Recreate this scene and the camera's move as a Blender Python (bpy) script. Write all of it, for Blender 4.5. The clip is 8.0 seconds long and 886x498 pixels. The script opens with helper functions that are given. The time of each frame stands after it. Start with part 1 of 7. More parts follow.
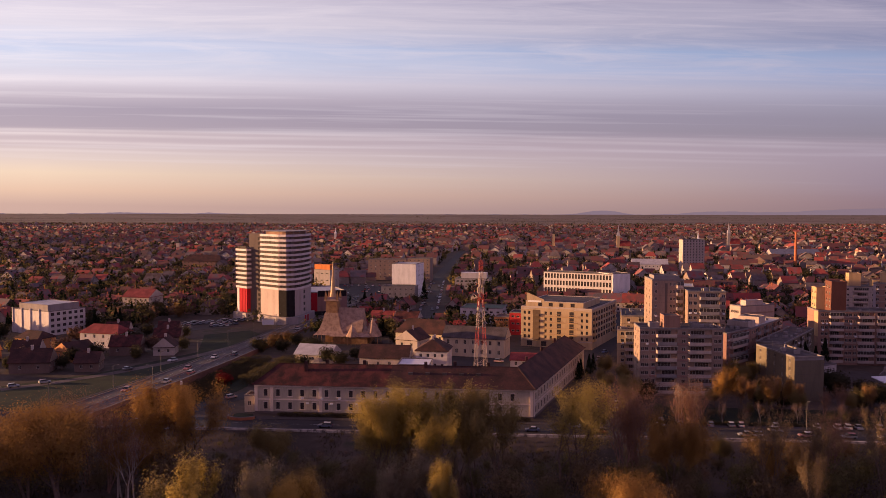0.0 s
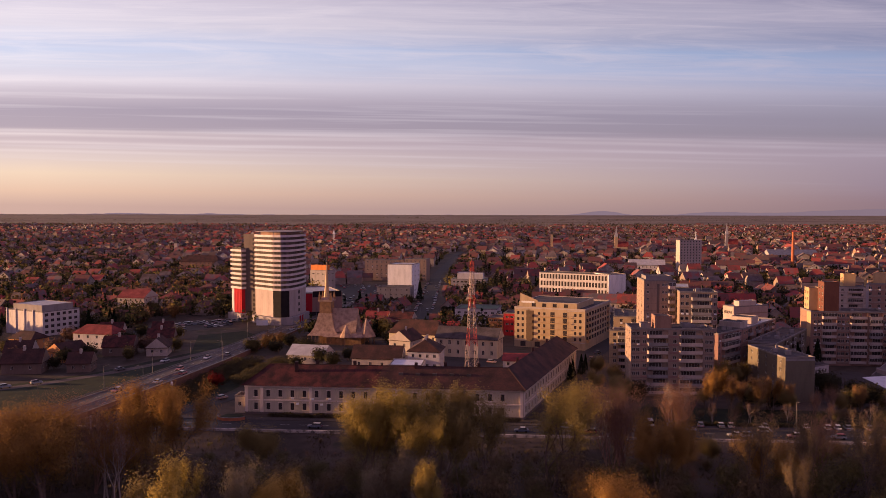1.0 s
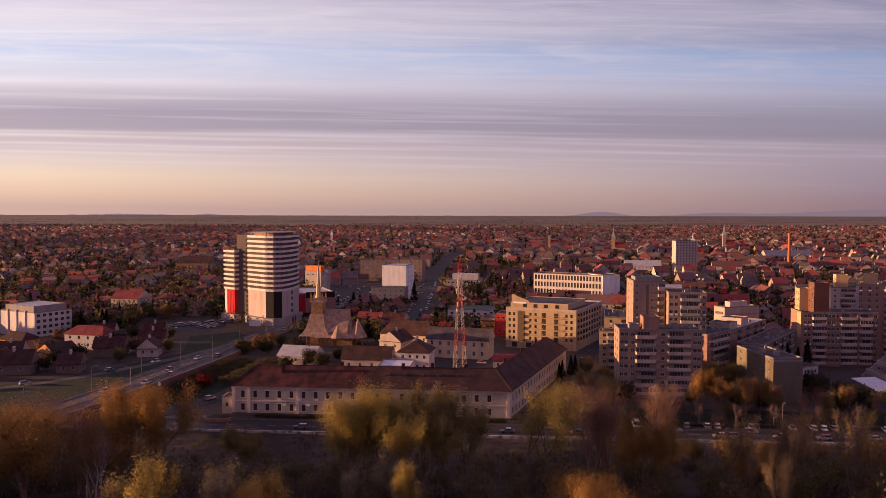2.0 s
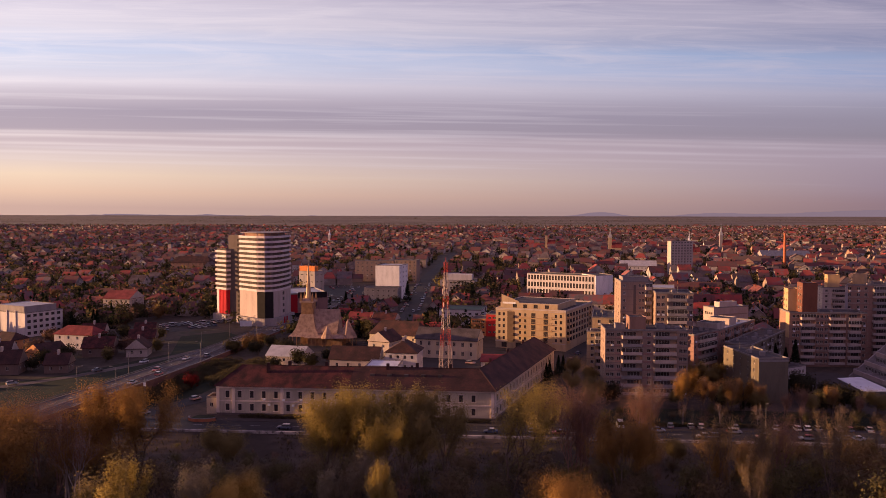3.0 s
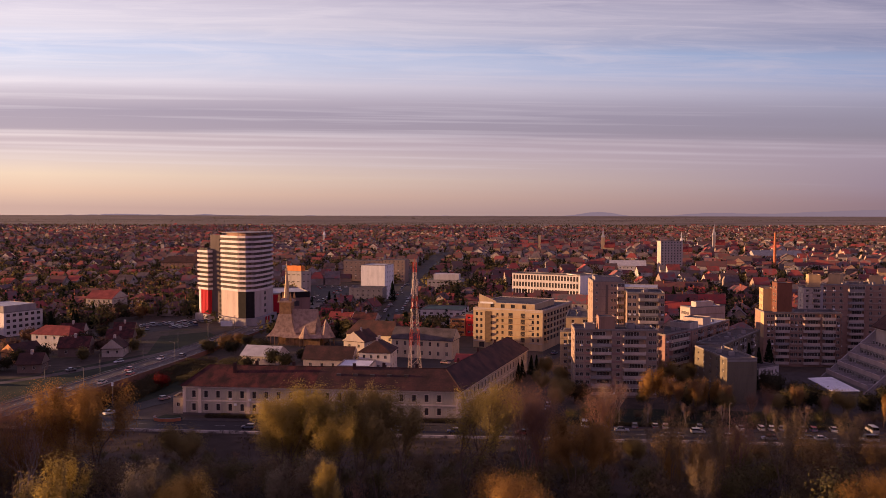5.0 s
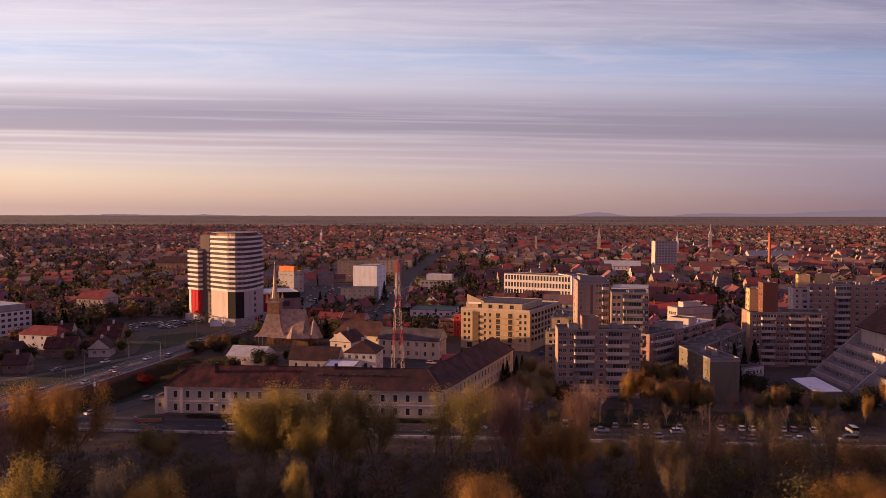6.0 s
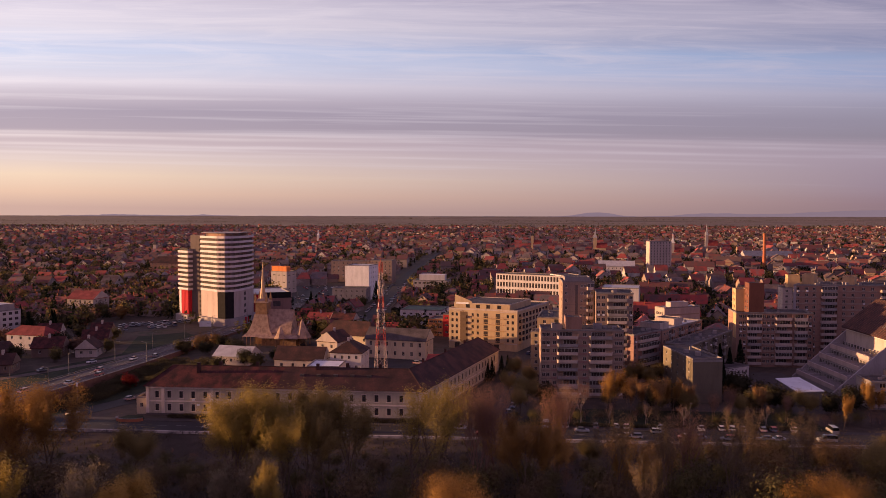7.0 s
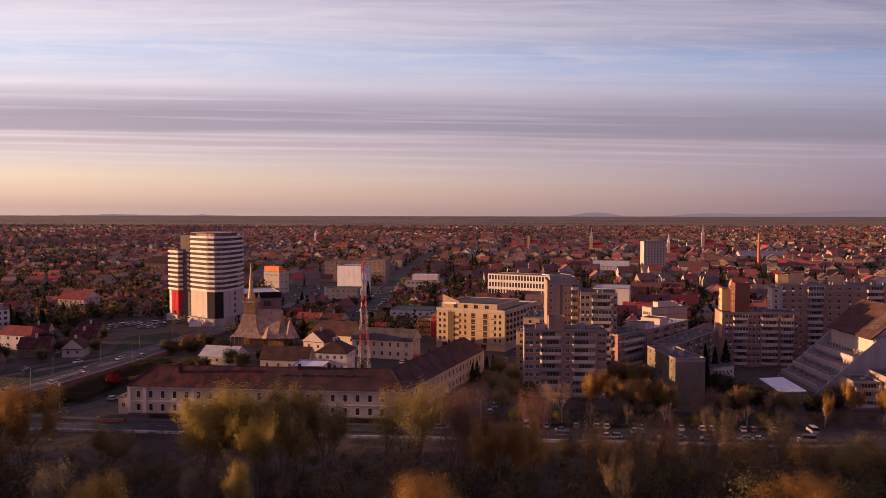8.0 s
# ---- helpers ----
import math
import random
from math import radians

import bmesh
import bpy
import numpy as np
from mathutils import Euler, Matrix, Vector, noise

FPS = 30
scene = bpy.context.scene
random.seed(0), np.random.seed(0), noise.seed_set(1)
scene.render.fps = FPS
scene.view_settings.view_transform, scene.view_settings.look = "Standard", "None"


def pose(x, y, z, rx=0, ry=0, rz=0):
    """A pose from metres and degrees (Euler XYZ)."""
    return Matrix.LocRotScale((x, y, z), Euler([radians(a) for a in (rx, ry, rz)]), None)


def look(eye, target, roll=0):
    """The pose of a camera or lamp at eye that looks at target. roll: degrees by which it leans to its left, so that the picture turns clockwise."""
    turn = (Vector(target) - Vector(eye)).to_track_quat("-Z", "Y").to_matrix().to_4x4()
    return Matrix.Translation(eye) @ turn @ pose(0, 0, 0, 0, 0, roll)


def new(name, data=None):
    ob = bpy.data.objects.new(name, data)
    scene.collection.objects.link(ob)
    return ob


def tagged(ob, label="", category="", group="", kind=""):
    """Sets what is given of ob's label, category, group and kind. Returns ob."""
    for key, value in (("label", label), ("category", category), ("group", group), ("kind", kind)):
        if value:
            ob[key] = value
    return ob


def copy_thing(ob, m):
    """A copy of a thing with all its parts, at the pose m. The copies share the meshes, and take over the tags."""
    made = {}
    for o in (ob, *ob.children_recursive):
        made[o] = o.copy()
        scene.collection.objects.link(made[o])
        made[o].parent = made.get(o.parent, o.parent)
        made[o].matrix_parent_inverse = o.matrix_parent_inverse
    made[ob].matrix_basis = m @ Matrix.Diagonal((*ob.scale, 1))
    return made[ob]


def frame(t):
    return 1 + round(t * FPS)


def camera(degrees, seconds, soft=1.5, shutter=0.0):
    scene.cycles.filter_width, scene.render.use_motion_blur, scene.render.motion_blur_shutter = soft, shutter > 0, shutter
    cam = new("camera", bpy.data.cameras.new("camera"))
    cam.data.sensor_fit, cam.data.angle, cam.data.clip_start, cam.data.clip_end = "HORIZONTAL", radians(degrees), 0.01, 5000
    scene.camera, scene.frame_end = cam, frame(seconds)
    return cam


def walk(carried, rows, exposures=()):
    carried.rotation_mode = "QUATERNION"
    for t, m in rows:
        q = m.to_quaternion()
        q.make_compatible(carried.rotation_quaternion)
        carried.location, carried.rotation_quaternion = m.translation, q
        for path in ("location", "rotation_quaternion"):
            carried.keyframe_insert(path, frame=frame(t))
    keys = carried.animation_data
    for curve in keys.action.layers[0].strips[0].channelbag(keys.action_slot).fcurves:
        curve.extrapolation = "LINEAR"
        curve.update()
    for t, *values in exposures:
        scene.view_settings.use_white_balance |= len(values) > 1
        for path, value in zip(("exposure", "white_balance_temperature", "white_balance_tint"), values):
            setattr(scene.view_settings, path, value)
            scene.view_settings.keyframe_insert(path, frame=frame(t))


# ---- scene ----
cam = camera(56.8, 8.0, 0.85)
EYE, TILT, LEAN = 65.0, -3.21, -0.11
PATH = [
    (0.0, 0.00, 0.0, 0.0, 0.51),
    (0.5, 1.41, 0.0, 0.0, 0.54),
    (1.0, 3.11, 0.0, 0.0, 0.55),
    (1.5, 5.04, 0.0, 0.0, 0.58),
    (3.0, 12.17, 0.0, 0.0, 0.62),
    (3.5, 14.70, 0.0, 0.0, 0.62),
    (4.0, 17.38, 0.0, 0.0, 0.62),
    (4.5, 20.10, 0.0, 0.0, 0.61),
    (6.0, 28.81, 0.0, 0.0, 0.63),
    (6.5, 31.75, 0.0, 0.0, 0.64),
    (7.0, 34.68, 0.0, 0.0, 0.64),
    (7.5, 37.62, 0.0, 0.0, 0.63),
    (8.0, 40.58, 0.0, 0.0, 0.64),
]
walk(cam, [(t, pose(x, y, EYE + z, 90 + TILT + pitch, LEAN, 0)) for t, x, y, z, pitch in PATH], [(0.0, 0.0, 6500, 13), (8.0, 0.0, 6500, 13)])

# ---- world: low evening sun, long streaked clouds ----
SUN_EL, SUN_AHEAD = 5.0, 3.2          # degrees; the sun stands to the left and a little ahead of the view
world = bpy.data.worlds.new("evening_sky")
scene.world = world
world.use_nodes = True


def build_sky(nt):
    nt.nodes.clear()
    N, L = nt.nodes.new, nt.links.new
    out, bg = N("ShaderNodeOutputWorld"), N("ShaderNodeBackground")
    L(bg.outputs[0], out.inputs[0])
    tc, sep = N("ShaderNodeTexCoord"), N("ShaderNodeSeparateXYZ")
    L(tc.outputs["Generated"], sep.inputs[0])

    def val(op, a, b=None, c=None):
        n = N("ShaderNodeMath")
        n.operation = op
        for i, s in enumerate((a, b, c)):
            if s is None:
                continue
            if isinstance(s, (int, float)):
                n.inputs[i].default_value = s
            else:
                L(s, n.inputs[i])
        return n.outputs[0]

    def ramp(fac, stops):
        n = N("ShaderNodeValToRGB")
        cr = n.color_ramp
        while len(cr.elements) < len(stops):
            cr.elements.new(0.5)
        for e, (p, c) in zip(cr.elements, stops):
            e.position, e.color = p, (*c, 1)
        L(fac, n.inputs[0])
        return n.outputs[0]

    def mix(fac, a, b):
        n = N("ShaderNodeMix")
        n.data_type = "RGBA"
        for s, i in ((fac, 0), (a, 6), (b, 7)):
            if isinstance(s, (int, float)):
                n.inputs[i].default_value = s
            elif isinstance(s, tuple):
                n.inputs[i].default_value = (*s, 1)
            else:
                L(s, n.inputs[i])
        return n.outputs[2]

    # flat cloud layers seen in perspective: height and side over depth
    deep = val("MAXIMUM", sep.outputs[1], 0.3)
    px = val("DIVIDE", sep.outputs[0], deep)
    pz = val("MULTIPLY_ADD", px, 0.013, val("DIVIDE", sep.outputs[2], deep))

    def noise_tex(sx, sz, scale, detail, rough, dist, shift=0.0):
        cmb = N("ShaderNodeCombineXYZ")
        L(val("MULTIPLY_ADD", px, sx, shift), cmb.inputs[0])
        L(val("MULTIPLY", pz, sz), cmb.inputs[2])
        n = N("ShaderNodeTexNoise")
        n.inputs["Scale"].default_value, n.inputs["Detail"].default_value = scale, detail
        n.inputs["Roughness"].default_value, n.inputs["Distortion"].default_value = rough, dist
        L(cmb.outputs[0], n.inputs["Vector"])
        return n.outputs["Fac"]

    e = val("MULTIPLY", pz, 3.31)
    left = ramp(e, SKY_LEFT)
    right = ramp(e, SKY_RIGHT)
    n = N("ShaderNodeClamp")
    L(val("MULTIPLY_ADD", px, 0.95, 0.47), n.inputs[0])
    base = mix(n.outputs[0], left, right)
    # cloud streaks: broad sheets, fine lines, wisps higher up
    broad = ramp(noise_tex(1.5, 30.0, 1.0, 5, 0.55, 0.25, 3.1), [(0.34, (0, 0, 0)), (0.66, (1, 1, 1))])
    fine = ramp(noise_tex(1.6, 95.0, 1.0, 4, 0.55, 0.2, 2.7), [(0.52, (0, 0, 0)), (0.66, (1, 1, 1))])
    gaps = ramp(noise_tex(2.0, 62.0, 1.0, 4, 0.55, 0.25, 1.3), [(0.48, (0, 0, 0)), (0.72, (1, 1, 1))])
    wisps = ramp(noise_tex(4.5, 60.0, 1.0, 7, 0.65, 0.9, 5.2), [(0.46, (0, 0, 0)), (0.74, (1, 1, 1))])
    fade = ramp(e, [(0.0, (0, 0, 0)), (0.10, (0.05, 0.05, 0.05)), (0.20, (0.8, 0.8, 0.8)), (0.33, (1, 1, 1)), (1.0, (1, 1, 1))])
    high = ramp(e, [(0.45, (0, 0, 0)), (0.62, (1, 1, 1))])
    light = mix(n.outputs[0], (0.92, 0.82, 0.86), (0.47, 0.41, 0.52))
    dark = mix(n.outputs[0], (0.40, 0.32, 0.41), (0.27, 0.23, 0.35))
    a = mix(val("MULTIPLY", val("MULTIPLY", gaps, fade), 0.15), base, dark)
    a = mix(val("MULTIPLY", val("MULTIPLY", broad, high), 0.38), a, light)
    a = mix(val("MULTIPLY", val("MULTIPLY", fine, fade), 0.30), a, light)
    # long thin bright ribbons low over the plain
    wave = val("MULTIPLY_ADD", noise_tex(1.1, 3.0, 1.0, 3, 0.5, 0.0, 7.7), 0.05, val("SUBTRACT", e, 0.025))
    bars = ramp(wave, [(0.205, (0, 0, 0)), (0.213, (0.6, 0.6, 0.6)), (0.222, (0, 0, 0)), (0.240, (0.1, 0.1, 0.1)), (0.247, (0.8, 0.8, 0.8)), (0.256, (0.05, 0.05, 0.05)), (0.268, (0, 0, 0)), (0.280, (0.9, 0.9, 0.9)), (0.287, (0.1, 0.1, 0.1)), (0.296, (0.7, 0.7, 0.7)), (0.302, (0, 0, 0))])
    veil = ramp(noise_tex(2.2, 9.0, 1.0, 4, 0.55, 0.3, 9.4), [(0.36, (0, 0, 0)), (0.62, (1, 1, 1))])
    a = mix(val("MULTIPLY", val("MULTIPLY", bars, veil), 0.55), a, mix(n.outputs[0], (0.94, 0.80, 0.80), (0.44, 0.37, 0.47)))
    a = mix(val("MULTIPLY", val("MULTIPLY", wisps, high), 0.58), a, light)
    # overhead and away from the sun the evening sky is dimmer; towards the sun it glows
    def span(src, lo, hi):
        n = N("ShaderNodeMapRange")
        n.interpolation_type = "SMOOTHSTEP"
        n.inputs["From Min"].default_value, n.inputs["From Max"].default_value = lo, hi
        L(src, n.inputs["Value"])
        return n.outputs[0]
    a = mix(span(sep.outputs[2], 0.27, 0.62), a, ZENITH)
    a = mix(span(sep.outputs[1], 0.55, -0.15), a, AWAY)
    glow = val("MULTIPLY", span(sep.outputs[0], -0.6, -1.0), span(sep.outputs[2], 0.5, 0.0))
    a = mix(glow, a, SUN_GLOW)
    # clear-air light of the same evening, faint under the cloud sheet
    sky = N("ShaderNodeTexSky")
    sky.sky_type, sky.sun_disc = "NISHITA", False
    sky.sun_elevation, sky.sun_rotation = radians(SUN_EL), radians(-90 + SUN_AHEAD)
    add = N("ShaderNodeMix")
    add.data_type, add.blend_type = "RGBA", "ADD"
    add.inputs[0].default_value = 0.02
    L(a, add.inputs[6])
    L(sky.outputs[0], add.inputs[7])
    L(add.outputs[2], bg.inputs[0])
    bg.inputs[1].default_value = 1.0


ZENITH, AWAY, SUN_GLOW = (0.172, 0.130, 0.280), (0.290, 0.196, 0.335), (0.80, 0.46, 0.36)
SKY_LEFT = [(0, (0.60, 0.40, 0.35)), (0.059, (0.78, 0.53, 0.41)), (0.13, (0.855, 0.644, 0.50)), (0.2, (0.74, 0.595, 0.575)),
    (0.25, (0.60, 0.47, 0.51)), (0.292, (0.56, 0.44, 0.49)), (0.315, (0.43, 0.345, 0.425)), (0.39, (0.405, 0.33, 0.42)), (0.432, (0.53, 0.44, 0.52)),
    (0.5, (0.77, 0.685, 0.76)), (0.571, (0.63, 0.65, 0.80)), (0.65, (0.54, 0.61, 0.83)), (0.72, (0.72, 0.67, 0.77)),
    (0.856, (0.62, 0.55, 0.68)), (1.0, (0.546, 0.485, 0.631))]
SKY_RIGHT = [(0, (0.250, 0.168, 0.200)), (0.059, (0.255, 0.172, 0.222)), (0.13, (0.272, 0.203, 0.286)), (0.2, (0.292, 0.222, 0.312)),
    (0.25, (0.318, 0.247, 0.340)), (0.292, (0.300, 0.236, 0.325)), (0.33, (0.235, 0.196, 0.280)), (0.39, (0.250, 0.215, 0.310)), (0.433, (0.275, 0.245, 0.350)),
    (0.5, (0.325, 0.310, 0.445)), (0.571, (0.250, 0.310, 0.525)), (0.64, (0.215, 0.290, 0.500)), (0.70, (0.235, 0.240, 0.390)),
    (0.856, (0.205, 0.195, 0.320)), (1.0, (0.185, 0.178, 0.295))]
build_sky(world.node_tree)

sun = new("sun", bpy.data.lights.new("sun", "SUN"))
sun.data.energy, sun.data.angle, sun.data.color = 9.6, radians(0.6), (1.0, 0.55, 0.255)
ce = math.cos(radians(SUN_EL))
sun.matrix_world = look((-ce * math.cos(radians(SUN_AHEAD)) * 900, ce * math.sin(radians(SUN_AHEAD)) * 900 + 300, math.sin(radians(SUN_EL)) * 900), (0, 300, 0))


# ---- materials ----
def material(name, colours, scale=0.5, rough=0.85, bump=0.0, spread=1.0, metal=0.0, by="", streak=False, trans=0.0, spec=0.3, stretch=None):
    """Noise at two scales over a ramp of colours; by: 'object' or 'island' shifts the ramp piece by piece."""
    m = bpy.data.materials.new(name)
    m.use_nodes = True
    nt = m.node_tree
    N, L = nt.nodes.new, nt.links.new
    b = nt.nodes["Principled BSDF"]
    b.inputs["Roughness"].default_value, b.inputs["Metallic"].default_value = rough, metal
    b.inputs["Specular IOR Level"].default_value = spec
    tc = N("ShaderNodeTexCoord")
    mp = N("ShaderNodeMapping")
    mp.inputs["Scale"].default_value = stretch or ((1, 1, 0.22) if streak else (1, 1, 1))
    L(tc.outputs["Object"], mp.inputs[0])
    n1, n2 = N("ShaderNodeTexNoise"), N("ShaderNodeTexNoise")
    n1.inputs["Scale"].default_value, n1.inputs["Detail"].default_value = scale, 6
    n2.inputs["Scale"].default_value, n2.inputs["Detail"].default_value = scale * 9, 4
    L(mp.outputs[0], n1.inputs["Vector"]), L(mp.outputs[0], n2.inputs["Vector"])
    k = N("ShaderNodeMath")
    k.operation = "MULTIPLY_ADD"
    L(n2.outputs["Fac"], k.inputs[0])
    k.inputs[1].default_value = 0.45
    L(n1.outputs["Fac"], k.inputs[2])
    mr = N("ShaderNodeMapRange")
    mr.inputs["From Min"].default_value, mr.inputs["From Max"].default_value = 0.725 - 0.25, 0.725 + 0.25
    half = 0.5 * spread * (0.35 if by else 1.0)
    mr.inputs["To Min"].default_value, mr.inputs["To Max"].default_value = 0.5 - half, 0.5 + half
    L(k.outputs[0], mr.inputs["Value"])
    fac = mr.outputs[0]
    if by:
        if by == "object":
            src = N("ShaderNodeObjectInfo").outputs["Random"]
        else:
            src = N("ShaderNodeNewGeometry").outputs["Random Per Island"]
        s = N("ShaderNodeMath")
        s.operation = "MULTIPLY_ADD"
        L(src, s.inputs[0])
        s.inputs[1].default_value = 0.9
        o = N("ShaderNodeMath")
        o.operation = "SUBTRACT"
        L(fac, o.inputs[0])
        o.inputs[1].default_value = 0.45
        L(o.outputs[0], s.inputs[2])
        fac = s.outputs[0]
    cr = N("ShaderNodeValToRGB")
    while len(cr.color_ramp.elements) < len(colours):
        cr.color_ramp.elements.new(0.5)
    for i, (el, c) in enumerate(zip(cr.color_ramp.elements, colours)):
        el.position, el.color = i / max(1, len(colours) - 1), (*c, 1)
    L(fac, cr.inputs[0])
    L(cr.outputs[0], b.inputs["Base Color"])
    if bump:
        bp = N("ShaderNodeBump")
        bp.inputs["Strength"].default_value, bp.inputs["Distance"].default_value = 0.6, bump
        L(k.outputs[0], bp.inputs["Height"])
        L(bp.outputs[0], b.inputs["Normal"])
    if trans:
        tl, mx = N("ShaderNodeBsdfTranslucent"), N("ShaderNodeMixShader")
        L(cr.outputs[0], tl.inputs[0])
        mx.inputs[0].default_value = trans
        L(b.outputs[0], mx.inputs[1]), L(tl.outputs[0], mx.inputs[2])
        L(mx.outputs[0], nt.nodes["Material Output"].inputs[0])
    return m


def tint(c, k):
    return tuple(min(1.0, x * k) for x in c)


def around(c, lo=0.72, hi=1.2):
    return [tint(c, lo), c, tint(c, hi)]


def plaster(name, c, streak=True):
    return material(name, around(c, 0.78, 1.12), 0.35, 0.9, 0.01, 1.0, streak=streak)


M = {}
M["ground"] = material("town_ground", [(0.035, 0.026, 0.018), (0.055, 0.04, 0.03), (0.085, 0.06, 0.046), (0.045, 0.042, 0.022)], 0.03, 0.95, 0.05, 1.3)
M["bank"] = material("river_bank_soil", [(0.05, 0.036, 0.026), (0.08, 0.058, 0.042), (0.12, 0.085, 0.06)], 0.12, 0.95, 0.08, 1.2)
M["fields"] = material("far_fields", [(0.10, 0.068, 0.058), (0.15, 0.108, 0.086), (0.24, 0.175, 0.135), (0.115, 0.100, 0.064), (0.19, 0.14, 0.11)], 0.012, 0.95, 0.0, 2.0, stretch=(0.10, 1.0, 1.0))
M["asphalt"] = material("asphalt", around((0.040, 0.034, 0.033)), 0.15, 0.85, 0.01, 1.2)
M["asphalt_worn"] = material("worn_asphalt", around((0.095, 0.076, 0.070)), 0.15, 0.85, 0.01, 1.2)
M["asphalt_old"] = material("old_asphalt", around((0.050, 0.042, 0.040)), 0.1, 0.9, 0.01, 1.2)
M["lane"] = material("dusty_lane", around((0.115, 0.088, 0.080)), 0.12, 0.92, 0.01, 1.4)
M["paving"] = material("paving", around((0.068, 0.055, 0.050)), 0.3, 0.9, 0.01)
M["kerb"] = material("kerb_stone", around((0.22, 0.19, 0.185)), 0.5, 0.9, 0.01)
M["quay"] = material("quay_coping", around((0.40, 0.345, 0.31), 0.25, 1.35), 0.45, 0.9, 0.02, 2.2)
M["paint"] = material("road_paint", around((0.42, 0.40, 0.38), 0.5, 1.1), 0.8, 0.8, 0.0, 1.3)
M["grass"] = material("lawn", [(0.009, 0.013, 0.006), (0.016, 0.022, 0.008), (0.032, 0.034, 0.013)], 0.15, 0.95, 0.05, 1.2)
M["cream"] = plaster("cream_plaster", (0.47, 0.385, 0.345))
M["barrack"] = plaster("pale_beige_plaster", (0.54, 0.445, 0.335))
M["trim"] = plaster("pale_trim", (0.70, 0.57, 0.49))
M["plinth"] = plaster("dark_plinth", (0.16, 0.12, 0.11))
M["tower_white"] = plaster("tower_render", (0.62, 0.54, 0.56))
M["white"] = plaster("white_render", (0.58, 0.52, 0.52))
M["yellow"] = plaster("yellow_render", (0.46, 0.335, 0.215))
M["ochre_dark"] = plaster("brown_balcony_render", (0.14, 0.09, 0.06))
M["ochre"] = plaster("ochre_render", (0.50, 0.33, 0.18))
M["grey"] = plaster("grey_concrete", (0.27, 0.235, 0.235))
M["panel"] = plaster("panel_concrete", (0.305, 0.215, 0.175))
M["panel_red"] = plaster("reddish_panel", (0.30, 0.17, 0.15))
M["panel_brown"] = plaster("brown_panel", (0.30, 0.175, 0.135))
M["house_dark"] = plaster("old_brown_render", (0.19, 0.13, 0.11))
M["hall_pink"] = plaster("pale_pink_render", (0.44, 0.34, 0.31))
M["oxide"] = plaster("oxide_red_render", (0.15, 0.06, 0.045))
M["white_bright"] = plaster("bright_white_render", (0.80, 0.76, 0.77))
M["olive"] = plaster("olive_grey_render", (0.16, 0.13, 0.095))
M["balcony"] = plaster("balcony_parapet", (0.47, 0.37, 0.33))
# tower wall darkened for the shade between balcony bands; also dark joints
M["core"] = plaster("shade_and_joint_dark", (0.13, 0.10, 0.095))
M["red_panel"] = plaster("red_panel", (0.38, 0.012, 0.024))
M["tower_base"] = plaster("tower_base_render", (0.43, 0.345, 0.335))
M["dark_panel"] = material("dark_cladding", around((0.020, 0.016, 0.018)), 0.5, 0.75, 0.0, spec=0.15)
M["orange"] = plaster("orange_render", (0.50, 0.23, 0.10))
M["sign_orange"] = plaster("orange_sign", (0.62, 0.20, 0.06))
M["redwall"] = plaster("red_render", (0.46, 0.035, 0.04))
M["stone"] = plaster("smooth_concrete", (0.34, 0.295, 0.30))
M["tile_red"] = material("red_roof_tiles", [(0.13, 0.024, 0.024), (0.21, 0.036, 0.036), (0.29, 0.06, 0.055)], 0.25, 0.85, 0.03, 1.2)
M["tile_old"] = material("old_red_roof_tiles", [(0.028, 0.012, 0.012), (0.070, 0.021, 0.020), (0.125, 0.034, 0.029)], 0.35, 0.9, 0.03, 1.5)
M["tile_dark"] = material("weathered_roof_tiles", [(0.034, 0.018, 0.017), (0.060, 0.028, 0.025), (0.10, 0.040, 0.034)], 0.25, 0.9, 0.03, 1.2)
M["shingle"] = material("wooden_shingles", [(0.23, 0.145, 0.11), (0.34, 0.22, 0.165), (0.44, 0.295, 0.225)], 0.6, 0.85, 0.06, 1.3)
M["wood"] = material("stained_wood", [(0.17, 0.09, 0.05), (0.27, 0.145, 0.075), (0.35, 0.20, 0.105)], 0.6, 0.7, 0.02, 1.2)
M["gilt"] = material("spire_metal", around((0.46, 0.31, 0.19)), 0.6, 0.6, 0.0, 0.8, 0.1)
M["felt"] = material("roof_felt", around((0.075, 0.06, 0.062), 0.6, 1.5), 0.25, 0.9, 0.01, 1.2)
M["felt_light"] = material("light_roof_sheet", around((0.42, 0.40, 0.42), 0.75, 1.2), 0.3, 0.6, 0.0)
M["sheet_white"] = material("white_roof_sheet", around((0.74, 0.72, 0.74), 0.85, 1.1), 0.3, 0.6, 0.0)
M["blue_roof"] = material("blue_grey_sheet_roof", around((0.17, 0.17, 0.21)), 0.3, 0.7, 0.0)
M["green_roof"] = material("green_sheet_roof", around((0.07, 0.10, 0.06)), 0.3, 0.7, 0.0)
M["frame"] = material("window_frame", around((0.5, 0.46, 0.43)), 1.0, 0.6)
M["frame_dark"] = material("dark_window_frame", around((0.06, 0.05, 0.05)), 1.0, 0.6)
M["metal"] = material("galvanised_metal", around((0.16, 0.15, 0.15)), 2.0, 0.6, 0.0, 1.0, 0.2)
M["mast_red"] = material("mast_red_paint", around((0.33, 0.035, 0.03)), 1.0, 0.7)
M["mast_white"] = material("mast_white_paint", around((0.40, 0.31, 0.29)), 1.0, 0.7)
M["bark"] = material("bark", around((0.14, 0.10, 0.08)), 1.5, 0.95, 0.03)
M["bark_pale"] = material("pale_bark", around((0.33, 0.27, 0.235)), 1.5, 0.9, 0.02)
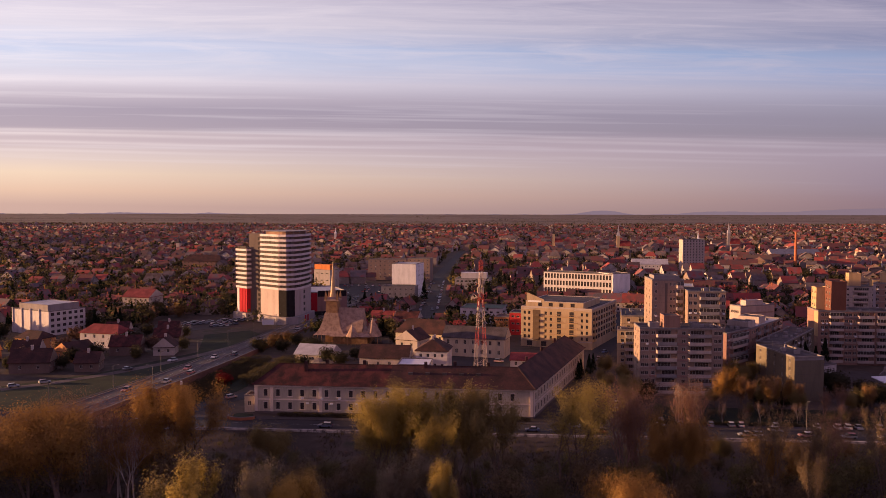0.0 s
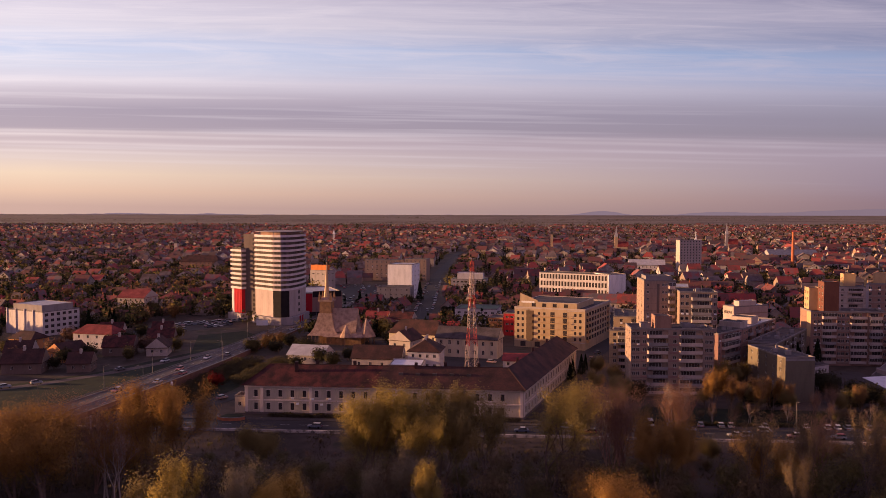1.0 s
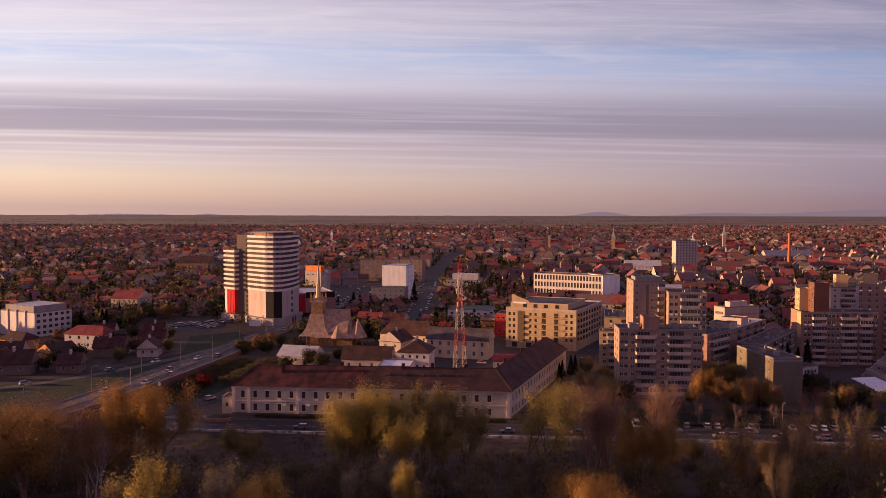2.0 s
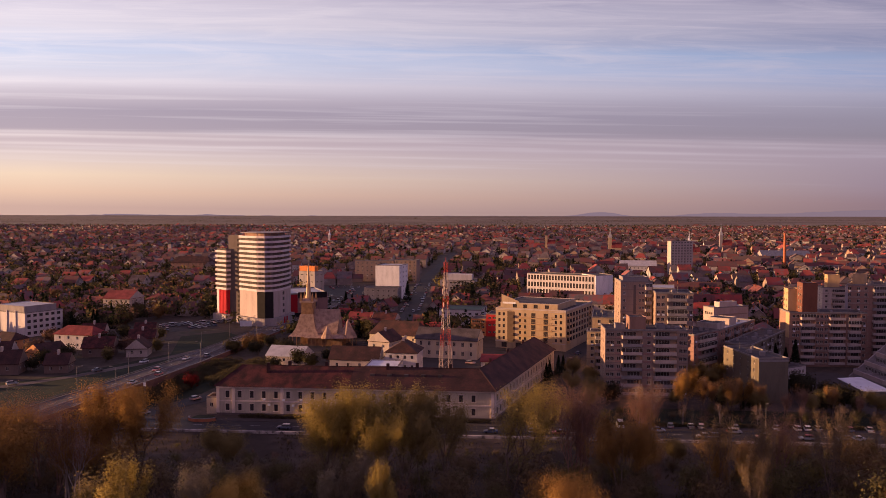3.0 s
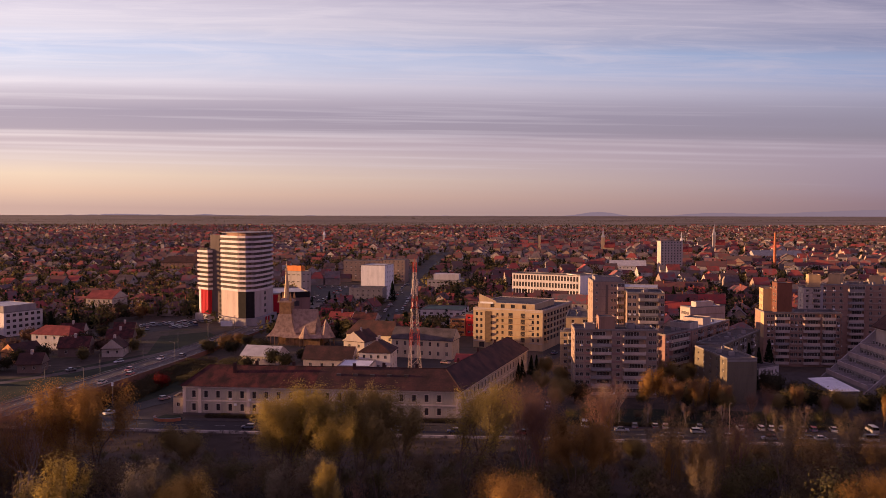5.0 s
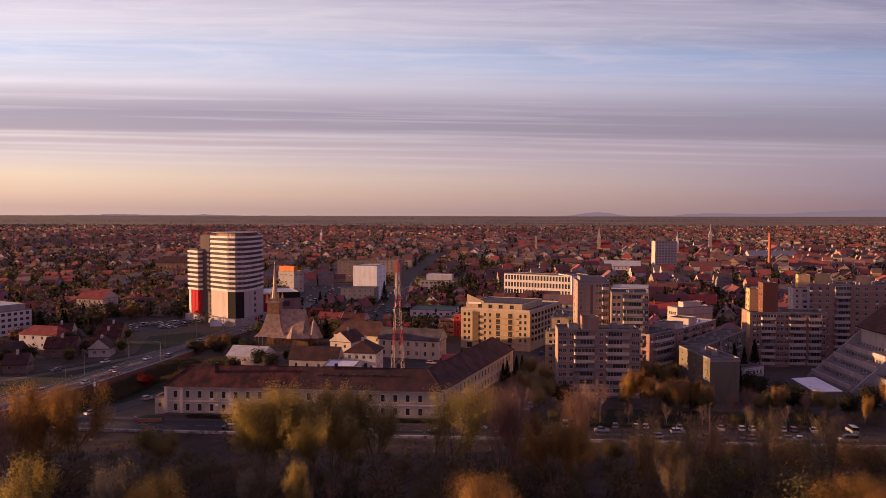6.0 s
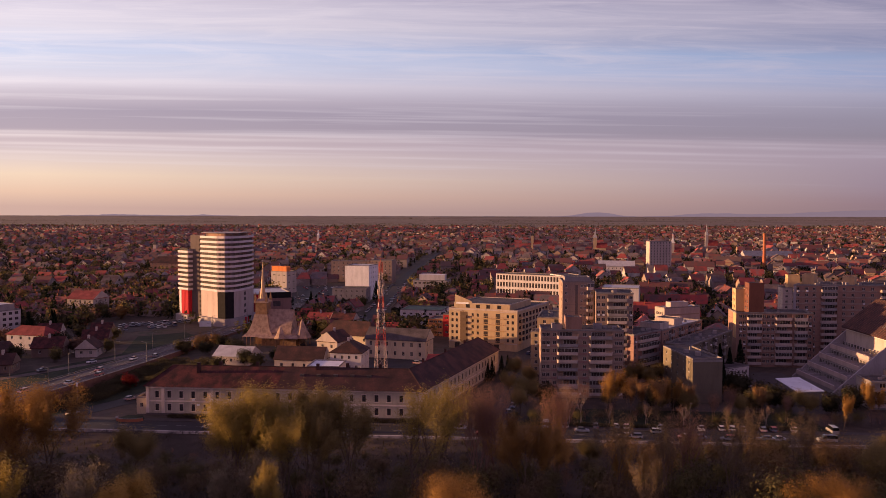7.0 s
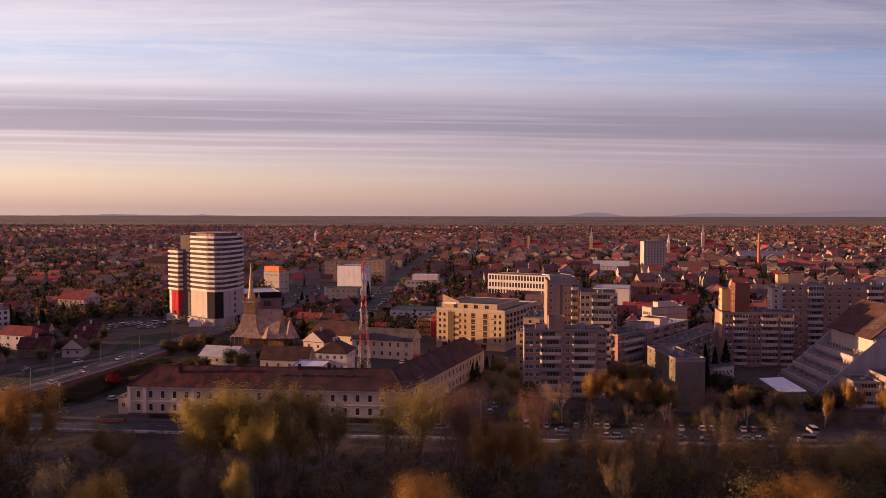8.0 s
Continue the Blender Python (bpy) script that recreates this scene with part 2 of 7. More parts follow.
M["bark_red"] = material("reddish_twigs", around((0.26, 0.15, 0.12)), 1.5, 0.9)
M["brick"] = material("brickwork", around((0.42, 0.14, 0.07)), 0.6, 0.9, 0.02)
M["brick_old"] = material("old_brickwork", around((0.20, 0.095, 0.07)), 0.6, 0.9, 0.02)
M["tyre"] = material("tyre_rubber", around((0.02, 0.02, 0.02)), 2, 0.9)
LEAF = {
    "gold": [(0.29, 0.215, 0.066), (0.35, 0.26, 0.08), (0.41, 0.31, 0.10)],
    "amber": [(0.27, 0.145, 0.05), (0.34, 0.19, 0.06), (0.41, 0.24, 0.076)],
    "olive": [(0.22, 0.165, 0.07), (0.28, 0.21, 0.085), (0.34, 0.255, 0.105)],
    "orange": [(0.26, 0.15, 0.07), (0.33, 0.19, 0.085), (0.40, 0.235, 0.105)],
    "rust": [(0.22, 0.12, 0.078), (0.28, 0.155, 0.10), (0.34, 0.195, 0.13)],
    "grey": [(0.20, 0.165, 0.11), (0.26, 0.21, 0.14), (0.31, 0.25, 0.165)],
    "brown": [(0.20, 0.122, 0.056), (0.26, 0.163, 0.073), (0.33, 0.21, 0.095)],
    "thicket": [(0.105, 0.092, 0.042), (0.145, 0.125, 0.055), (0.19, 0.16, 0.07)],
    "brush": [(0.14, 0.10, 0.060), (0.19, 0.138, 0.080), (0.25, 0.18, 0.105)],
    "green": [(0.055, 0.047, 0.027), (0.08, 0.067, 0.036), (0.11, 0.088, 0.048)],
    "yellow": [(0.50, 0.32, 0.09), (0.58, 0.38, 0.105), (0.66, 0.44, 0.13)],
    "town_olive": [(0.085, 0.072, 0.035), (0.12, 0.098, 0.044), (0.16, 0.128, 0.056)],
    "town_orange": [(0.15, 0.088, 0.042), (0.20, 0.118, 0.052), (0.25, 0.15, 0.066)],
    "town_gold": [(0.19, 0.145, 0.045), (0.24, 0.185, 0.058), (0.29, 0.225, 0.07)],
    "town_rust": [(0.11, 0.066, 0.05), (0.15, 0.088, 0.066), (0.19, 0.112, 0.085)],
    "town_green": [(0.036, 0.034, 0.020), (0.055, 0.050, 0.028), (0.08, 0.068, 0.038)],
    "red": [(0.08, 0.010, 0.012), (0.14, 0.015, 0.016), (0.19, 0.022, 0.022)],
    "conifer": [(0.010, 0.016, 0.010), (0.018, 0.028, 0.014), (0.03, 0.04, 0.02)],
}
for k, c in LEAF.items():
    M["leaf_" + k] = material(k + "_leaves", c, 0.8, 0.75, by="island", trans=0.42, spec=0.05)


def glass_material(name, c, rough):
    m = bpy.data.materials.new(name)
    m.use_nodes = True
    b = m.node_tree.nodes["Principled BSDF"]
    b.inputs["Base Color"].default_value = (*c, 1)
    b.inputs["Roughness"].default_value = rough
    b.inputs["Specular IOR Level"].default_value = 0.6
    return m


M["glass"] = glass_material("window_glass", (0.062, 0.050, 0.048), 0.08)
M["car_glass"] = glass_material("car_glass", (0.012, 0.012, 0.014), 0.06)
HOUSE_WALL = material("house_walls", [(0.27, 0.21, 0.195), (0.20, 0.145, 0.13), (0.40, 0.33, 0.31), (0.30, 0.18, 0.14), (0.19, 0.15, 0.14), (0.38, 0.29, 0.25), (0.58, 0.51, 0.49)], 0.3, 0.9, 0.0, 0.5, by="object")
HOUSE_ROOF = material("house_roofs", [(0.13, 0.046, 0.042), (0.22, 0.055, 0.048), (0.10, 0.060, 0.056), (0.15, 0.055, 0.050), (0.36, 0.05, 0.042), (0.14, 0.115, 0.115), (0.085, 0.046, 0.044)], 0.3, 0.85, 0.02, 0.7, by="object")
FAR_WALL = material("far_house_walls", [(0.34, 0.275, 0.245), (0.23, 0.17, 0.15), (0.50, 0.43, 0.40), (0.36, 0.235, 0.165), (0.22, 0.175, 0.16), (0.68, 0.62, 0.59)], 0.2, 0.9, 0.0, 0.5, by="island")
FAR_ROOF = material("far_house_roofs", [(0.12, 0.056, 0.052), (0.17, 0.060, 0.052), (0.10, 0.070, 0.066), (0.13, 0.060, 0.054), (0.33, 0.058, 0.046), (0.16, 0.13, 0.13), (0.085, 0.052, 0.050)], 0.2, 0.85, 0.0, 0.7, by="island")


# ---- mesh building ----
class Geo:
    """Collects faces with a material number each."""

    def __init__(self):
        self.v, self.f, self.m = [], [], []

    def face(self, pts, mi=0):
        n = len(self.v)
        self.v += [tuple(p) for p in pts]
        self.f.append(tuple(range(n, n + len(pts))))
        self.m.append(mi)

    def box(self, x0, x1, y0, y1, z0, z1, mi=0, m=None):
        c = [(x, y, z) for z in (z0, z1) for y in (y0, y1) for x in (x0, x1)]
        if m is not None:
            c = [tuple(m @ Vector(p)) for p in c]
        n = len(self.v)
        self.v += c
        for q in ((0, 2, 3, 1), (4, 5, 7, 6), (0, 1, 5, 4), (2, 6, 7, 3), (0, 4, 6, 2), (1, 3, 7, 5)):
            self.f.append(tuple(n + i for i in q))
            self.m.append(mi)

    def prism(self, poly, z0, z1, mi=0, top=True, taper=1.0):
        cx, cy = sum(p[0] for p in poly) / len(poly), sum(p[1] for p in poly) / len(poly)
        up = [(cx + (x - cx) * taper, cy + (y - cy) * taper) for x, y in poly]
        for i in range(len(poly)):
            j = (i + 1) % len(poly)
            self.face([(*poly[i], z0), (*poly[j], z0), (*up[j], z1), (*up[i], z1)], mi)
        if top:
            self.face([(*p, z1) for p in up], mi)

    def tube(self, p, q, r0, r1, n=5, mi=0, cap=True):
        p, q = Vector(p), Vector(q)
        d = (q - p).normalized()
        a = d.orthogonal().normalized()
        b = d.cross(a)
        k = len(self.v)
        for c, r in ((p, r0), (q, r1)):
            for i in range(n):
                t = 2 * math.pi * i / n
                self.v.append(tuple(c + (a * math.cos(t) + b * math.sin(t)) * r))
        for i in range(n):
            j = (i + 1) % n
            self.f.append((k + i, k + j, k + n + j, k + n + i))
            self.m.append(mi)
        if cap:
            self.f.append(tuple(k + n + i for i in range(n)))
            self.m.append(mi)

    def mesh(self, name, mats):
        me = bpy.data.meshes.new(name)
        me.from_pydata(self.v, [], self.f)
        for m in mats:
            me.materials.append(m)
        if len(mats) > 1:
            me.polygons.foreach_set("material_index", self.m)
        me.update()
        return me


def part(name, geo, mats, parent=None, label="", m=None):
    """One mesh object, under its thing when a parent is given."""
    data = geo
    if isinstance(geo, Geo):
        data = geo.mesh(name, mats if isinstance(mats, (list, tuple)) else [mats])
    ob = new(name, data)
    if parent is not None:
        ob.parent = parent
    if m is not None:
        ob.matrix_basis = m
    if label:
        tagged(ob, label)
    return ob


def thing(name, label, category, at=(0, 0, 0), turn=0.0, group="", kind=""):
    e = new(name)
    e.empty_display_size = 0.5
    e.matrix_basis = pose(*at, 0, 0, turn)
    return tagged(e, label, category, group, kind)


def structure(name, geo, mats, label, category="setting"):
    return tagged(part(name, geo, mats), label, category, "", "structure")


WINDOWS = {}


def window_mesh(w, h, frame_mat="frame", mull=1):
    """Frame with mullions and a dark pane, its face towards -y, its middle at the origin."""
    key = (round(w, 2), round(h, 2), frame_mat, mull)
    if key not in WINDOWS:
        g = Geo()
        b = 0.08
        g.face([(-w / 2, 0.03, -h / 2), (w / 2, 0.03, -h / 2), (w / 2, 0.03, h / 2), (-w / 2, 0.03, h / 2)], 1)
        g.box(-w / 2, w / 2, -0.03, 0.02, -h / 2, -h / 2 + b), g.box(-w / 2, w / 2, -0.03, 0.02, h / 2 - b, h / 2)
        g.box(-w / 2, -w / 2 + b, -0.03, 0.02, -h / 2 + b, h / 2 - b), g.box(w / 2 - b, w / 2, -0.03, 0.02, -h / 2 + b, h / 2 - b)
        for i in range(mull):
            x = -w / 2 + w * (i + 1) / (mull + 1)
            g.box(x - 0.035, x + 0.035, -0.02, 0.02, -h / 2 + b, h / 2 - b)
        WINDOWS[key] = g.mesh("window", [M[frame_mat], M["glass"]])
    return WINDOWS[key]


def facade(g, a, b, z0, z1, holes, mi=0, deep=0.22):
    """A wall from a to b (outside on its right hand) with recessed openings (u0, u1, v0, v1)."""
    a, b = Vector(a), Vector(b)
    d = (b - a)
    length = d.length
    d.normalize()
    inw = Vector((-d.y, d.x))

    def at(u, v, k=0.0):
        p = a + d * u + inw * k
        return (p.x, p.y, v)
    if not holes:
        g.face([at(0, z0), at(length, z0), at(length, z1), at(0, z1)], mi)
        return
    rows = sorted({(h[2], h[3]) for h in holes})
    z = z0
    for v0, v1 in rows:
        if v0 > z:
            g.face([at(0, z), at(length, z), at(length, v0), at(0, v0)], mi)
        u = 0.0
        for h in sorted(h for h in holes if (h[2], h[3]) == (v0, v1)):
            g.face([at(u, v0), at(h[0], v0), at(h[0], v1), at(u, v1)], mi)
            g.face([at(h[0], v0), at(h[1], v0), at(h[1], v0, deep), at(h[0], v0, deep)], mi)
            g.face([at(h[0], v1, deep), at(h[1], v1, deep), at(h[1], v1), at(h[0], v1)], mi)
            g.face([at(h[0], v0), at(h[0], v0, deep), at(h[0], v1, deep), at(h[0], v1)], mi)
            g.face([at(h[1], v0, deep), at(h[1], v0), at(h[1], v1), at(h[1], v1, deep)], mi)
            u = h[1]
        g.face([at(u, v0), at(length, v0), at(length, v1), at(u, v1)], mi)
        z = v1
    if z1 > z:
        g.face([at(0, z), at(length, z), at(length, z1), at(0, z1)], mi)


def spot(a, b, u, v, k=0.0):
    """The pose of something set u along the wall a to b at height v, k metres inside its face."""
    a, b = Vector(a), Vector(b)
    d = (b - a).normalized()
    p = a + d * u + Vector((-d.y, d.x)) * k
    return pose(p.x, p.y, v, 0, 0, math.degrees(math.atan2(d.y, d.x)))


def grid(us, w, vs, h):
    return [(u - w / 2, u + w / 2, v - h / 2, v + h / 2) for v in vs for u in us]


def spread(n, length, margin):
    return [margin + (length - 2 * margin) * (i + 0.5) / n for i in range(n)]


def shell(parent, poly, z0, z1, holes, mat, name="wall", frame_mat="frame", mull=1, windows=True, label=""):
    """Walls round a footprint (counter-clockwise, local), with a window object in each opening."""
    g = Geo()
    for i in range(len(poly)):
        a, b = poly[i], poly[(i + 1) % len(poly)]
        hs = holes.get(i, [])
        facade(g, a, b, z0, z1, hs)
        if windows:
            for u0, u1, v0, v1 in hs:
                part("window", window_mesh(u1 - u0, v1 - v0, frame_mat, mull), None, parent, "", spot(a, b, (u0 + u1) / 2, (v0 + v1) / 2, 0.17))
    return part(name, g, mat, parent, label)


def inset(poly, d):
    """A convex footprint drawn in by d."""
    n, out = len(poly), []
    for i in range(n):
        p, q, r = Vector(poly[i - 1]), Vector(poly[i]), Vector(poly[(i + 1) % n])
        e, f = (q - p).normalized(), (r - q).normalized()
        ne, nf = Vector((-e.y, e.x)), Vector((-f.y, f.x))
        k = (ne + nf) / (1 + ne.dot(nf))
        out.append((q.x + k.x * d, q.y + k.y * d))
    return out


def flat_roof(parent, poly, z, mat, parapet=0.5, cap="kerb", label=""):
    """A roof deck with a parapet round it; the walls end at z."""
    g = Geo()
    ins, outp = inset(poly, 0.28), inset(poly, -0.06)
    g.face([(*p, z + 0.02) for p in ins], 0)
    n = len(poly)
    for i in range(n):
        j = (i + 1) % n
        g.face([(*outp[i], z), (*outp[j], z), (*outp[j], z + parapet), (*outp[i], z + parapet)], 1)
        g.face([(*outp[i], z + parapet), (*outp[j], z + parapet), (*ins[j], z + parapet), (*ins[i], z + parapet)], 1)
        g.face([(*ins[j], z), (*ins[i], z), (*ins[i], z + parapet), (*ins[j], z + parapet)], 1)
    return part("roof", g, [M[mat] if isinstance(mat, str) else mat, M[cap] if isinstance(cap, str) else cap], parent, label)


def pitched(g, quad, z, ridge, hip, over=0.5, mi=0, thick=0.25, gable_mi=None):
    """Roof over four corners (counter-clockwise, the first side long): hip is how far the ridge ends draw in."""
    a, b, c, d = [Vector(p) for p in inset(quad, -over)]
    s, e = (d + a) / 2, (b + c) / 2
    k = (e - s).normalized()
    s2, e2 = s + k * hip, e - k * hip
    up = [(p.x, p.y, z) for p in (a, b, c, d)]
    S, E = (s2.x, s2.y, ridge), (e2.x, e2.y, ridge)
    g.face([up[0], up[1], E, S], mi)
    g.face([up[2], up[3], S, E], mi)
    low = [(p[0], p[1], z - thick) for p in up]
    if hip > 0.01:
        g.face([up[1], up[2], E], mi), g.face([up[3], up[0], S], mi)
    else:
        gm = mi if gable_mi is None else gable_mi
        g.face([up[1], up[2], E], gm), g.face([up[3], up[0], S], gm)
    for i in range(4):
        j = (i + 1) % 4
        g.face([low[i], low[j], up[j], up[i]], mi)
    g.face([low[3], low[2], low[1], low[0]], mi)


def quad_from(p, q, depth):
    """Footprint behind the front line p to q."""
    p, q = Vector(p), Vector(q)
    d = (q - p).normalized()
    n = Vector((-d.y, d.x)) * depth
    return [tuple(p), tuple(q), tuple(q + n), tuple(p + n)]


def local(poly, at):
    return [(x - at[0], y - at[1]) for x, y in poly]


def length(a, b):
    return (Vector(b) - Vector(a)).length


# ---- ground, roads ----
def quay_y(x):
    """The line of the quay wall along the riverside road."""
    return 235.2 - 0.073 * x


def ground_z(x, y):
    d = quay_y(x) - y
    z = -3.0 * min(1.0, max(0.0, (d - 1.0) / 14.0))
    if y > 3700:
        z += 41.0 * min(1.0, (y - 3700) / 1200) ** 1.6
    return z


def build_ground():
    xs = [-4000, -2400, -1500, -900, -500] + list(range(-320, 341, 20)) + [500, 900, 1500, 2400, 4000]
    ys = [-60, 60, 120, 160, 180, 200, 208, 214, 219, 223, 227, 231, 235, 239, 243, 247, 251, 256, 300, 500, 900, 1600, 2600, 3400, 3700, 3900, 4100, 4300, 4500, 4700, 4900]
    for name, lo, hi, mat, label in (("ground", -60, 3400, M["ground"], "dark mixed town ground of soil, yards and worn paving"),
                                     ("ground_fields", 3400, 4900, M["fields"], "flat brown and green farmland out to the horizon")):
        g = Geo()
        rows = [y for y in ys if lo <= y <= hi]
        for x in xs:
            g.v += [(x, y, ground_z(x, y)) for y in rows]
        n = len(rows)
        for i in range(len(xs) - 1):
            for j in range(n - 1):
                g.f.append((i * n + j, (i + 1) * n + j, (i + 1) * n + j + 1, i * n + j + 1))
                g.m.append(0)
        structure(name, g, mat, label, "ground")


build_ground()


def ribbon(name, pts, width, z, mat, label, category="road", thick=0.12):
    """A strip of road or paving along a line, with real edges."""
    g = Geo()
    side = []
    for i, p in enumerate(pts):
        a, b = Vector(pts[max(0, i - 1)]), Vector(pts[min(len(pts) - 1, i + 1)])
        d = (b - a).normalized()
        n = Vector((-d.y, d.x)) * width / 2
        side.append((Vector(p) + n, Vector(p) - n))
    for (l0, r0), (l1, r1) in zip(side, side[1:]):
        g.face([(*r0, z), (*r1, z), (*l1, z), (*l0, z)])
        g.face([(*r0, z - thick), (*r1, z - thick), (*r1, z), (*r0, z)])
        g.face([(*l1, z - thick), (*l0, z - thick), (*l0, z), (*l1, z)])
    return structure(name, g, mat, label, category)


def along(pts, step):
    """Points and headings every step metres along a line."""
    out, carry = [], 0.0
    for p, q in zip(pts, pts[1:]):
        p, q = Vector(p), Vector(q)
        n = (q - p).length
        d = (q - p).normalized()
        s = carry
        while s < n:
            out.append((p + d * s, math.degrees(math.atan2(d.y, d.x))))
            s += step
        carry = s - n
    return out


def shifted(pts, off):
    """The line moved to its left by off."""
    out = []
    for i, p in enumerate(pts):
        a, b = Vector(pts[max(0, i - 1)]), Vector(pts[min(len(pts) - 1, i + 1)])
        d = (b - a).normalized()
        out.append(tuple(Vector(p) + Vector((-d.y, d.x)) * off))
    return out


RIVERSIDE = [(-320, quay_y(-320) + 7.6), (-80, quay_y(-80) + 7.6), (60, quay_y(60) + 7.6), (340, quay_y(340) + 7.6)]
AVENUE_LINE = [(-128, 138, 5.3), (-120.5, 184, 5.3), (-115, 213, 5.3), (-107.4, 245.5, 5.1), (-104.8, 263, 4.6), (-101, 289.5, 3.6), (-95.3, 339, 1.9), (-89.7, 390, 0.7), (-83, 440, 0.12), (-75, 485, 0.10), (-66, 530, 0.10), (-60, 580, 0.10)]
AVENUE = [(x, y) for x, y, _ in AVENUE_LINE]


def avenue_z(y):
    """Height of the avenue, which climbs to the bridge head."""
    if y <= AVENUE_LINE[0][1]:
        return AVENUE_LINE[0][2]
    for (_, a, za), (_, b, zb) in zip(AVENUE_LINE, AVENUE_LINE[1:]):
        if y <= b:
            return za + (zb - za) * (y - a) / (b - a)
    return AVENUE_LINE[-1][2]


def ramp_strip(name, off, width, rise, mat, label, category="road", thick=0.12, first=0, last=None):
    """A strip that follows the climbing avenue, off metres to its left and rise above it."""
    g = Geo()
    l, r = shifted(AVENUE, off + width / 2)[first:last], shifted(AVENUE, off - width / 2)[first:last]
    zs = [z + rise for _, _, z in AVENUE_LINE][first:last]
    for i in range(len(l) - 1):
        a, b, c, d = (*r[i], zs[i]), (*r[i + 1], zs[i + 1]), (*l[i + 1], zs[i + 1]), (*l[i], zs[i])
        down = lambda p: (p[0], p[1], p[2] - thick)
        g.face([a, b, c, d]), g.face([down(a), down(b), b, a]), g.face([down(c), down(d), d, c]), g.face([down(d), down(c), down(b), down(a)])
    return structure(name, g, mat, label, category)


ribbon("road_riverside", RIVERSIDE, 9.6, 0.08, M["asphalt"], "grey asphalt riverside road in evening shade")
ribbon("pavement_riverside", shifted(RIVERSIDE, 6.6), 3.4, 0.16, M["paving"], "worn paved footway beside the riverside road", "pavement", 0.2)
ribbon("pavement_quay", shifted(RIVERSIDE, -6.1), 2.4, 0.16, M["paving"], "narrow footway along the quay wall", "pavement", 0.2)
ribbon("quay_wall", shifted(RIVERSIDE, -7.6), 0.6, 0.6, M["quay"], "pale concrete quay coping, stained and broken", "wall", 3.2)
ramp_strip("road_avenue", 0.0, 15.0, 0.0, M["asphalt_worn"], "wide asphalt avenue climbing from the white tower to the bridge", "road", 0.7)
ribbon("road_side", [(-160, 293), (-146, 305), (-132, 322), (-119, 343), (-107, 368), (-96, 396), (-92, 412)], 5.0, 0.07, M["lane"], "narrow grey side lane beside the avenue")
ribbon("road_side_west", [(-260, 276), (-205, 282), (-160, 293)], 8.5, 0.075, M["lane"], "parking lane by the houses")
ribbon("road_cross", [(-92, 243), (-85, 258), (-77, 273), (-68, 287), (-52, 297)], 8.0, 0.085, M["asphalt"], "side street behind the roundabout corner")
ribbon("road_main_street", [(-12, 430), (-9, 510), (-6, 650), (-4, 820), (10, 1000), (30, 1300)], 10.0, 0.07, M["asphalt_old"], "long straight shopping street into town")
ribbon("road_east_street", [(50, 246), (62, 300), (64, 350), (84, 402), (98, 450), (110, 520)], 9.0, 0.075, M["asphalt_old"], "side street between the barracks and the flats")
ribbon("road_square", [(-66, 500), (-30, 505), (20, 510), (60, 505)], 11.0, 0.065, M["asphalt_old"], "cross street in front of the square")


def flat_patch(name, poly, z, mat, label, category):
    g = Geo()
    g.prism(poly, z - 0.3, z)
    return structure(name, g, mat, label, category)


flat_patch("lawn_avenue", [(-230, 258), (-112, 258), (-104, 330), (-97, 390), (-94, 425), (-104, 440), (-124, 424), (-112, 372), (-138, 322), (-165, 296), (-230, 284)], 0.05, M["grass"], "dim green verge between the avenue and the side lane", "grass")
flat_patch("car_park_west", [(-158, 424), (-112, 455), (-128, 492), (-168, 452)], 0.06, M["asphalt_old"], "grey car park beside the white tower", "car park")
flat_patch("car_park_square", [(-92, 560), (-22, 560), (-16, 720), (-96, 720)], 0.055, M["asphalt_old"], "large grey car park behind the wooden church", "car park")
flat_patch("courtyard", [(-52, 275), (25, 268), (46, 330), (34, 372), (-20, 380)], 0.05, M["asphalt_old"], "paved barracks courtyard", "yard")
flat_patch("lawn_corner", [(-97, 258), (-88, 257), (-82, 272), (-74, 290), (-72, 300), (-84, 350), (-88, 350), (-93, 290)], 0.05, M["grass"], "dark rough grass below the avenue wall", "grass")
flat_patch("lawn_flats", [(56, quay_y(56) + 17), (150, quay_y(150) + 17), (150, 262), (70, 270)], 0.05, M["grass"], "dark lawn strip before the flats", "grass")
flat_patch("yard_east", [(134, 262), (172, 262), (172, 330), (128, 338)], 0.045, M["paving"], "pale paved yard between the flats and the terraced hall", "yard")
flat_patch("roundabout_lawn", [(-66, 251.6), (-60, 250.8), (-58.5, 253.5), (-60.5, 257.5), (-65.5, 258.5), (-67, 254.5)], 0.35, M["grass"], "small round lawn at the street corner", "grass")


def paint_lines():
    g = Geo()
    for p, turn in along(RIVERSIDE, 6.0):
        g.box(-1.5, 1.5, -0.07, 0.07, 0.081, 0.088, 0, pose(p.x, p.y, 0, 0, 0, turn))
    for off, step, half in ((-5.2, 4.0, 2.0), (7.0, 4.0, 2.0), (0.45, 4.0, 2.0), (-0.45, 4.0, 2.0), (-3.6, 9.0, 1.8), (3.6, 9.0, 1.8)):
        for p, turn in along(shifted(AVENUE, off), step):
            slope = math.degrees(math.atan((avenue_z(p.y + 1) - avenue_z(p.y - 1)) / 2))
            g.box(-half, half, -0.09, 0.09, 0.012, 0.02, 0, pose(p.x, p.y, avenue_z(p.y), 0, 0, turn) @ pose(0, 0, 0, 0, -slope, 0))
    structure("road_markings", g, M["paint"], "worn white lane markings on the asphalt", "road marking")


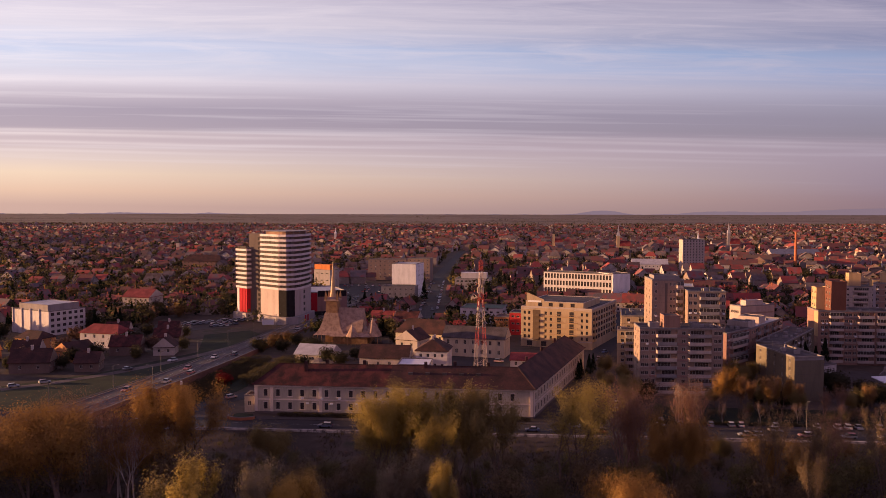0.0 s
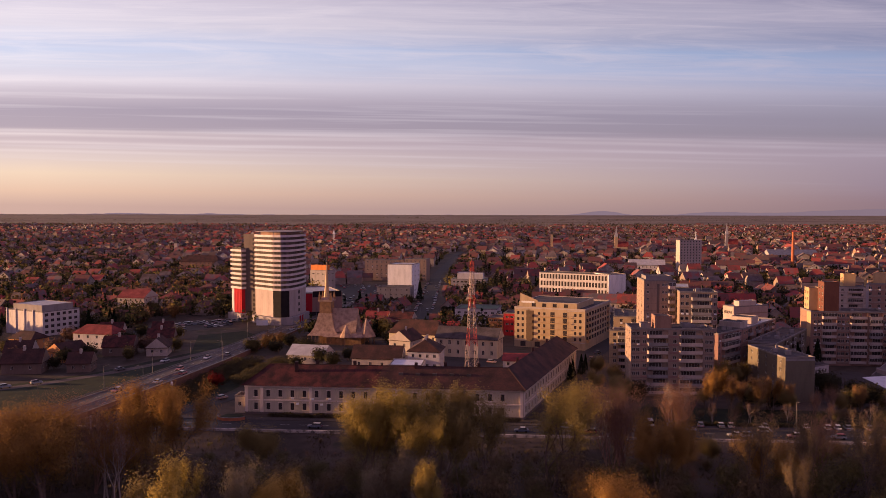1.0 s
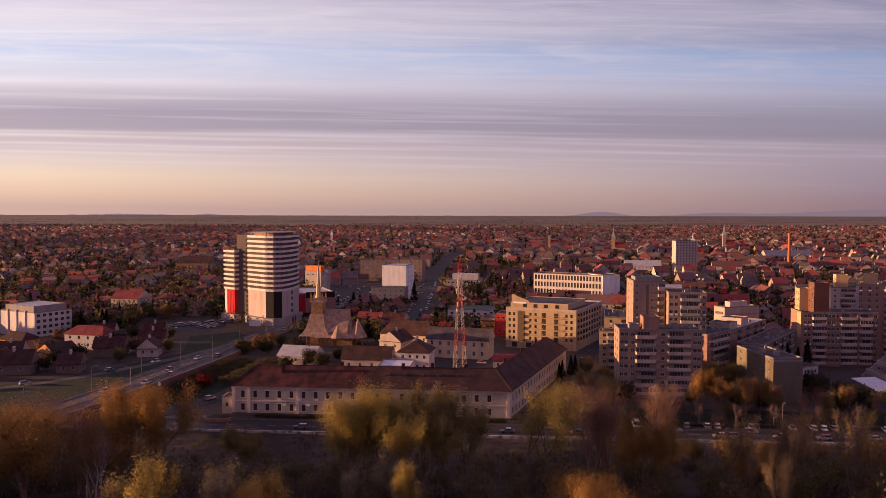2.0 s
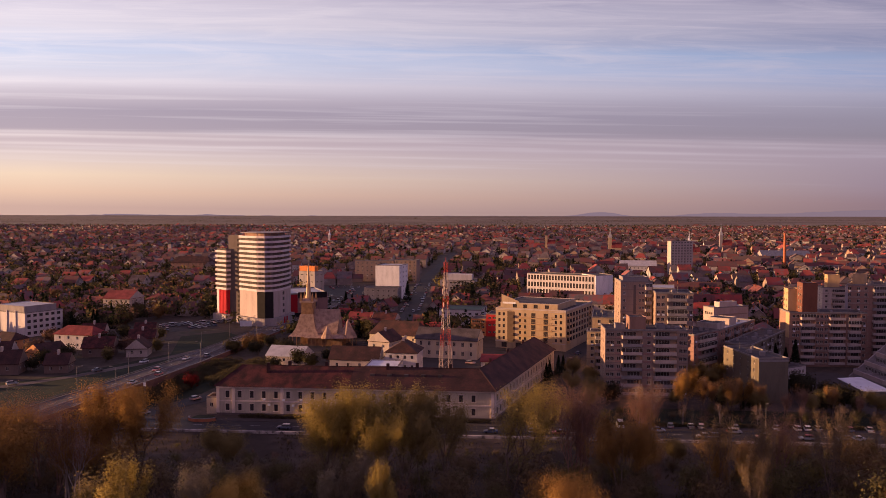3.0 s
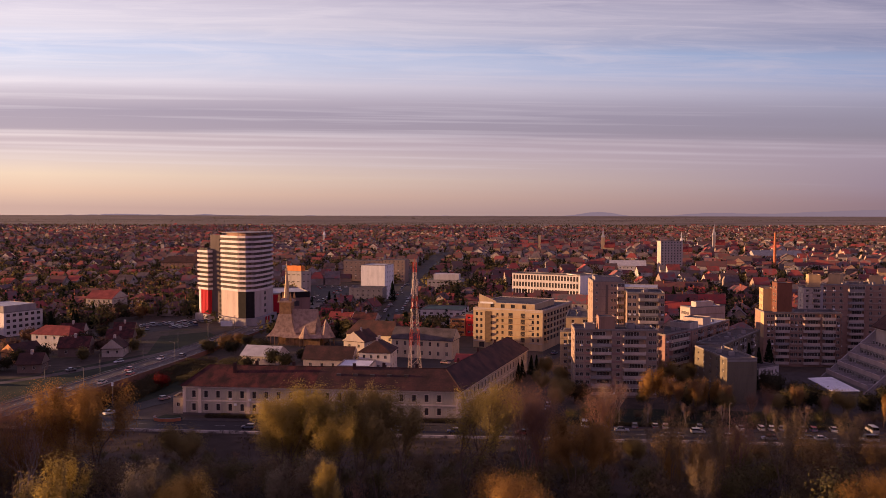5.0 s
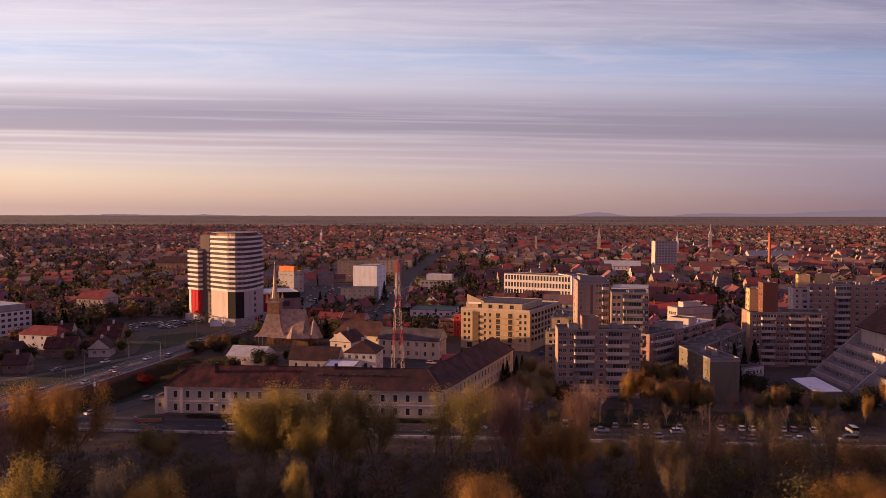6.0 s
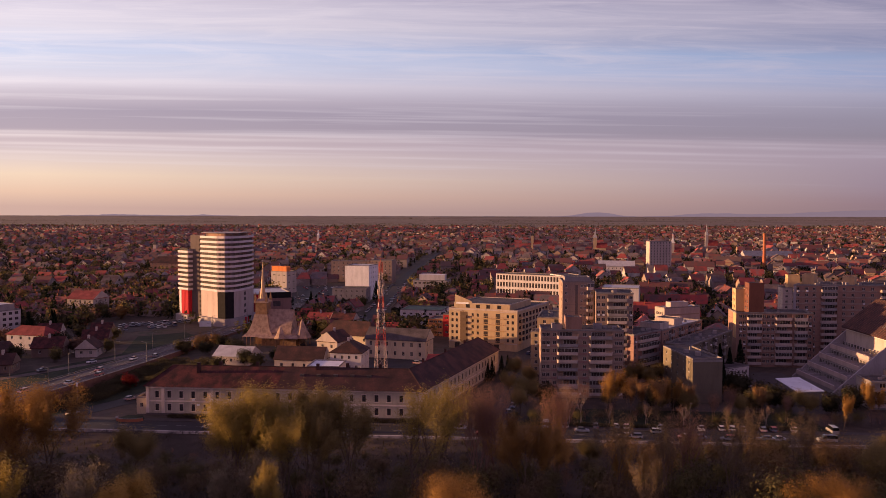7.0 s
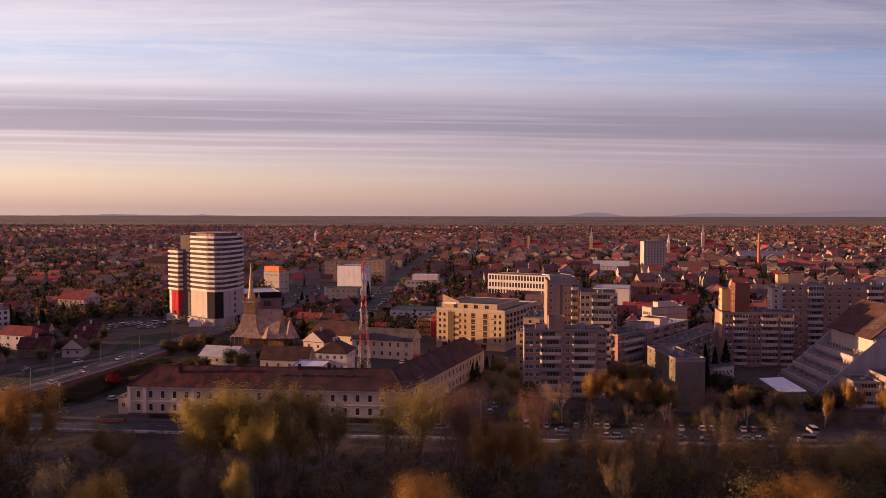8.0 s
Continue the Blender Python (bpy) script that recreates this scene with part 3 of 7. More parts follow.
paint_lines()
ramp_strip("wall_avenue_east", -7.75, 0.4, 1.0, M["brick_old"], "low brick parapet wall along the avenue", "wall", 1.3)
ramp_strip("coping_avenue_east", -7.75, 0.55, 1.1, M["kerb"], "pale coping of the avenue parapet", "wall", 0.1)
ramp_strip("pavement_avenue", -6.5, 2.1, 0.12, M["kerb"], "pale footway along the avenue parapet", "pavement", 0.2)
ramp_strip("kerb_avenue_west", 7.7, 0.4, 0.2, M["kerb"], "pale kerb along the avenue", "kerb", 0.6)
ramp_strip("avenue_median", 0.0, 0.35, 0.5, M["kerb"], "pale central crash barrier of the avenue", "kerb", 0.55)
ramp_strip("guard_rail_west", 7.6, 0.12, 0.85, M["metal"], "grey steel guard rail along the avenue", "rail", 0.3)


def bridge_head():
    """Earth ramp under the avenue with a brick wall on the town side, and the bridge deck on piers over the road."""
    east, west = shifted(AVENUE, -7.6), shifted(AVENUE, 7.6)
    g, w = Geo(), Geo()
    for i in range(4, 8):
        za, zb = AVENUE_LINE[i][2] - 0.4, AVENUE_LINE[i + 1][2] - 0.4
        za, zb = max(za, 0.0), max(zb, 0.0)
        (ax, ay), (bx, by) = west[i], west[i + 1]
        g.face([(ax, ay, za), (bx, by, zb), (bx - zb * 1.9, by, -0.05), (ax - za * 1.9, ay, -0.05)])
        (ax, ay), (bx, by) = east[i], east[i + 1]
        w.face([(ax, ay, -0.2), (bx, by, -0.2), (bx, by, zb), (ax, ay, za)])
    (ax, ay), (bx, by) = west[4], east[4]
    w.face([(ax - 8.0, ay, -0.2), (bx, by, -0.2), (bx, by, 4.1), (ax, ay, 4.1)])
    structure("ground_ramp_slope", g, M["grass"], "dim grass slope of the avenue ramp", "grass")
    structure("wall_ramp", w, M["brick_old"], "dark brick retaining wall of the avenue ramp", "wall")
    for n, (k, dx) in enumerate(((2, -5.0), (2, 5.0), (1, -5.0), (1, 5.0), (3, -5.0), (3, 5.0))):
        g = Geo()
        x, y, z = AVENUE_LINE[k]
        g.box(x + dx - 0.7, x + dx + 0.7, y - 4.5, y - 3.1, -3.4, z - 0.7)
        structure("bridge_pier", g, M["stone"], "grey concrete pier under the avenue bridge", "pier")


bridge_head()


# ---- barracks: two long wings with tiled hipped roofs ----
def barracks():
    A, B, C = (-60.2, 259.8), (28.3, 252.6), (57.1, 330.0)
    c = (0, 270)
    A, B, C = local([A, B, C], c)
    a, b, e = Vector(A), Vector(B), Vector(C)
    d, w = (b - a).normalized(), (e - b).normalized()
    n, m = Vector((-d.y, d.x)), Vector((-w.y, w.x))
    D = 13.0
    # inner corner of the two wings
    p, q = a + n * D, b + m * D
    det = d.x * -w.y + w.x * d.y
    r = q - p
    t = (r.x * -w.y + w.x * r.y) / det
    inner = p + d * t
    poly = [tuple(a), tuple(b), tuple(e), tuple(e + m * D), tuple(inner), tuple(a + n * D)]
    th = thing("barracks", "long two-storey pale barracks with dark red tiled roof", "building", (*c, 0))
    lf, lw = length(a, b), length(b, e)
    front = [3.6] + [7.6 + 3.93 * i for i in range(int((lf - 9) / 3.93))]
    wing = [3.2 + 3.93 * i for i in range(int((lw - 4) / 3.93) + 1)]
    rows = (2.6, 6.75)
    holes = {0: grid(front, 1.15, rows, 2.15), 1: grid(wing, 1.15, rows, 2.15),
             4: grid(spread(9, length(poly[4], poly[5]), 3), 1.15, rows, 2.0), 3: grid(spread(9, length(poly[3], poly[4]), 3), 1.15, rows, 2.0)}
    shell(th, poly, 0, 9.3, holes, M["barrack"], frame_mat="frame_dark")
    # plinth, string course and cornice on the street sides
    for name, z0, z1, out, mat in (("plinth", 0.0, 0.75, 0.10, "plinth"), ("string_course", 4.4, 4.8, 0.18, "trim"), ("cornice", 8.75, 9.3, 0.32, "trim")):
        g = Geo()
        for s, f in ((a, b), (b, e)):
            k = (f - s).normalized()
            o = Vector((k.y, -k.x))
            P = [s, f, f + o * out, s + o * out]
            P = [P[0], P[3], P[2], P[1]]
            g.prism([tuple(x) for x in P], z0, z1)
        part(name, g, M[mat], th)
    # pilasters at the corners
    for s, f, us in ((a, b, (0.5, 5.6, 21.4, 49.0, lf - 0.6)), (b, e, (0.6, lw - 0.6))):
        for u in us:
            g = Geo()
            g.box(-0.5, 0.5, -0.2, 0.0, 0.75, 8.75)
            part("pilaster", g, M["trim"], th, "", spot(tuple(s), tuple(f), u, 0, 0.0))
    # window sills and lintels
    sill, lint = Geo(), Geo()
    sill.box(-0.85, 0.85, -0.14, 0.0, -1.28, -1.14), lint.box(-0.8, 0.8, -0.12, 0.0, 1.14, 1.36)
    sm, lm = sill.mesh("window_sill", [M["trim"]]), lint.mesh("lintel", [M["trim"]])
    for s, f, us in ((a, b, front), (b, e, wing)):
        for u in us:
            for v in rows:
                part("window_sill", sm, None, th, "", spot(tuple(s), tuple(f), u, v, 0.0))
                part("lintel", lm, None, th, "", spot(tuple(s), tuple(f), u, v, 0.0))
    # air-conditioning boxes under some windows
    ac = Geo()
    ac.box(-0.42, 0.42, -0.42, -0.06, -0.3, 0.3)
    am = ac.mesh("air_conditioner", [M["sheet_white"]])
    for u, v in ((15.6, 5.3), (22.0, 5.2), (27.6, 5.3), (17.2, 3.6), (25.0, 3.5), (33.0, 3.6), (40.6, 5.3)):
        part("air_conditioner", am, None, th, "", spot(tuple(a), tuple(b), u, v, 0.0))
    # roofs: hipped end at the left, hip at the outer corner, hipped far end
    z, rz, o = 9.3, 15.0, 0.7
    mid = D / 2
    r0 = a + n * mid + d * mid
    e1 = e + m * mid - w * mid
    # ridge corner
    p, q = a + n * mid, b + m * mid
    r = q - p
    t = (r.x * -w.y + w.x * r.y) / det
    rc = p + d * t
    oa, ob_, oe = a - n * o - d * o, b - n * o - m * o, e - m * o + w * o
    of, oi, og = e + m * (D + o) + w * o, inner + n * o + m * o, a + n * (D + o) - d * o
    split = 0.48
    es, rs, is_ = oa.lerp(ob_, split), r0.lerp(rc, split), og.lerp(oi, split)
    V = lambda p, zz: (p.x, p.y, zz)
    g = Geo()
    g.face([V(oa, z), V(es, z), V(rs, rz), V(r0, rz)]), g.face([V(oa, z), V(r0, rz), V(og, z)]), g.face([V(r0, rz), V(rs, rz), V(is_, z), V(og, z)])
    g.face([V(oa, z), V(og, z), V(is_, z), V(es, z)])
    part("roof", g, M["tile_old"], th, "weathered red tiles")
    g = Geo()
    g.face([V(es, z), V(ob_, z), V(rc, rz), V(rs, rz)]), g.face([V(rs, rz), V(rc, rz), V(oi, z), V(is_, z)])
    g.face([V(es, z), V(is_, z), V(oi, z), V(ob_, z)])
    g.face([V(ob_, z), V(oe, z), V(e1, rz), V(rc, rz)]), g.face([V(oe, z), V(of, z), V(e1, rz)]), g.face([V(of, z), V(oi, z), V(rc, rz), V(e1, rz)])
    g.face([V(oi, z), V(of, z), V(oe, z), V(ob_, z)])
    roof = part("roof", g, M["tile_dark"], th, "sooty dark brown tiles")
    # ridge tiles and a fire wall between the two roofs
    for p, q, zz0, zz1, mat in ((r0, rc, rz, rz, "tile_dark"), (rc, e1, rz, rz, "tile_old"), (oa, r0, z, rz, "tile_old"), (ob_, rc, z, rz, "tile_dark"), (oi, rc, z, rz, "tile_old"), (og, r0, z, rz, "tile_old"), (oe, e1, z, rz, "tile_dark"), (of, e1, z, rz, "tile_dark")):
        g = Geo()
        g.tube(V(p, zz0 + 0.05), V(q, zz1 + 0.05), 0.13, 0.13, 6)
        part("ridge", g, M[mat], th)
    for u, k in ((0.12, -2.2), (0.2, 1.0), (0.36, 0.6), (0.62, -0.5), (0.74, 1.2), (0.88, 0.4)):
        c0 = r0.lerp(rc, u) + n * k
        g = Geo()
        g.box(c0.x - 0.5, c0.x + 0.5, c0.y - 0.4, c0.y + 0.4, 12.0, 16.3)
        part("chimney", g, M["tile_dark"], roof)
    for u in (0.2, 0.5, 0.8):
        c0 = rc.lerp(e1, u) + m * 0.8
        g = Geo()
        g.box(c0.x - 0.4, c0.x + 0.4, c0.y - 0.4, c0.y + 0.4, 12.5, 16.0)
        part("chimney", g, M["tile_dark"], roof)
    for u in (0.56, 0.63, 0.70, 0.77, 0.84):
        c0 = rs.lerp(rc, (u - split) / (1 - split)) - n * 2.6
        g = Geo()
        g.box(-0.7, 0.7, -0.5, 0.5, 12.2, 13.3, 0, pose(c0.x, c0.y, 0, 0, 0, math.degrees(math.atan2(d.y, d.x))))
        part("roof_hatch", g, M["felt"], roof)


barracks()


# ---- blocks of flats ----
def balcony_mesh(w, deep=1.25, mat="balcony"):
    g = Geo()
    c = min(0.35, w * 0.1)
    out = [(-w / 2, 0), (-w / 2 + c, -deep), (w / 2 - c, -deep), (w / 2, 0)]
    g.prism(out, -0.14, 0.06)
    g.face([(x, y, -0.14) for x, y in out[::-1]])
    ins = [(-w / 2 + 0.1, 0), (-w / 2 + c + 0.06, -deep + 0.08), (w / 2 - c - 0.06, -deep + 0.08), (w / 2 - 0.1, 0)]
    for i in range(3):
        g.prism([out[i], out[i + 1], ins[i + 1], ins[i]], 0.06, 1.05)
    return g.mesh("balcony", [M[mat]])


def glazing_mesh(w, deep=1.25):
    """Glass closing a balcony above its parapet."""
    g = Geo()
    g.box(-w / 2 + 0.05, w / 2 - 0.05, -deep - 0.02, -deep + 0.02, 1.0, 2.3, 1)
    g.box(-w / 2 + 0.04, w / 2 - 0.04, -deep - 0.06, -deep + 0.04, 2.3, 2.42)
    n = max(2, int(w / 1.1))
    for i in range(n + 1):
        x = -w / 2 + 0.06 + (w - 0.12) * i / n
        g.box(x - 0.04, x + 0.04, -deep - 0.06, -deep + 0.04, 1.0, 2.3)
    return g.mesh("balcony_glazing", [M["frame"], M["glass"]])


def roof_clutter(th, poly, z, n, seed):
    """Vent boxes, pipes and a dish on a flat roof."""
    rng = random.Random(seed)
    a, b, d = Vector(poly[0]), Vector(poly[1]), Vector(poly[3])
    for i in range(n):
        p = a + (b - a) * rng.uniform(0.08, 0.92) + (d - a) * rng.uniform(0.15, 0.85)
        g = Geo()
        if i % 3 == 2:
            g.tube((p.x, p.y, z), (p.x, p.y, z + rng.uniform(1.5, 3.0)), 0.06, 0.04, 5)
            part("aerial", g, M["metal"], th)
        else:
            w, h = rng.uniform(0.4, 0.9), rng.uniform(0.7, 1.5)
            g.box(p.x - w, p.x + w, p.y - w * 0.7, p.y + w * 0.7, z, z + h)
            part("roof_vent", g, M["grey"], th)


def flats(name, label, p, q, depth, h, floors, cols, mat, bal=(), side=(), parapet=0.55, base=1.0, bands=(), frame_mat="frame", roofmat="felt", win=(1.3, 1.3), bal_mat="balcony", glazed=0.3, skew=0.0):
    """A slab block. cols: window places along the front (0 to 1); bal: (middle, width in metres) of balcony stacks; side: window places on the ends."""
    c = ((p[0] + q[0]) / 2, (p[1] + q[1]) / 2)
    poly = local(quad_from(p, q, depth), c)
    L = length(p, q)
    poly[3] = tuple(Vector(poly[3]) + (Vector(poly[1]) - Vector(poly[0])) * skew / L)
    th = thing(name, label, "apartment building", (*c, 0))
    fh = (h - base) / floors
    floor_z = [base + fh * i for i in range(floors)]
    zs = [z + fh * 0.52 for z in floor_z]
    g = Geo()
    a, d = Vector(poly[0]), (Vector(poly[1]) - Vector(poly[0])).normalized()
    at = lambda u: tuple(a + d * u)
    # the front, strip by strip: plain wall with windows, and stacks of loggias
    edge = 0.0
    for u, w in list(bal) + [(None, 0)]:
        u0 = L if u is None else max(0.0, u * L - w / 2)
        if u0 > edge + 0.1:
            hs = grid([k * L - edge for k in cols if edge + win[0] / 2 + 0.1 < k * L < u0 - win[0] / 2 - 0.1], win[0], zs, win[1])
            facade(g, at(edge), at(u0), 0, h, hs)
            for x0, x1, v0, v1 in hs:
                part("window", window_mesh(x1 - x0, v1 - v0, frame_mat, 1), None, th, "", spot(poly[0], poly[1], edge + (x0 + x1) / 2, (v0 + v1) / 2, 0.17))
        if u is None:
            break
        u1 = min(L, u * L + w / 2)
        facade(g, at(u0), at(u1), 0, h, [(0.15, u1 - u0 - 0.15, z + 0.1, z + fh - 0.22) for z in floor_z], 0, 0.65)
        rng = random.Random(int(w * 100 + p[0]))
        bw = u1 - u0 - 0.3
        bg = Geo()
        bg.face([(-bw / 2, 0, 0), (bw / 2, 0, 0), (bw / 2, 0, fh - 0.32), (-bw / 2, 0, fh - 0.32)])
        back = bg.mesh("loggia_wall", [M[mat]])
        bm_, gm_ = balcony_mesh(u1 - u0 - 0.1, 0.85, bal_mat), glazing_mesh(u1 - u0 - 0.1, 0.85)
        alt = balcony_mesh(u1 - u0 - 0.1, 0.85, "grey")
        for z in floor_z:
            ob = part("loggia_wall", back, None, th, "", spot(poly[0], poly[1], (u0 + u1) / 2, z + 0.1, 0.63))
            part("window", window_mesh(bw * 0.62, 1.5, frame_mat, max(1, int(bw / 1.8))), None, ob, "", pose(rng.choice((-1, 1)) * bw * 0.1, -0.06, 1.55))
            ob = part("balcony", alt if rng.random() < 0.3 else bm_, None, th, "", spot(poly[0], poly[1], (u0 + u1) / 2, z + 0.12, 0.0))
            if rng.random() < glazed:
                part("balcony_glazing", gm_, None, ob)
        edge = u1
    for i in (1, 2, 3):
        hs = grid([u * depth for u in side], win[0], zs, win[1]) if side and i != 2 else []
        facade(g, poly[i], poly[(i + 1) % 4], 0, h, hs)
        for x0, x1, v0, v1 in hs:
            part("window", window_mesh(x1 - x0, v1 - v0, frame_mat, 1), None, th, "", spot(poly[i], poly[(i + 1) % 4], (x0 + x1) / 2, (v0 + v1) / 2, 0.17))
    part("wall", g, M[mat], th)
    flat_roof(th, poly, h, roofmat, parapet)
    roof_clutter(th, poly, h, int(L * depth / 45), int(p[0] + h))
    # dark mortar joints between the storeys
    jg = Geo()
    for z in floor_z:
        jg.box(0.0, L, -0.012, 0.0, z - 0.03, z + 0.03, 0, spot(poly[0], poly[1], 0, 0))
        jg.box(0.0, depth, -0.012, 0.0, z - 0.03, z + 0.03, 0, spot(poly[3], poly[0], 0, 0))
    part("panel_joints", jg, M["core"], th)
    rng = random.Random(int(p[1]))
    ac = Geo()
    ac.box(-0.42, 0.42, -0.4, 0.0, -0.28, 0.28)
    am = ac.mesh("air_conditioner", [M["sheet_white"]])
    for z in zs:
        for u in cols:
            if rng.random() < 0.12:
                part("air_conditioner", am, None, th, "", spot(poly[0], poly[1], min(L - 0.6, u * L + 0.1), z - 1.0, 0.0))
    for u0, u1, bmat in bands:
        g = Geo()
        g.box(u0 * L, u1 * L, -0.02, 0.0, 0.04, fh * 0.26)
        pm = g.mesh("panel", [M[bmat]])
        for z in floor_z:
            part("panel", pm, None, th, "", spot(poly[0], poly[1], 0, z, 0.0))
    return th, poly


def wall_strip(th, name, a, b, u0, u1, z0, z1, mat, label="", out=0.03):
    """A flush strip on a wall: a painted corner, an end coloured as sunlit, a stair glazing, a panel."""
    g = Geo()
    g.box(u0, u1, -out, 0.0, z0, z1)
    return part(name, g, M[mat], th, label, spot(a, b, 0, 0))


def roof_box(th, poly, u0, u1, v0, v1, z, h, mat, roofmat="felt", holes=None):
    """A stair head or plant room on a roof, in parts of the roof's width and depth."""
    a, b, d = Vector(poly[0]), Vector(poly[1]), Vector(poly[3])
    at = lambda u, v: tuple(a + (b - a) * u + (d - a) * v)
    q = [at(u0, v0), at(u1, v0), at(u1, v1), at(u0, v1)]
    shell(th, q, z, z + h, holes or {}, M[mat], "stair_head")
    flat_roof(th, q, z + h, roofmat, 0.25, mat)


th, po = flats("apartment_block", "eight-storey grey-pink block of flats with balconies", (69.2, 285.8), (97.8, 284.0), 12.5, 23.6, 8, (0.035, 0.085, 0.165, 0.475, 0.53, 0.915, 0.965), "panel", ((0.325, 7.4), (0.725, 8.2)), (0.3, 0.7), bands=((0.12, 0.21, "panel_red"), (0.45, 0.575, "panel_red")))
roof_box(th, po, 0.30, 0.50, 0.15, 0.7, 23.6, 4.4, "panel_brown", "felt", {3: grid((2.0, 4.2), 0.8, (26.0,), 1.0)})
roof_box(th, po, 0.14, 0.26, 0.3, 0.6, 23.6, 1.6, "grey", "felt")
roof_box(th, po, 0.66, 0.76, 0.4, 0.7, 23.6, 1.4, "grey", "felt")
th, po = flats("apartment_block", "tall beige stair tower block behind the balcony flats", (81.0, 316.0), (93.2, 315.4), 15.0, 38.0, 13, (0.12, 0.60, 0.70), "panel", ((0.87, 2.8),), (0.3, 0.7), win=(0.9, 1.2))
wall_strip(th, "stair_glazing", po[0], po[1], 4.9, 5.9, 2.0, 37.0, "core", "tall dark stair window")
roof_box(th, po, 0.1, 0.9, 0.2, 0.8, 38.0, 1.6, "grey")
flats("apartment_block", "tall beige block of flats with dark balconies", (92.4, 307.6), (106.0, 305.6), 15.0, 34.4, 12, (0.07, 0.2, 0.94), "panel", ((0.58, 7.6),), (0.5,), glazed=0.45)
flats("apartment_block", "stepped ochre block of flats catching the evening sun", (73.6, 336.0), (93.0, 332.0), 26.0, 21.5, 7, (0.15, 0.85), "yellow", ((0.5, 6.0),), (0.15, 0.4, 0.65, 0.88))
flats("apartment_block", "low ochre wing of the stepped flats", (70.0, 327.0), (80.5, 324.6), 8.5, 17.0, 6, (0.2, 0.8), "yellow", ((0.5, 4.2),), (0.5,))
flats("apartment_block", "reddish brown block of flats with long balconies", (106.0, 304.0), (120.0, 318.0), 12.0, 19.0, 6, (0.06, 0.94), "panel_red", ((0.5, 14.0),), (0.5,), glazed=0.5)
th, po = flats("apartment_block", "long brown block of flats with a pale roof edge", (120.5, 319.0), (146.0, 350.0), 12.0, 18.6, 6, (0.06, 0.12, 0.30, 0.36, 0.54, 0.60, 0.78, 0.94), "panel_brown", ((0.21, 4.6), (0.45, 4.6), (0.69, 4.6), (0.86, 4.0)), (0.5,), roofmat="felt_light")
roof_box(th, po, 0.02, 0.22, 0.1, 0.8, 18.6, 2.6, "cream", "felt")
roof_box(th, po, 0.42, 0.62, 0.2, 0.9, 18.6, 2.8, "cream", "felt")
th, po = flats("apartment_block", "low olive-grey block with blank end wall", (119.7, 276.5), (130.2, 277.6), 27.0, 15.0, 5, (), "olive", (), (0.12, 0.3, 0.5, 0.7, 0.88))
wall_strip(th, "roof_edge", po[0], po[1], 0.0, length(po[0], po[1]), 14.2, 14.9, "grey", "pale concrete roof edge", 0.06)
flats("apartment_block", "grey five-storey slab behind the olive block", (127.5, 304.0), (156.6, 343.6), 10.0, 15.2, 5, (0.05, 0.13, 0.21, 0.37, 0.45, 0.61, 0.69, 0.85, 0.93), "olive", ((0.29, 3.4), (0.53, 3.4), (0.77, 3.4)), (0.5,), bal_mat="grey")
th, po = flats("apartment_block", "brown-pink block of flats with curved balcony stacks", (158.6, 344.4), (190.0, 341.6), 13.0, 22.6, 8, (0.06, 0.11, 0.37, 0.42, 0.48, 0.96), "panel_brown", ((0.24, 6.2), (0.62, 7.0), (0.84, 5.6)), (), bands=((0.36, 0.5, "panel"),))
roof_box(th, po, 0.05, 0.20, 0.55, 1.0, 22.6, 9.5, "ochre", "felt", {3: grid((1.4, 4.2), 1.1, (24.6, 27.4, 30.2), 1.3)})
roof_box(th, po, 0.165, 0.36, 0.02, 0.55, 22.6, 12.6, "oxide", "felt", {3: grid((2.0, 4.9), 1.1, (24.6, 27.4, 30.2, 33.0), 1.3)})
# ochre strip puts low sunlight into the colour of the end wall's top
wall_strip(th, "lit_pier", po[3], po[0], 8.2, 12.9, 12.0, 22.6, "ochre", "end wall top coloured as if sunlit", 0.02)
th, po = flats("apartment_block", "tall brown-pink block of flats with grey corner", (187.2, 355.2), (250.0, 351.0), 14.0, 33.4, 12, (0.03, 0.09, 0.14, 0.34, 0.40, 0.47, 0.53, 0.76, 0.82), "panel_brown", ((0.24, 7.0), (0.64, 7.4), (0.92, 6.0)), (), skew=9.0, bands=((0.0, 0.16, "panel"), (0.33, 0.56, "panel")))
wall_strip(th, "corner_panel", po[0], po[1], 0.0, 1.2, 0.1, 33.4, "stone", "pale grey painted corner", 0.03)
roof_box(th, po, 0.02, 0.10, 0.55, 1.0, 33.4, 4.2, "ochre", "felt")
roof_box(th, po, 0.30, 0.38, 0.5, 0.9, 33.4, 3.4, "ochre", "felt")
roof_box(th, po, 0.62, 0.74, 0.5, 0.9, 33.4, 3.0, "cream", "felt")
flats("apartment_block", "distant grey block of flats", (262.0, 470.0), (300.0, 462.0), 14.0, 24.0, 8, (0.1, 0.3, 0.5, 0.7, 0.9), "panel", ((0.2, 5.0), (0.6, 5.0)), (0.5,))

flats("apartment_block", "long grey four-storey flats along the square", (-70.0, 765.0), (-34.0, 760.0), 13.0, 19.0, 5, (0.08, 0.2, 0.32, 0.44, 0.56, 0.68, 0.8, 0.92), "panel", (), ())
flats("apartment_block", "long grey five-storey flats beside the street", (-32.0, 752.0), (-12.0, 748.0), 15.0, 20.5, 6, (0.1, 0.3, 0.5, 0.7, 0.9), "panel", (), ())


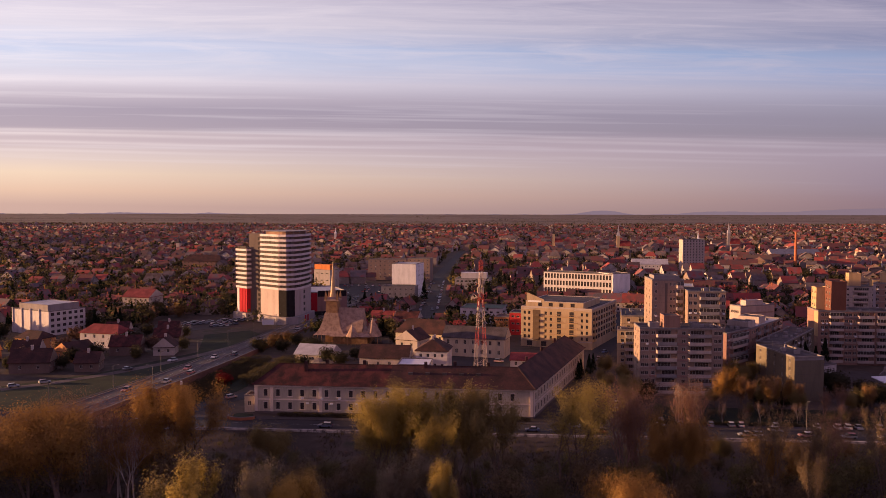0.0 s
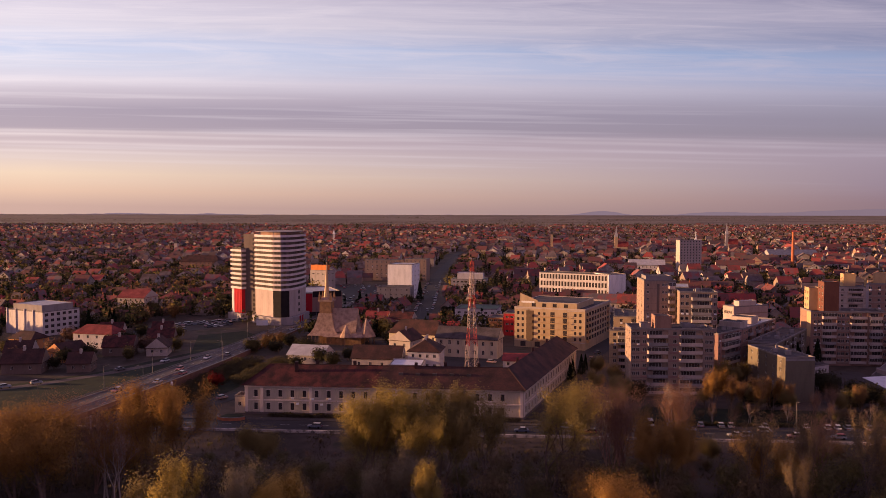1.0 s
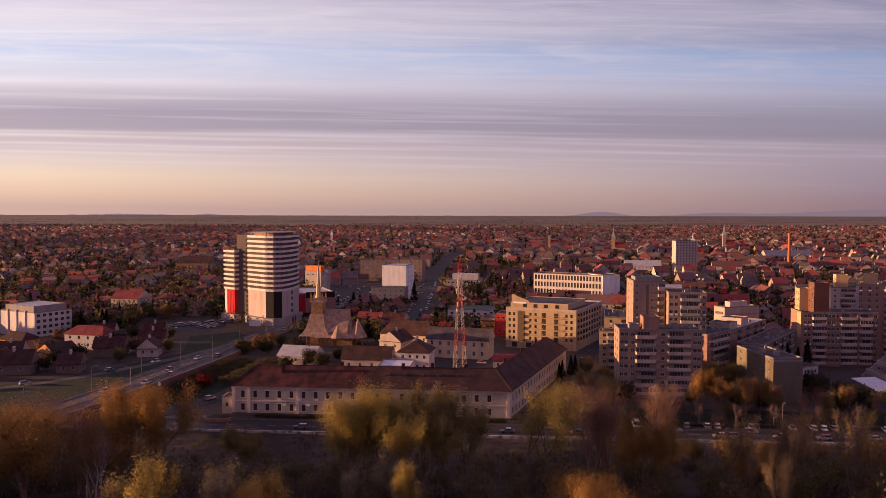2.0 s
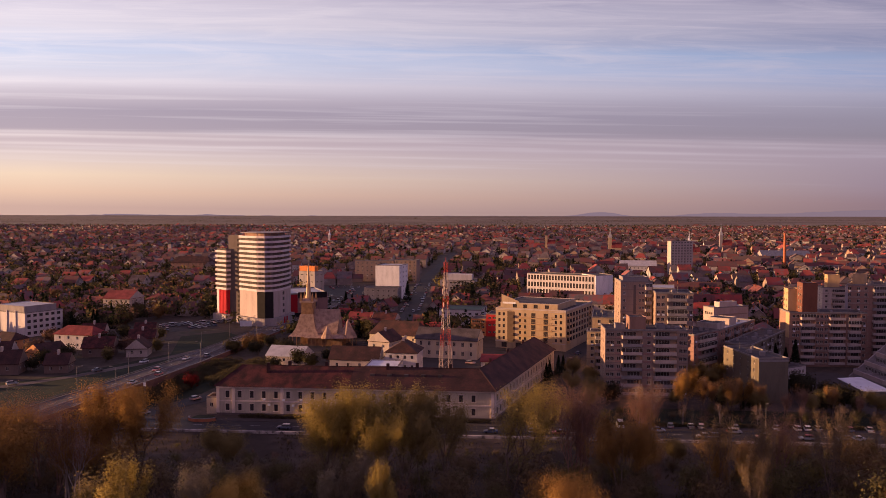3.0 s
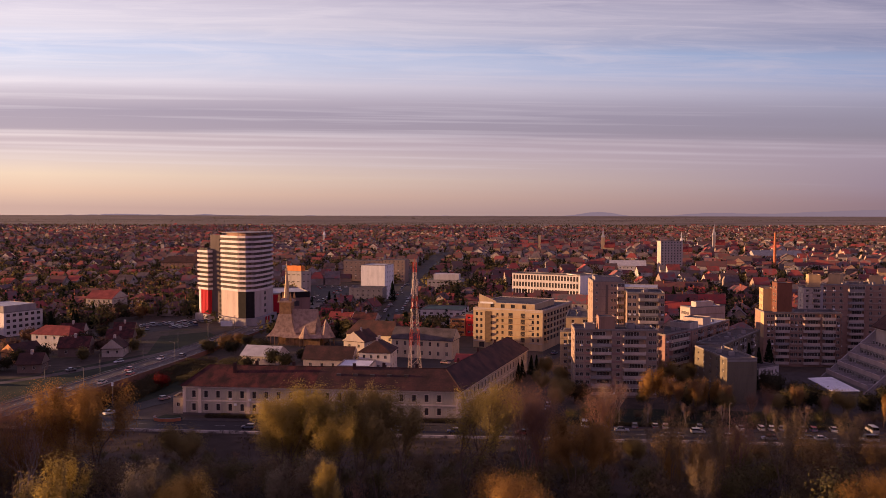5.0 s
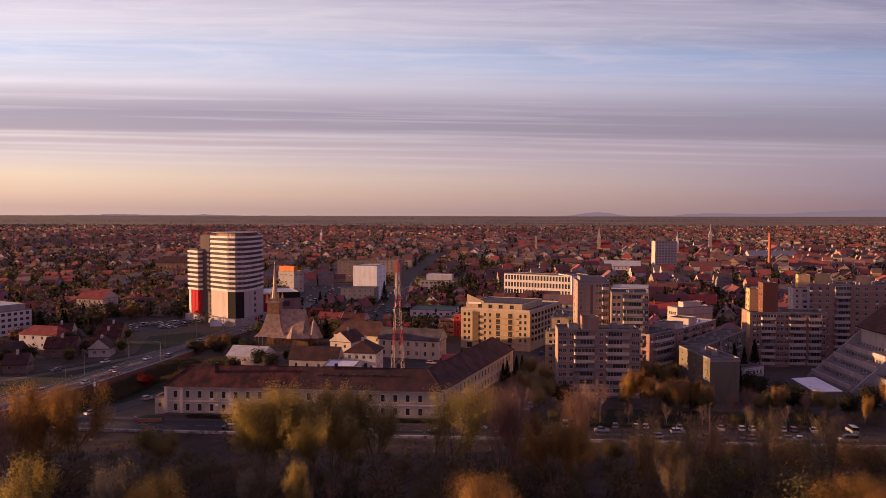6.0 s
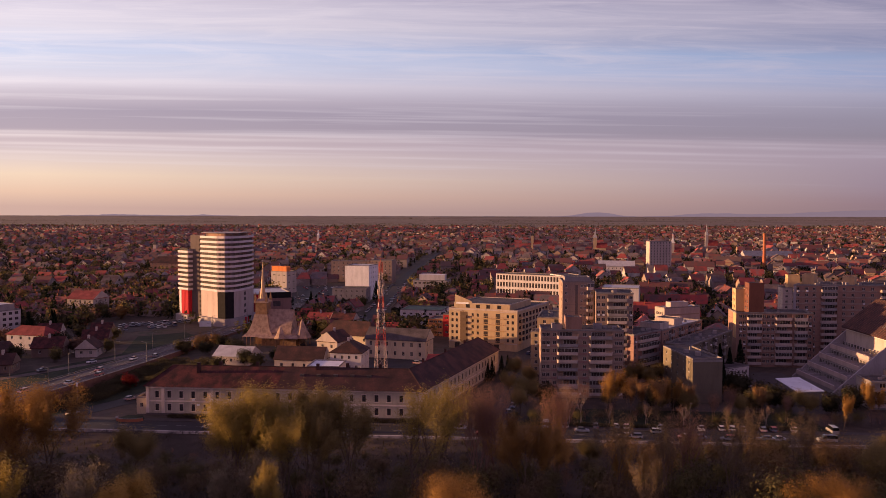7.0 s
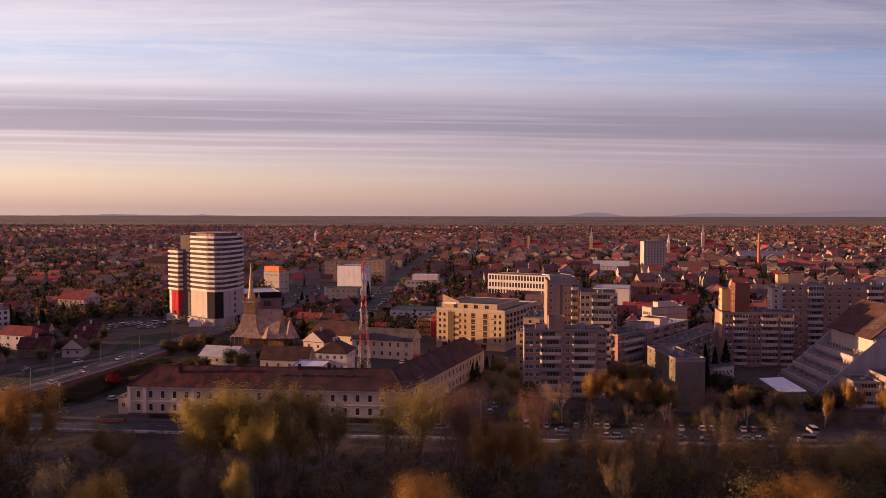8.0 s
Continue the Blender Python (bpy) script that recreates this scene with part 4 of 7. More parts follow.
# ---- yellow corner building ----
def yellow_building():
    P = [(37.6, 392.0), (69.4, 379.6), (89.3, 420.6), (57.5, 433.0)]
    c = (60, 405)
    po = local(P, c)
    th = thing("office_building", "yellow rendered six-storey corner building lit by the sun", "building", (*c, 0))
    L = length(po[0], po[1])
    zs = [4.9 + 2.85 * i for i in range(5)]
    us = [0.055, 0.12, 0.355, 0.43, 0.865, 0.935]
    holes = {0: grid([u * L for u in us], 1.1, zs, 1.5), 1: grid(spread(9, length(po[1], po[2]), 1.5), 3.3, zs, 1.9), 3: grid(spread(6, length(po[3], po[0]), 2), 1.2, zs, 1.5)}
    holes[0] += grid([0.06 * L + 2.2, 0.33 * L, 0.55 * L, 0.70 * L], 2.6, (1.6,), 2.4)
    shell(th, po, 0, 18.6, holes, M["yellow"], frame_mat="frame_dark")
    flat_roof(th, po, 18.6, "felt", 0.7, "cream")
    # set-back top storey
    a, b, d = Vector(po[0]), Vector(po[1]), Vector(po[3])
    at = lambda u, v: tuple(a + (b - a) * u + (d - a) * v)
    q = [at(0.04, 0.06), at(0.86, 0.06), at(0.86, 0.7), at(0.04, 0.7)]
    shell(th, q, 18.6, 21.4, {0: grid([L * u for u in (0.21, 0.36, 0.51, 0.67)], 2.0, (20.1,), 1.7)}, M["yellow"], "attic_storey", "frame_dark")
    flat_roof(th, q, 21.4, "felt", 0.25, "cream")
    # loggia strip, balconies and two proud bays
    g = balcony_mesh(3.4, 0.9, "ochre_dark")
    sl = Geo()
    sl.box(-8.3, 8.3, -0.7, 0.0, -0.12, 0.1), sl.box(-8.3, 8.3, -0.7, -0.66, 1.0, 1.06)
    for i in range(15):
        sl.box(-8.3 + i * 1.18, -8.25 + i * 1.18, -0.7, -0.66, 0.1, 1.0)
    g2 = sl.mesh("balcony", [M["ochre"]])
    dm = Geo()
    dm.box(-1.0, 1.0, -0.05, 0.0, -1.25, 1.0, 0)
    for x in (-0.93, -0.29, 0.35):
        dm.box(x, x + 0.58, -0.06, -0.05, -1.18, 0.93, 1)
    dm = dm.mesh("french_window", [M["frame_dark"], M["glass"]])
    for z in zs:
        for u in (0.545, 0.72):
            part("french_window", dm, None, th, "", spot(po[0], po[1], u * L, z))
        part("balcony", g, None, th, "", spot(po[0], po[1], 0.225 * L, z - 1.4))
        part("balcony", g2, None, th, "", spot(po[0], po[1], 0.57 * L, z - 1.4))
    for u0, u1 in ((0.0, 0.2), (0.75, 1.0)):
        for z in (3.2, 18.0):
            bb = Geo()
            bb.box(u0 * L, u1 * L, -0.25, 0, z, z + 0.4)
            part("cornice", bb, M["cream"], th, "", spot(po[0], po[1], 0, 0))
    lg = Geo()
    for z in zs:
        lg.box(0.17 * L, 0.28 * L, -0.02, 0.0, z - 1.4, z + 1.4)
    part("loggia", lg, M["ochre_dark"], th, "brown loggia strip", spot(po[0], po[1], 0, 0, -0.004))
    sg = Geo()
    sg.box(0.03 * L, 0.22 * L, -0.12, 0.0, 21.0, 21.9)
    part("roof_sign", sg, M["sheet_white"], th, "white roof sign", spot(q[0], q[1], 0, 0))
    wg = Geo()
    for y in (-0.1, 0.3):
        wg.face([(0.5, y, 21.4), (9.0, y, 21.4), (9.0, y, 22.4), (0.5, y, 25.6)][::1 if y < 0 else -1])
    wg.face([(0.5, 0.3, 25.6), (0.5, -0.1, 25.6), (9.0, -0.1, 22.4), (9.0, 0.3, 22.4)])
    part("roof_fin", wg, M["yellow"], th, "sloping roof parapet", spot(q[0], q[1], 0, 0))
    bal = balcony_mesh(3.0, 1.2, "ochre")
    for z in zs:
        for u in (0.08, 0.9):
            part("balcony", bal, None, th, "", spot(po[1], po[2], u * length(po[1], po[2]), z - 1.2))


yellow_building()


# ---- white residential tower ----
def tower():
    c = (-100, 480)
    th = thing("tower_block", "white fourteen-storey tower with banded balconies and red base", "apartment building", (*c, 0))
    # rounded main body, footprint counter-clockwise from its left end
    main = [(-106.5, 476.0), (-93.5, 463.5), (-88.5, 461.6), (-84.0, 464.5), (-81.5, 472.0), (-79.8, 482.0), (-79.3, 493.0), (-96.0, 500.0), (-104.0, 492.0)]
    wing = [(-124.3, 490.5), (-115.9, 482.4), (-107.6, 490.2), (-115.3, 499.0)]
    main, wing = local(main, c), local(wing, c)
    base_h, n, fh = 19.8, 11, 2.76
    top = base_h + n * fh
    # main body: glazed storeys between white bands
    g = Geo()
    core = inset(main, 0.9)
    g.prism(core, 0, top)
    part("core", g, M["core"], th)
    per = [length(core[i], core[(i + 1) % len(core)]) for i in range(len(core))]
    for i in range(7):
        a, b = core[i], core[(i + 1) % len(core)]
        k = max(1, int(per[i] / 2.3))
        for f in range(n):
            for u in spread(k, per[i], 0.3):
                part("window", window_mesh(1.5, 1.45, "frame_dark", 1), None, th, "", spot(a, b, u, base_h + fh * f + 1.75, -0.04))
    for f in range(n + 1):
        g = Geo()
        z0 = base_h + fh * f - 0.25
        ins = inset(main, 0.15)
        for i in range(len(main)):
            j = (i + 1) % len(main)
            for r, s in ((main, 1), (ins, 0)):
                q = [(*r[i], z0), (*r[j], z0), (*r[j], z0 + 1.25), (*r[i], z0 + 1.25)]
                g.face(q if s else q[::-1])
            g.face([(*main[i], z0 + 1.25), (*main[j], z0 + 1.25), (*ins[j], z0 + 1.25), (*ins[i], z0 + 1.25)])
        g.face([(*p, z0 + 0.2) for p in main])
        g.face([(*p, z0) for p in main[::-1]])
        part("balcony_band", g, M["tower_white"], th)
    # lower blank storeys
    g = Geo()
    low = inset(main, 0.3)
    for i in range(len(low)):
        j = (i + 1) % len(low)
        mi = 1 if i in (1, 2) else 0
        g.face([(*low[i], 4.5), (*low[j], 4.5), (*low[j], base_h - 0.3), (*low[i], base_h - 0.3)], mi)
    part("base_wall", g, [M["tower_base"], M["dark_panel"]], th)
    g = Geo()
    g.prism(inset(main, -1.6), 0, 4.3)
    part("podium", g, M["stone"], th)
    # plain shapes on the right-hand panel
    for z in (17.6, 14.4, 10.6, 7.2):
        g = Geo()
        g.box(-1.3, 1.3, -0.1, 0, z - 0.9, z + 0.9)
        part("sign", g, M["felt"], th, "", spot(low[4], low[5], 5.0, 0))
    for u in (1.5, 5.5):
        g = Geo()
        g.box(-1.1, 1.1, -0.12, 0, 0.6, 4.2)
        part("sign", g, M["red_panel"], th, "red entrance panel", spot(inset(main, -1.7)[4], inset(main, -1.7)[5], u, 0))
    # roof terrace frame and plant room
    g = Geo()
    g.prism(inset(main, 3.2), top, top + 2.6)
    part("roof_room", g, M["panel_brown"], th)
    g = Geo()
    g.prism(inset(main, 0.6), top + 2.6, top + 2.9)
    part("roof_canopy", g, M["grey"], th)
    for x, y in inset(main, 1.2):
        g = Geo()
        g.box(x - 0.15, x + 0.15, y - 0.15, y + 0.15, top, top + 2.6)
        part("post", g, M["grey"], th)
    # lift shaft between the two bodies
    sh = local([(-115.0, 485.4), (-105.2, 480.4), (-101.0, 488.0), (-106.0, 494.0)], c)
    g = Geo()
    g.prism(sh, 0, top + 1.0)
    part("shaft", g, M["core"], th)
    for f in range(n + 6):
        part("window", window_mesh(1.6, 1.7, "frame_dark", 1), None, th, "", spot(sh[0], sh[1], length(sh[0], sh[1]) * 0.68, 4.0 + fh * f, -0.04))
    # lower wing with its own bands
    wn = 9
    wtop = base_h + wn * fh - 2.2
    core = inset(wing, 0.8)
    g = Geo()
    g.prism(core, 0, wtop)
    part("core", g, M["core"], th)
    for f in range(wn):
        z0 = base_h + fh * f - 1.2
        g = Geo()
        g.prism(wing, z0, z0 + 0.2)
        ins = inset(wing, 0.15)
        for i in range(4):
            j = (i + 1) % 4
            g.face([(*wing[i], z0), (*wing[j], z0), (*wing[j], z0 + 1.3), (*wing[i], z0 + 1.3)])
            g.face([(*ins[j], z0), (*ins[i], z0), (*ins[i], z0 + 1.3), (*ins[j], z0 + 1.3)])
            g.face([(*wing[i], z0 + 1.3), (*wing[j], z0 + 1.3), (*ins[j], z0 + 1.3), (*ins[i], z0 + 1.3)])
        part("balcony_band", g, M["tower_white"], th)
        for i in (0, 3):
            a, b = core[i], core[(i + 1) % 4]
            for u in spread(5, length(a, b), 0.4):
                part("window", window_mesh(1.5, 1.3, "frame_dark", 1), None, th, "", spot(a, b, u, z0 + 2.0, -0.04))
    g = Geo()
    low = inset(wing, 0.5)
    g.prism([low[0], tuple(Vector(low[0]).lerp(Vector(low[1]), 0.22)), tuple(Vector(low[3]).lerp(Vector(low[2]), 0.22)), low[3]], 4.3, base_h - 1.4)
    part("base_wall", g, M["tower_white"], th)
    g = Geo()
    p0, p1 = Vector(low[0]).lerp(Vector(low[1]), 0.24), Vector(low[1])
    k = 5
    for i in range(k):
        a, b = p0.lerp(p1, i / k + 0.02), p0.lerp(p1, (i + 1) / k - 0.02)
        q = quad_from(tuple(a), tuple(b), 3.0)
        g.prism(q, 4.3, base_h - 1.4)
    part("red_cladding", g, M["red_panel"], th, "bright red vertical panels")
    g = Geo()
    g.prism(inset(wing, -1.2), 0, 4.1)
    part("podium", g, M["stone"], th)


tower()


def shopping_hall():
    th = thing("shopping_hall", "white and dark shopping hall with a red panel", "building", (-62, 520, 0))
    po = local([(-82.0, 503.0), (-60.0, 511.0), (-74.0, 548.0), (-97.0, 540.0)], (-62, 520))
    shell(th, po, 0, 14.0, {}, M["panel_red"])
    flat_roof(th, po, 14.0, "felt_light", 0.6, "grey")
    L = length(po[0], po[1])
    for name, u0, u1, z0, z1, mat in (("red_panel", 0.5, 4.6, 2.5, 13.8, "red_panel"), ("dark_glazing", 5.0, L - 0.4, 11.5, 15.2, "dark_panel"), ("dark_glazing", 0.4, L - 0.4, 0.0, 2.4, "dark_panel"), ("sign", 12.0, 16.5, 6.4, 9.6, "felt")):
        g = Geo()
        g.box(u0, u1, -0.25, -0.02, z0, z1)
        part(name, g, M[mat], th, "", spot(po[0], po[1], 0, 0))


shopping_hall()


# ---- wooden church ----
def church():
    at = (-54.3, 404)
    th = thing("wooden_church", "wooden church with steep shingled roofs and a slender spire", "church", (*at, 0), -8)
    # flared tower roof, belfry, spire
    def ring(r, z, k=1.0):
        return [(-r, -r * k, z), (r, -r * k, z), (r, r * k, z), (-r, r * k, z)]

    def loft(rings, mat, name, label="", under=None):
        g = Geo()
        for lo, hi in zip(rings, rings[1:]):
            for i in range(len(lo)):
                j = (i + 1) % len(lo)
                g.face([lo[i], lo[j], hi[j], hi[i]])
        g.face(rings[-1]), g.face(rings[0][::-1])
        return part(name, g, mat, under or th, label)
    loft([ring(8.0, 4.2), ring(6.6, 5.4), ring(5.2, 7.6), ring(4.2, 10.6), ring(3.3, 14.6)], M["shingle"], "tower_roof")
    loft([ring(3.0, 0.0), ring(3.0, 4.6)], M["wood"], "porch")
    belfry = loft([ring(2.9, 14.4), ring(2.9, 21.0)], M["wood"], "belfry", "brown boarded belfry")
    loft([ring(3.6, 20.4), ring(3.4, 21.2), ring(2.0, 22.3)], M["shingle"], "belfry_eave")
    for x, y in ((-2.9, -2.9), (2.9, -2.9), (2.9, 2.9), (-2.9, 2.9)):
        loft([[(x + a * 0.55, y + b * 0.55, z) for a, b in ((-1, -1), (1, -1), (1, 1), (-1, 1))] for z in (20.8, 22.4)] + [[(x + a * 0.03, y + b * 0.03, 25.5) for a, b in ((-1, -1), (1, -1), (1, 1), (-1, 1))]], M["wood"], "pinnacle", "", belfry)
    oct_ = lambda r, z: [(r * math.cos(math.pi * (i + 0.5) / 4), r * math.sin(math.pi * (i + 0.5) / 4), z) for i in range(8)]
    spire = loft([oct_(1.7, 21.4), oct_(1.2, 25.0), oct_(0.72, 31.0), oct_(0.36, 36.5), oct_(0.06, 40.0)], M["gilt"], "spire", "sunlit metal-clad spire")
    g = Geo()
    g.tube((0, 0, 39.8), (0, 0, 42.2), 0.08, 0.06), g.tube((-0.5, 0, 41.4), (0.5, 0, 41.4), 0.06, 0.06)
    part("cross", g, M["metal"], spire)
    # nave: steep double roof running back to the right
    g = Geo()
    pitched(g, [(2.0, -5.2), (15.5, -5.2), (15.5, 5.2), (2.0, 5.2)], 6.0, 17.0, 0.0, 0.5)
    part("nave_roof", g, M["shingle"], th)
    g = Geo()
    pitched(g, [(1.0, -8.6), (20.0, -8.6), (20.0, 8.6), (1.0, 8.6)], 4.0, 7.8, 5.0, 0.6)
    part("lower_roof", g, M["shingle"], th)
    g = Geo()
    g.prism([(2, -7.4), (19, -7.4), (19, 7.4), (2, 7.4)], 0, 4.0)
    g.prism([(2, -4.6), (15, -4.6), (15, 4.6), (2, 4.6)], 4.0, 6.0)
    part("wall", g, M["wood"], th)
    for x, y, r, h0, h1 in ((12.0, -8.8, 3.2, 4.0, 10.0), (20.5, -2.0, 4.8, 3.6, 12.5)):
        loft([[(x + r * math.cos(math.pi * i / 4), y + r * math.sin(math.pi * i / 4), h0) for i in range(8)], [(x + r * 0.55 * math.cos(math.pi * i / 4), y + r * 0.55 * math.sin(math.pi * i / 4), h0 + (h1 - h0) * 0.45) for i in range(8)], [(x + 0.1 * math.cos(math.pi * i / 4), y + 0.1 * math.sin(math.pi * i / 4), h1) for i in range(8)]], M["shingle"], "apse_roof")
        for i in range(8):
            g = Geo()
            px, py = x + r * 0.86 * math.cos(math.pi * i / 4), y + r * 0.86 * math.sin(math.pi * i / 4)
            g.box(px - 0.12, px + 0.12, py - 0.12, py + 0.12, 0, h0 + 0.2)
            part("post", g, M["wood"], th)
    for i in range(9):
        g = Geo()
        x = -7.6 + i * 1.9
        g.box(x - 0.13, x + 0.13, -7.7, -7.45, 0, 4.5)
        part("post", g, M["wood"], th)


church()


# ---- lattice radio mast ----
def mast():
    x, y, H = 13.2, 283.0, 49.4
    th = thing("radio_mast", "red and white lattice radio mast in the courtyard", "mast", (x, y, 0), 20)
    half = lambda z: 2.3 - 1.75 * min(1, z / 40.0)
    levels = [0, 4, 8, 11.8, 15.2, 18.4, 21.4, 24.2, 26.8, 29.2, 31.4, 33.6, 35.8, 38.0, 40.0, 42.0, 44.0, 46.0, 47.6]
    for i, (z0, z1) in enumerate(zip(levels, levels[1:])):
        g = Geo()
        a, b = half(z0), half(z1)
        cs = ((-1, -1), (1, -1), (1, 1), (-1, 1))
        for k in range(4):
            (p, q), (r, s) = cs[k], cs[(k + 1) % 4]
            g.tube((p * a, q * a, z0), (p * b, q * b, z1), 0.085, 0.085, 4)
            g.tube((p * a, q * a, z0), (r * b, s * b, z1), 0.045, 0.045, 4)
            g.tube((r * a, s * a, z0), (p * b, q * b, z1), 0.045, 0.045, 4)
            g.tube((p * b, q * b, z1), (r * b, s * b, z1), 0.045, 0.045, 4)
        part("lattice_section", g, M["mast_red"] if 17 < z0 < 24 or 30 < z0 < 35 or z0 >= 44 else M["mast_white"], th)
    g = Geo()
    g.tube((0, 0, 47.6), (0, 0, H), 0.16, 0.05, 6)
    part("aerial", g, M["mast_red"], th)
    for z, ang, l in ((40.5, 0, 2.2), (40.5, 120, 2.2), (40.5, 240, 2.2), (37.5, 60, 2.0), (37.5, 180, 2.0), (37.5, 300, 2.0), (33.0, 30, 1.6), (33.0, 210, 1.6)):
        g = Geo()
        g.box(1.0, 1.25, -0.16, 0.16, -l / 2, l / 2)
        g.box(0.3, 1.0, -0.03, 0.03, -0.05, 0.05)
        part("panel_antenna", g, M["mast_white"], th, "", pose(0, 0, z, 0, 0, ang))
    for z, ang, r in ((31.0, 200, 0.5), (28.5, 250, 0.35), (35.5, 230, 0.4), (26.0, 300, 0.45)):
        g = Geo()
        g.tube((0.6, 0, 0), (1.3, 0, 0), 0.1, r * 0.6, 12), g.tube((1.3, 0, 0), (1.55, 0, 0), r, r, 14)
        part("dish", g, M["metal"], th, "", pose(0, 0, z, 0, 0, ang))


mast()


# ---- other buildings of fixed place ----
def plain_building(name, label, p, q, depth, h, mat, n=4, floors=2, roof="flat", ridge=None, hip=3.0, roofmat="tile_dark", win=(1.1, 1.4), nside=3, frame_mat="frame", base=0.4, cat="building", chimneys=0, over=0.5):
    c = ((p[0] + q[0]) / 2, (p[1] + q[1]) / 2)
    po = local(quad_from(p, q, depth), c)
    th = thing(name, label, cat, (*c, 0))
    L = length(p, q)
    zs = [base + (h - base) * (i + 0.52) / floors for i in range(floors)]
    holes = {}
    if n:
        holes[0] = grid(spread(n, L, 0.6), win[0], zs, win[1])
    if nside:
        holes[1] = holes[3] = grid(spread(nside, depth, 0.8), win[0], zs, win[1])
    shell(th, po, 0, h, holes, M[mat], frame_mat=frame_mat)
    if roof == "flat":
        flat_roof(th, po, h, roofmat, 0.45)
    else:
        quad = po if L >= depth else po[1:] + po[:1]
        g = Geo()
        pitched(g, quad, h, ridge, hip if roof == "hip" else 0.0, over, 0, 0.25, 1)
        roof_ob = part("roof", g, [M[roofmat], M[mat]], th)
        for i in range(chimneys):
            k = (i + 1) / (chimneys + 1)
            m = (Vector(quad[0]).lerp(Vector(quad[1]), k) + Vector(quad[3]).lerp(Vector(quad[2]), k)) / 2
            g = Geo()
            g.box(m.x - 0.45, m.x + 0.45, m.y - 0.8, m.y + 0.1, h + 0.3, ridge + 1.3)
            part("chimney", g, M["cream"], roof_ob)
    return th, po


plain_building("gatehouse", "small pale lodge beside the barracks", (-63.8, 261.2), (-60.6, 261.0), 6.0, 5.2, "barrack", 1, 1, roofmat="tile_dark", nside=1)
plain_building("house", "white villa with a brown hipped roof", (-11.0, 330.0), (1.8, 328.0), 13.0, 8.2, "white", 4, 2, "hip", 12.5, 4.0, "tile_dark", nside=3, chimneys=2, cat="house")
plain_building("house", "cream gabled house lit on its end wall", (-20.5, 357.0), (-11.0, 352.5), 12.0, 8.6, "cream", 2, 2, "gable", 12.8, 0, "tile_dark", nside=2, chimneys=1, cat="house")
plain_building("shed", "long low shed with a brown tiled roof", (-34.0, 332.0), (-14.0, 329.0), 10.0, 5.0, "cream", 4, 1, "gable", 9.8, 0, "tile_dark", nside=1, cat="shed")
plain_building("shed", "flat white-roofed shed in the courtyard", (-17.5, 312.0), (-5.0, 311.0), 14.0, 5.6, "white", 3, 1, roofmat="sheet_white", nside=0, cat="shed")
plain_building("workshop", "beige rendered wing with a long dark roof", (0.0, 365.0), (27.0, 357.0), 12.0, 8.4, "barrack", 7, 2, "gable", 13.0, 0, "felt", nside=2, win=(1.2, 1.9))
plain_building("workshop", "beige rendered cross wing with a red hip", (-22.0, 380.0), (2.0, 371.0), 13.0, 8.4, "barrack", 4, 2, "hip", 14.2, 4.0, "tile_dark", nside=2)
plain_building("house", "low house with a pale grey sheet roof", (-63.0, 347.0), (-47.5, 343.0), 12.0, 3.8, "cream", 3, 1, "gable", 7.4, 0, "felt_light", nside=1, cat="house")
plain_building("house", "two-storey white house with a red roof", (-40.0, 446.0), (-27.5, 442.5), 10.0, 6.4, "white", 4, 2, "gable", 10.0, 0, "tile_red", nside=2, chimneys=1, cat="house")
plain_building("house", "two-storey pale house with a red roof beside another", (-26.0, 441.5), (-14.0, 438.5), 10.0, 6.6, "cream", 4, 2, "gable", 10.2, 0, "tile_old", nside=2, chimneys=1, cat="house")
plain_building("garage", "low building with a red sheet roof", (28.0, 336.0), (45.0, 333.0), 12.0, 3.4, "white", 5, 1, "gable", 5.6, 0, "tile_red", nside=2)
plain_building("shop", "orange rendered shop building with wide windows", (27.0, 429.0), (34.6, 427.0), 12.0, 9.0, "orange", 3, 3, roofmat="felt", nside=2, win=(2.4, 1.1))
plain_building("shop", "red rendered stair tower of the shop", (34.9, 426.6), (41.0, 425.0), 14.0, 11.5, "redwall", 2, 3, roofmat="felt", nside=2, win=(1.6, 1.0))
plain_building("shop", "white shop with dark windows and green roof", (10.0, 471.0), (34.0, 466.0), 22.0, 8.6, "white", 6, 2, roofmat="green_roof", nside=4, win=(1.8, 1.2))
plain_building("office_building", "tall blank white office slab", (-37.9, 607.0), (-19.9, 602.6), 22.0, 25.2, "white_bright", 0, 7, roofmat="felt_light", nside=5)
plain_building("office_building", "dark low pavilion before the white slab", (-44.0, 582.0), (-20.0, 579.0), 16.0, 10.5, "grey", 6, 3, roofmat="felt", nside=4)
plain_building("school", "white school with rows of large windows", (73.4, 595.0), (118.4, 570.0), 14.0, 20.4, "white", 22, 4, roofmat="felt", nside=0, win=(1.5, 3.3), frame_mat="frame_dark")
plain_building("school", "blank white end block of the school", (118.6, 569.6), (131.8, 575.0), 18.0, 20.8, "white_bright", 0, 4, roofmat="felt", nside=0)
plain_building("office_building", "pale grey office block beside the school", (136.0, 520.0), (158.0, 514.0), 26.0, 17.0, "white", 0, 4, roofmat="felt_light", nside=6, win=(2.2, 1.5))
th, po = plain_building("hall", "white hall with flat roof and roof plant", (135.6, 371.5), (154.2, 379.2), 7.0, 21.4, "hall_pink", 0, 4, roofmat="felt_light", nside=4)
roof_box(th, po, 0.25, 0.75, 0.3, 0.8, 21.4, 2.2, "cream", "felt_light")
wall_strip(th, "window_band", po[0], po[1], 0.6, 19.5, 18.0, 18.5, "panel", "thin grey wall band")
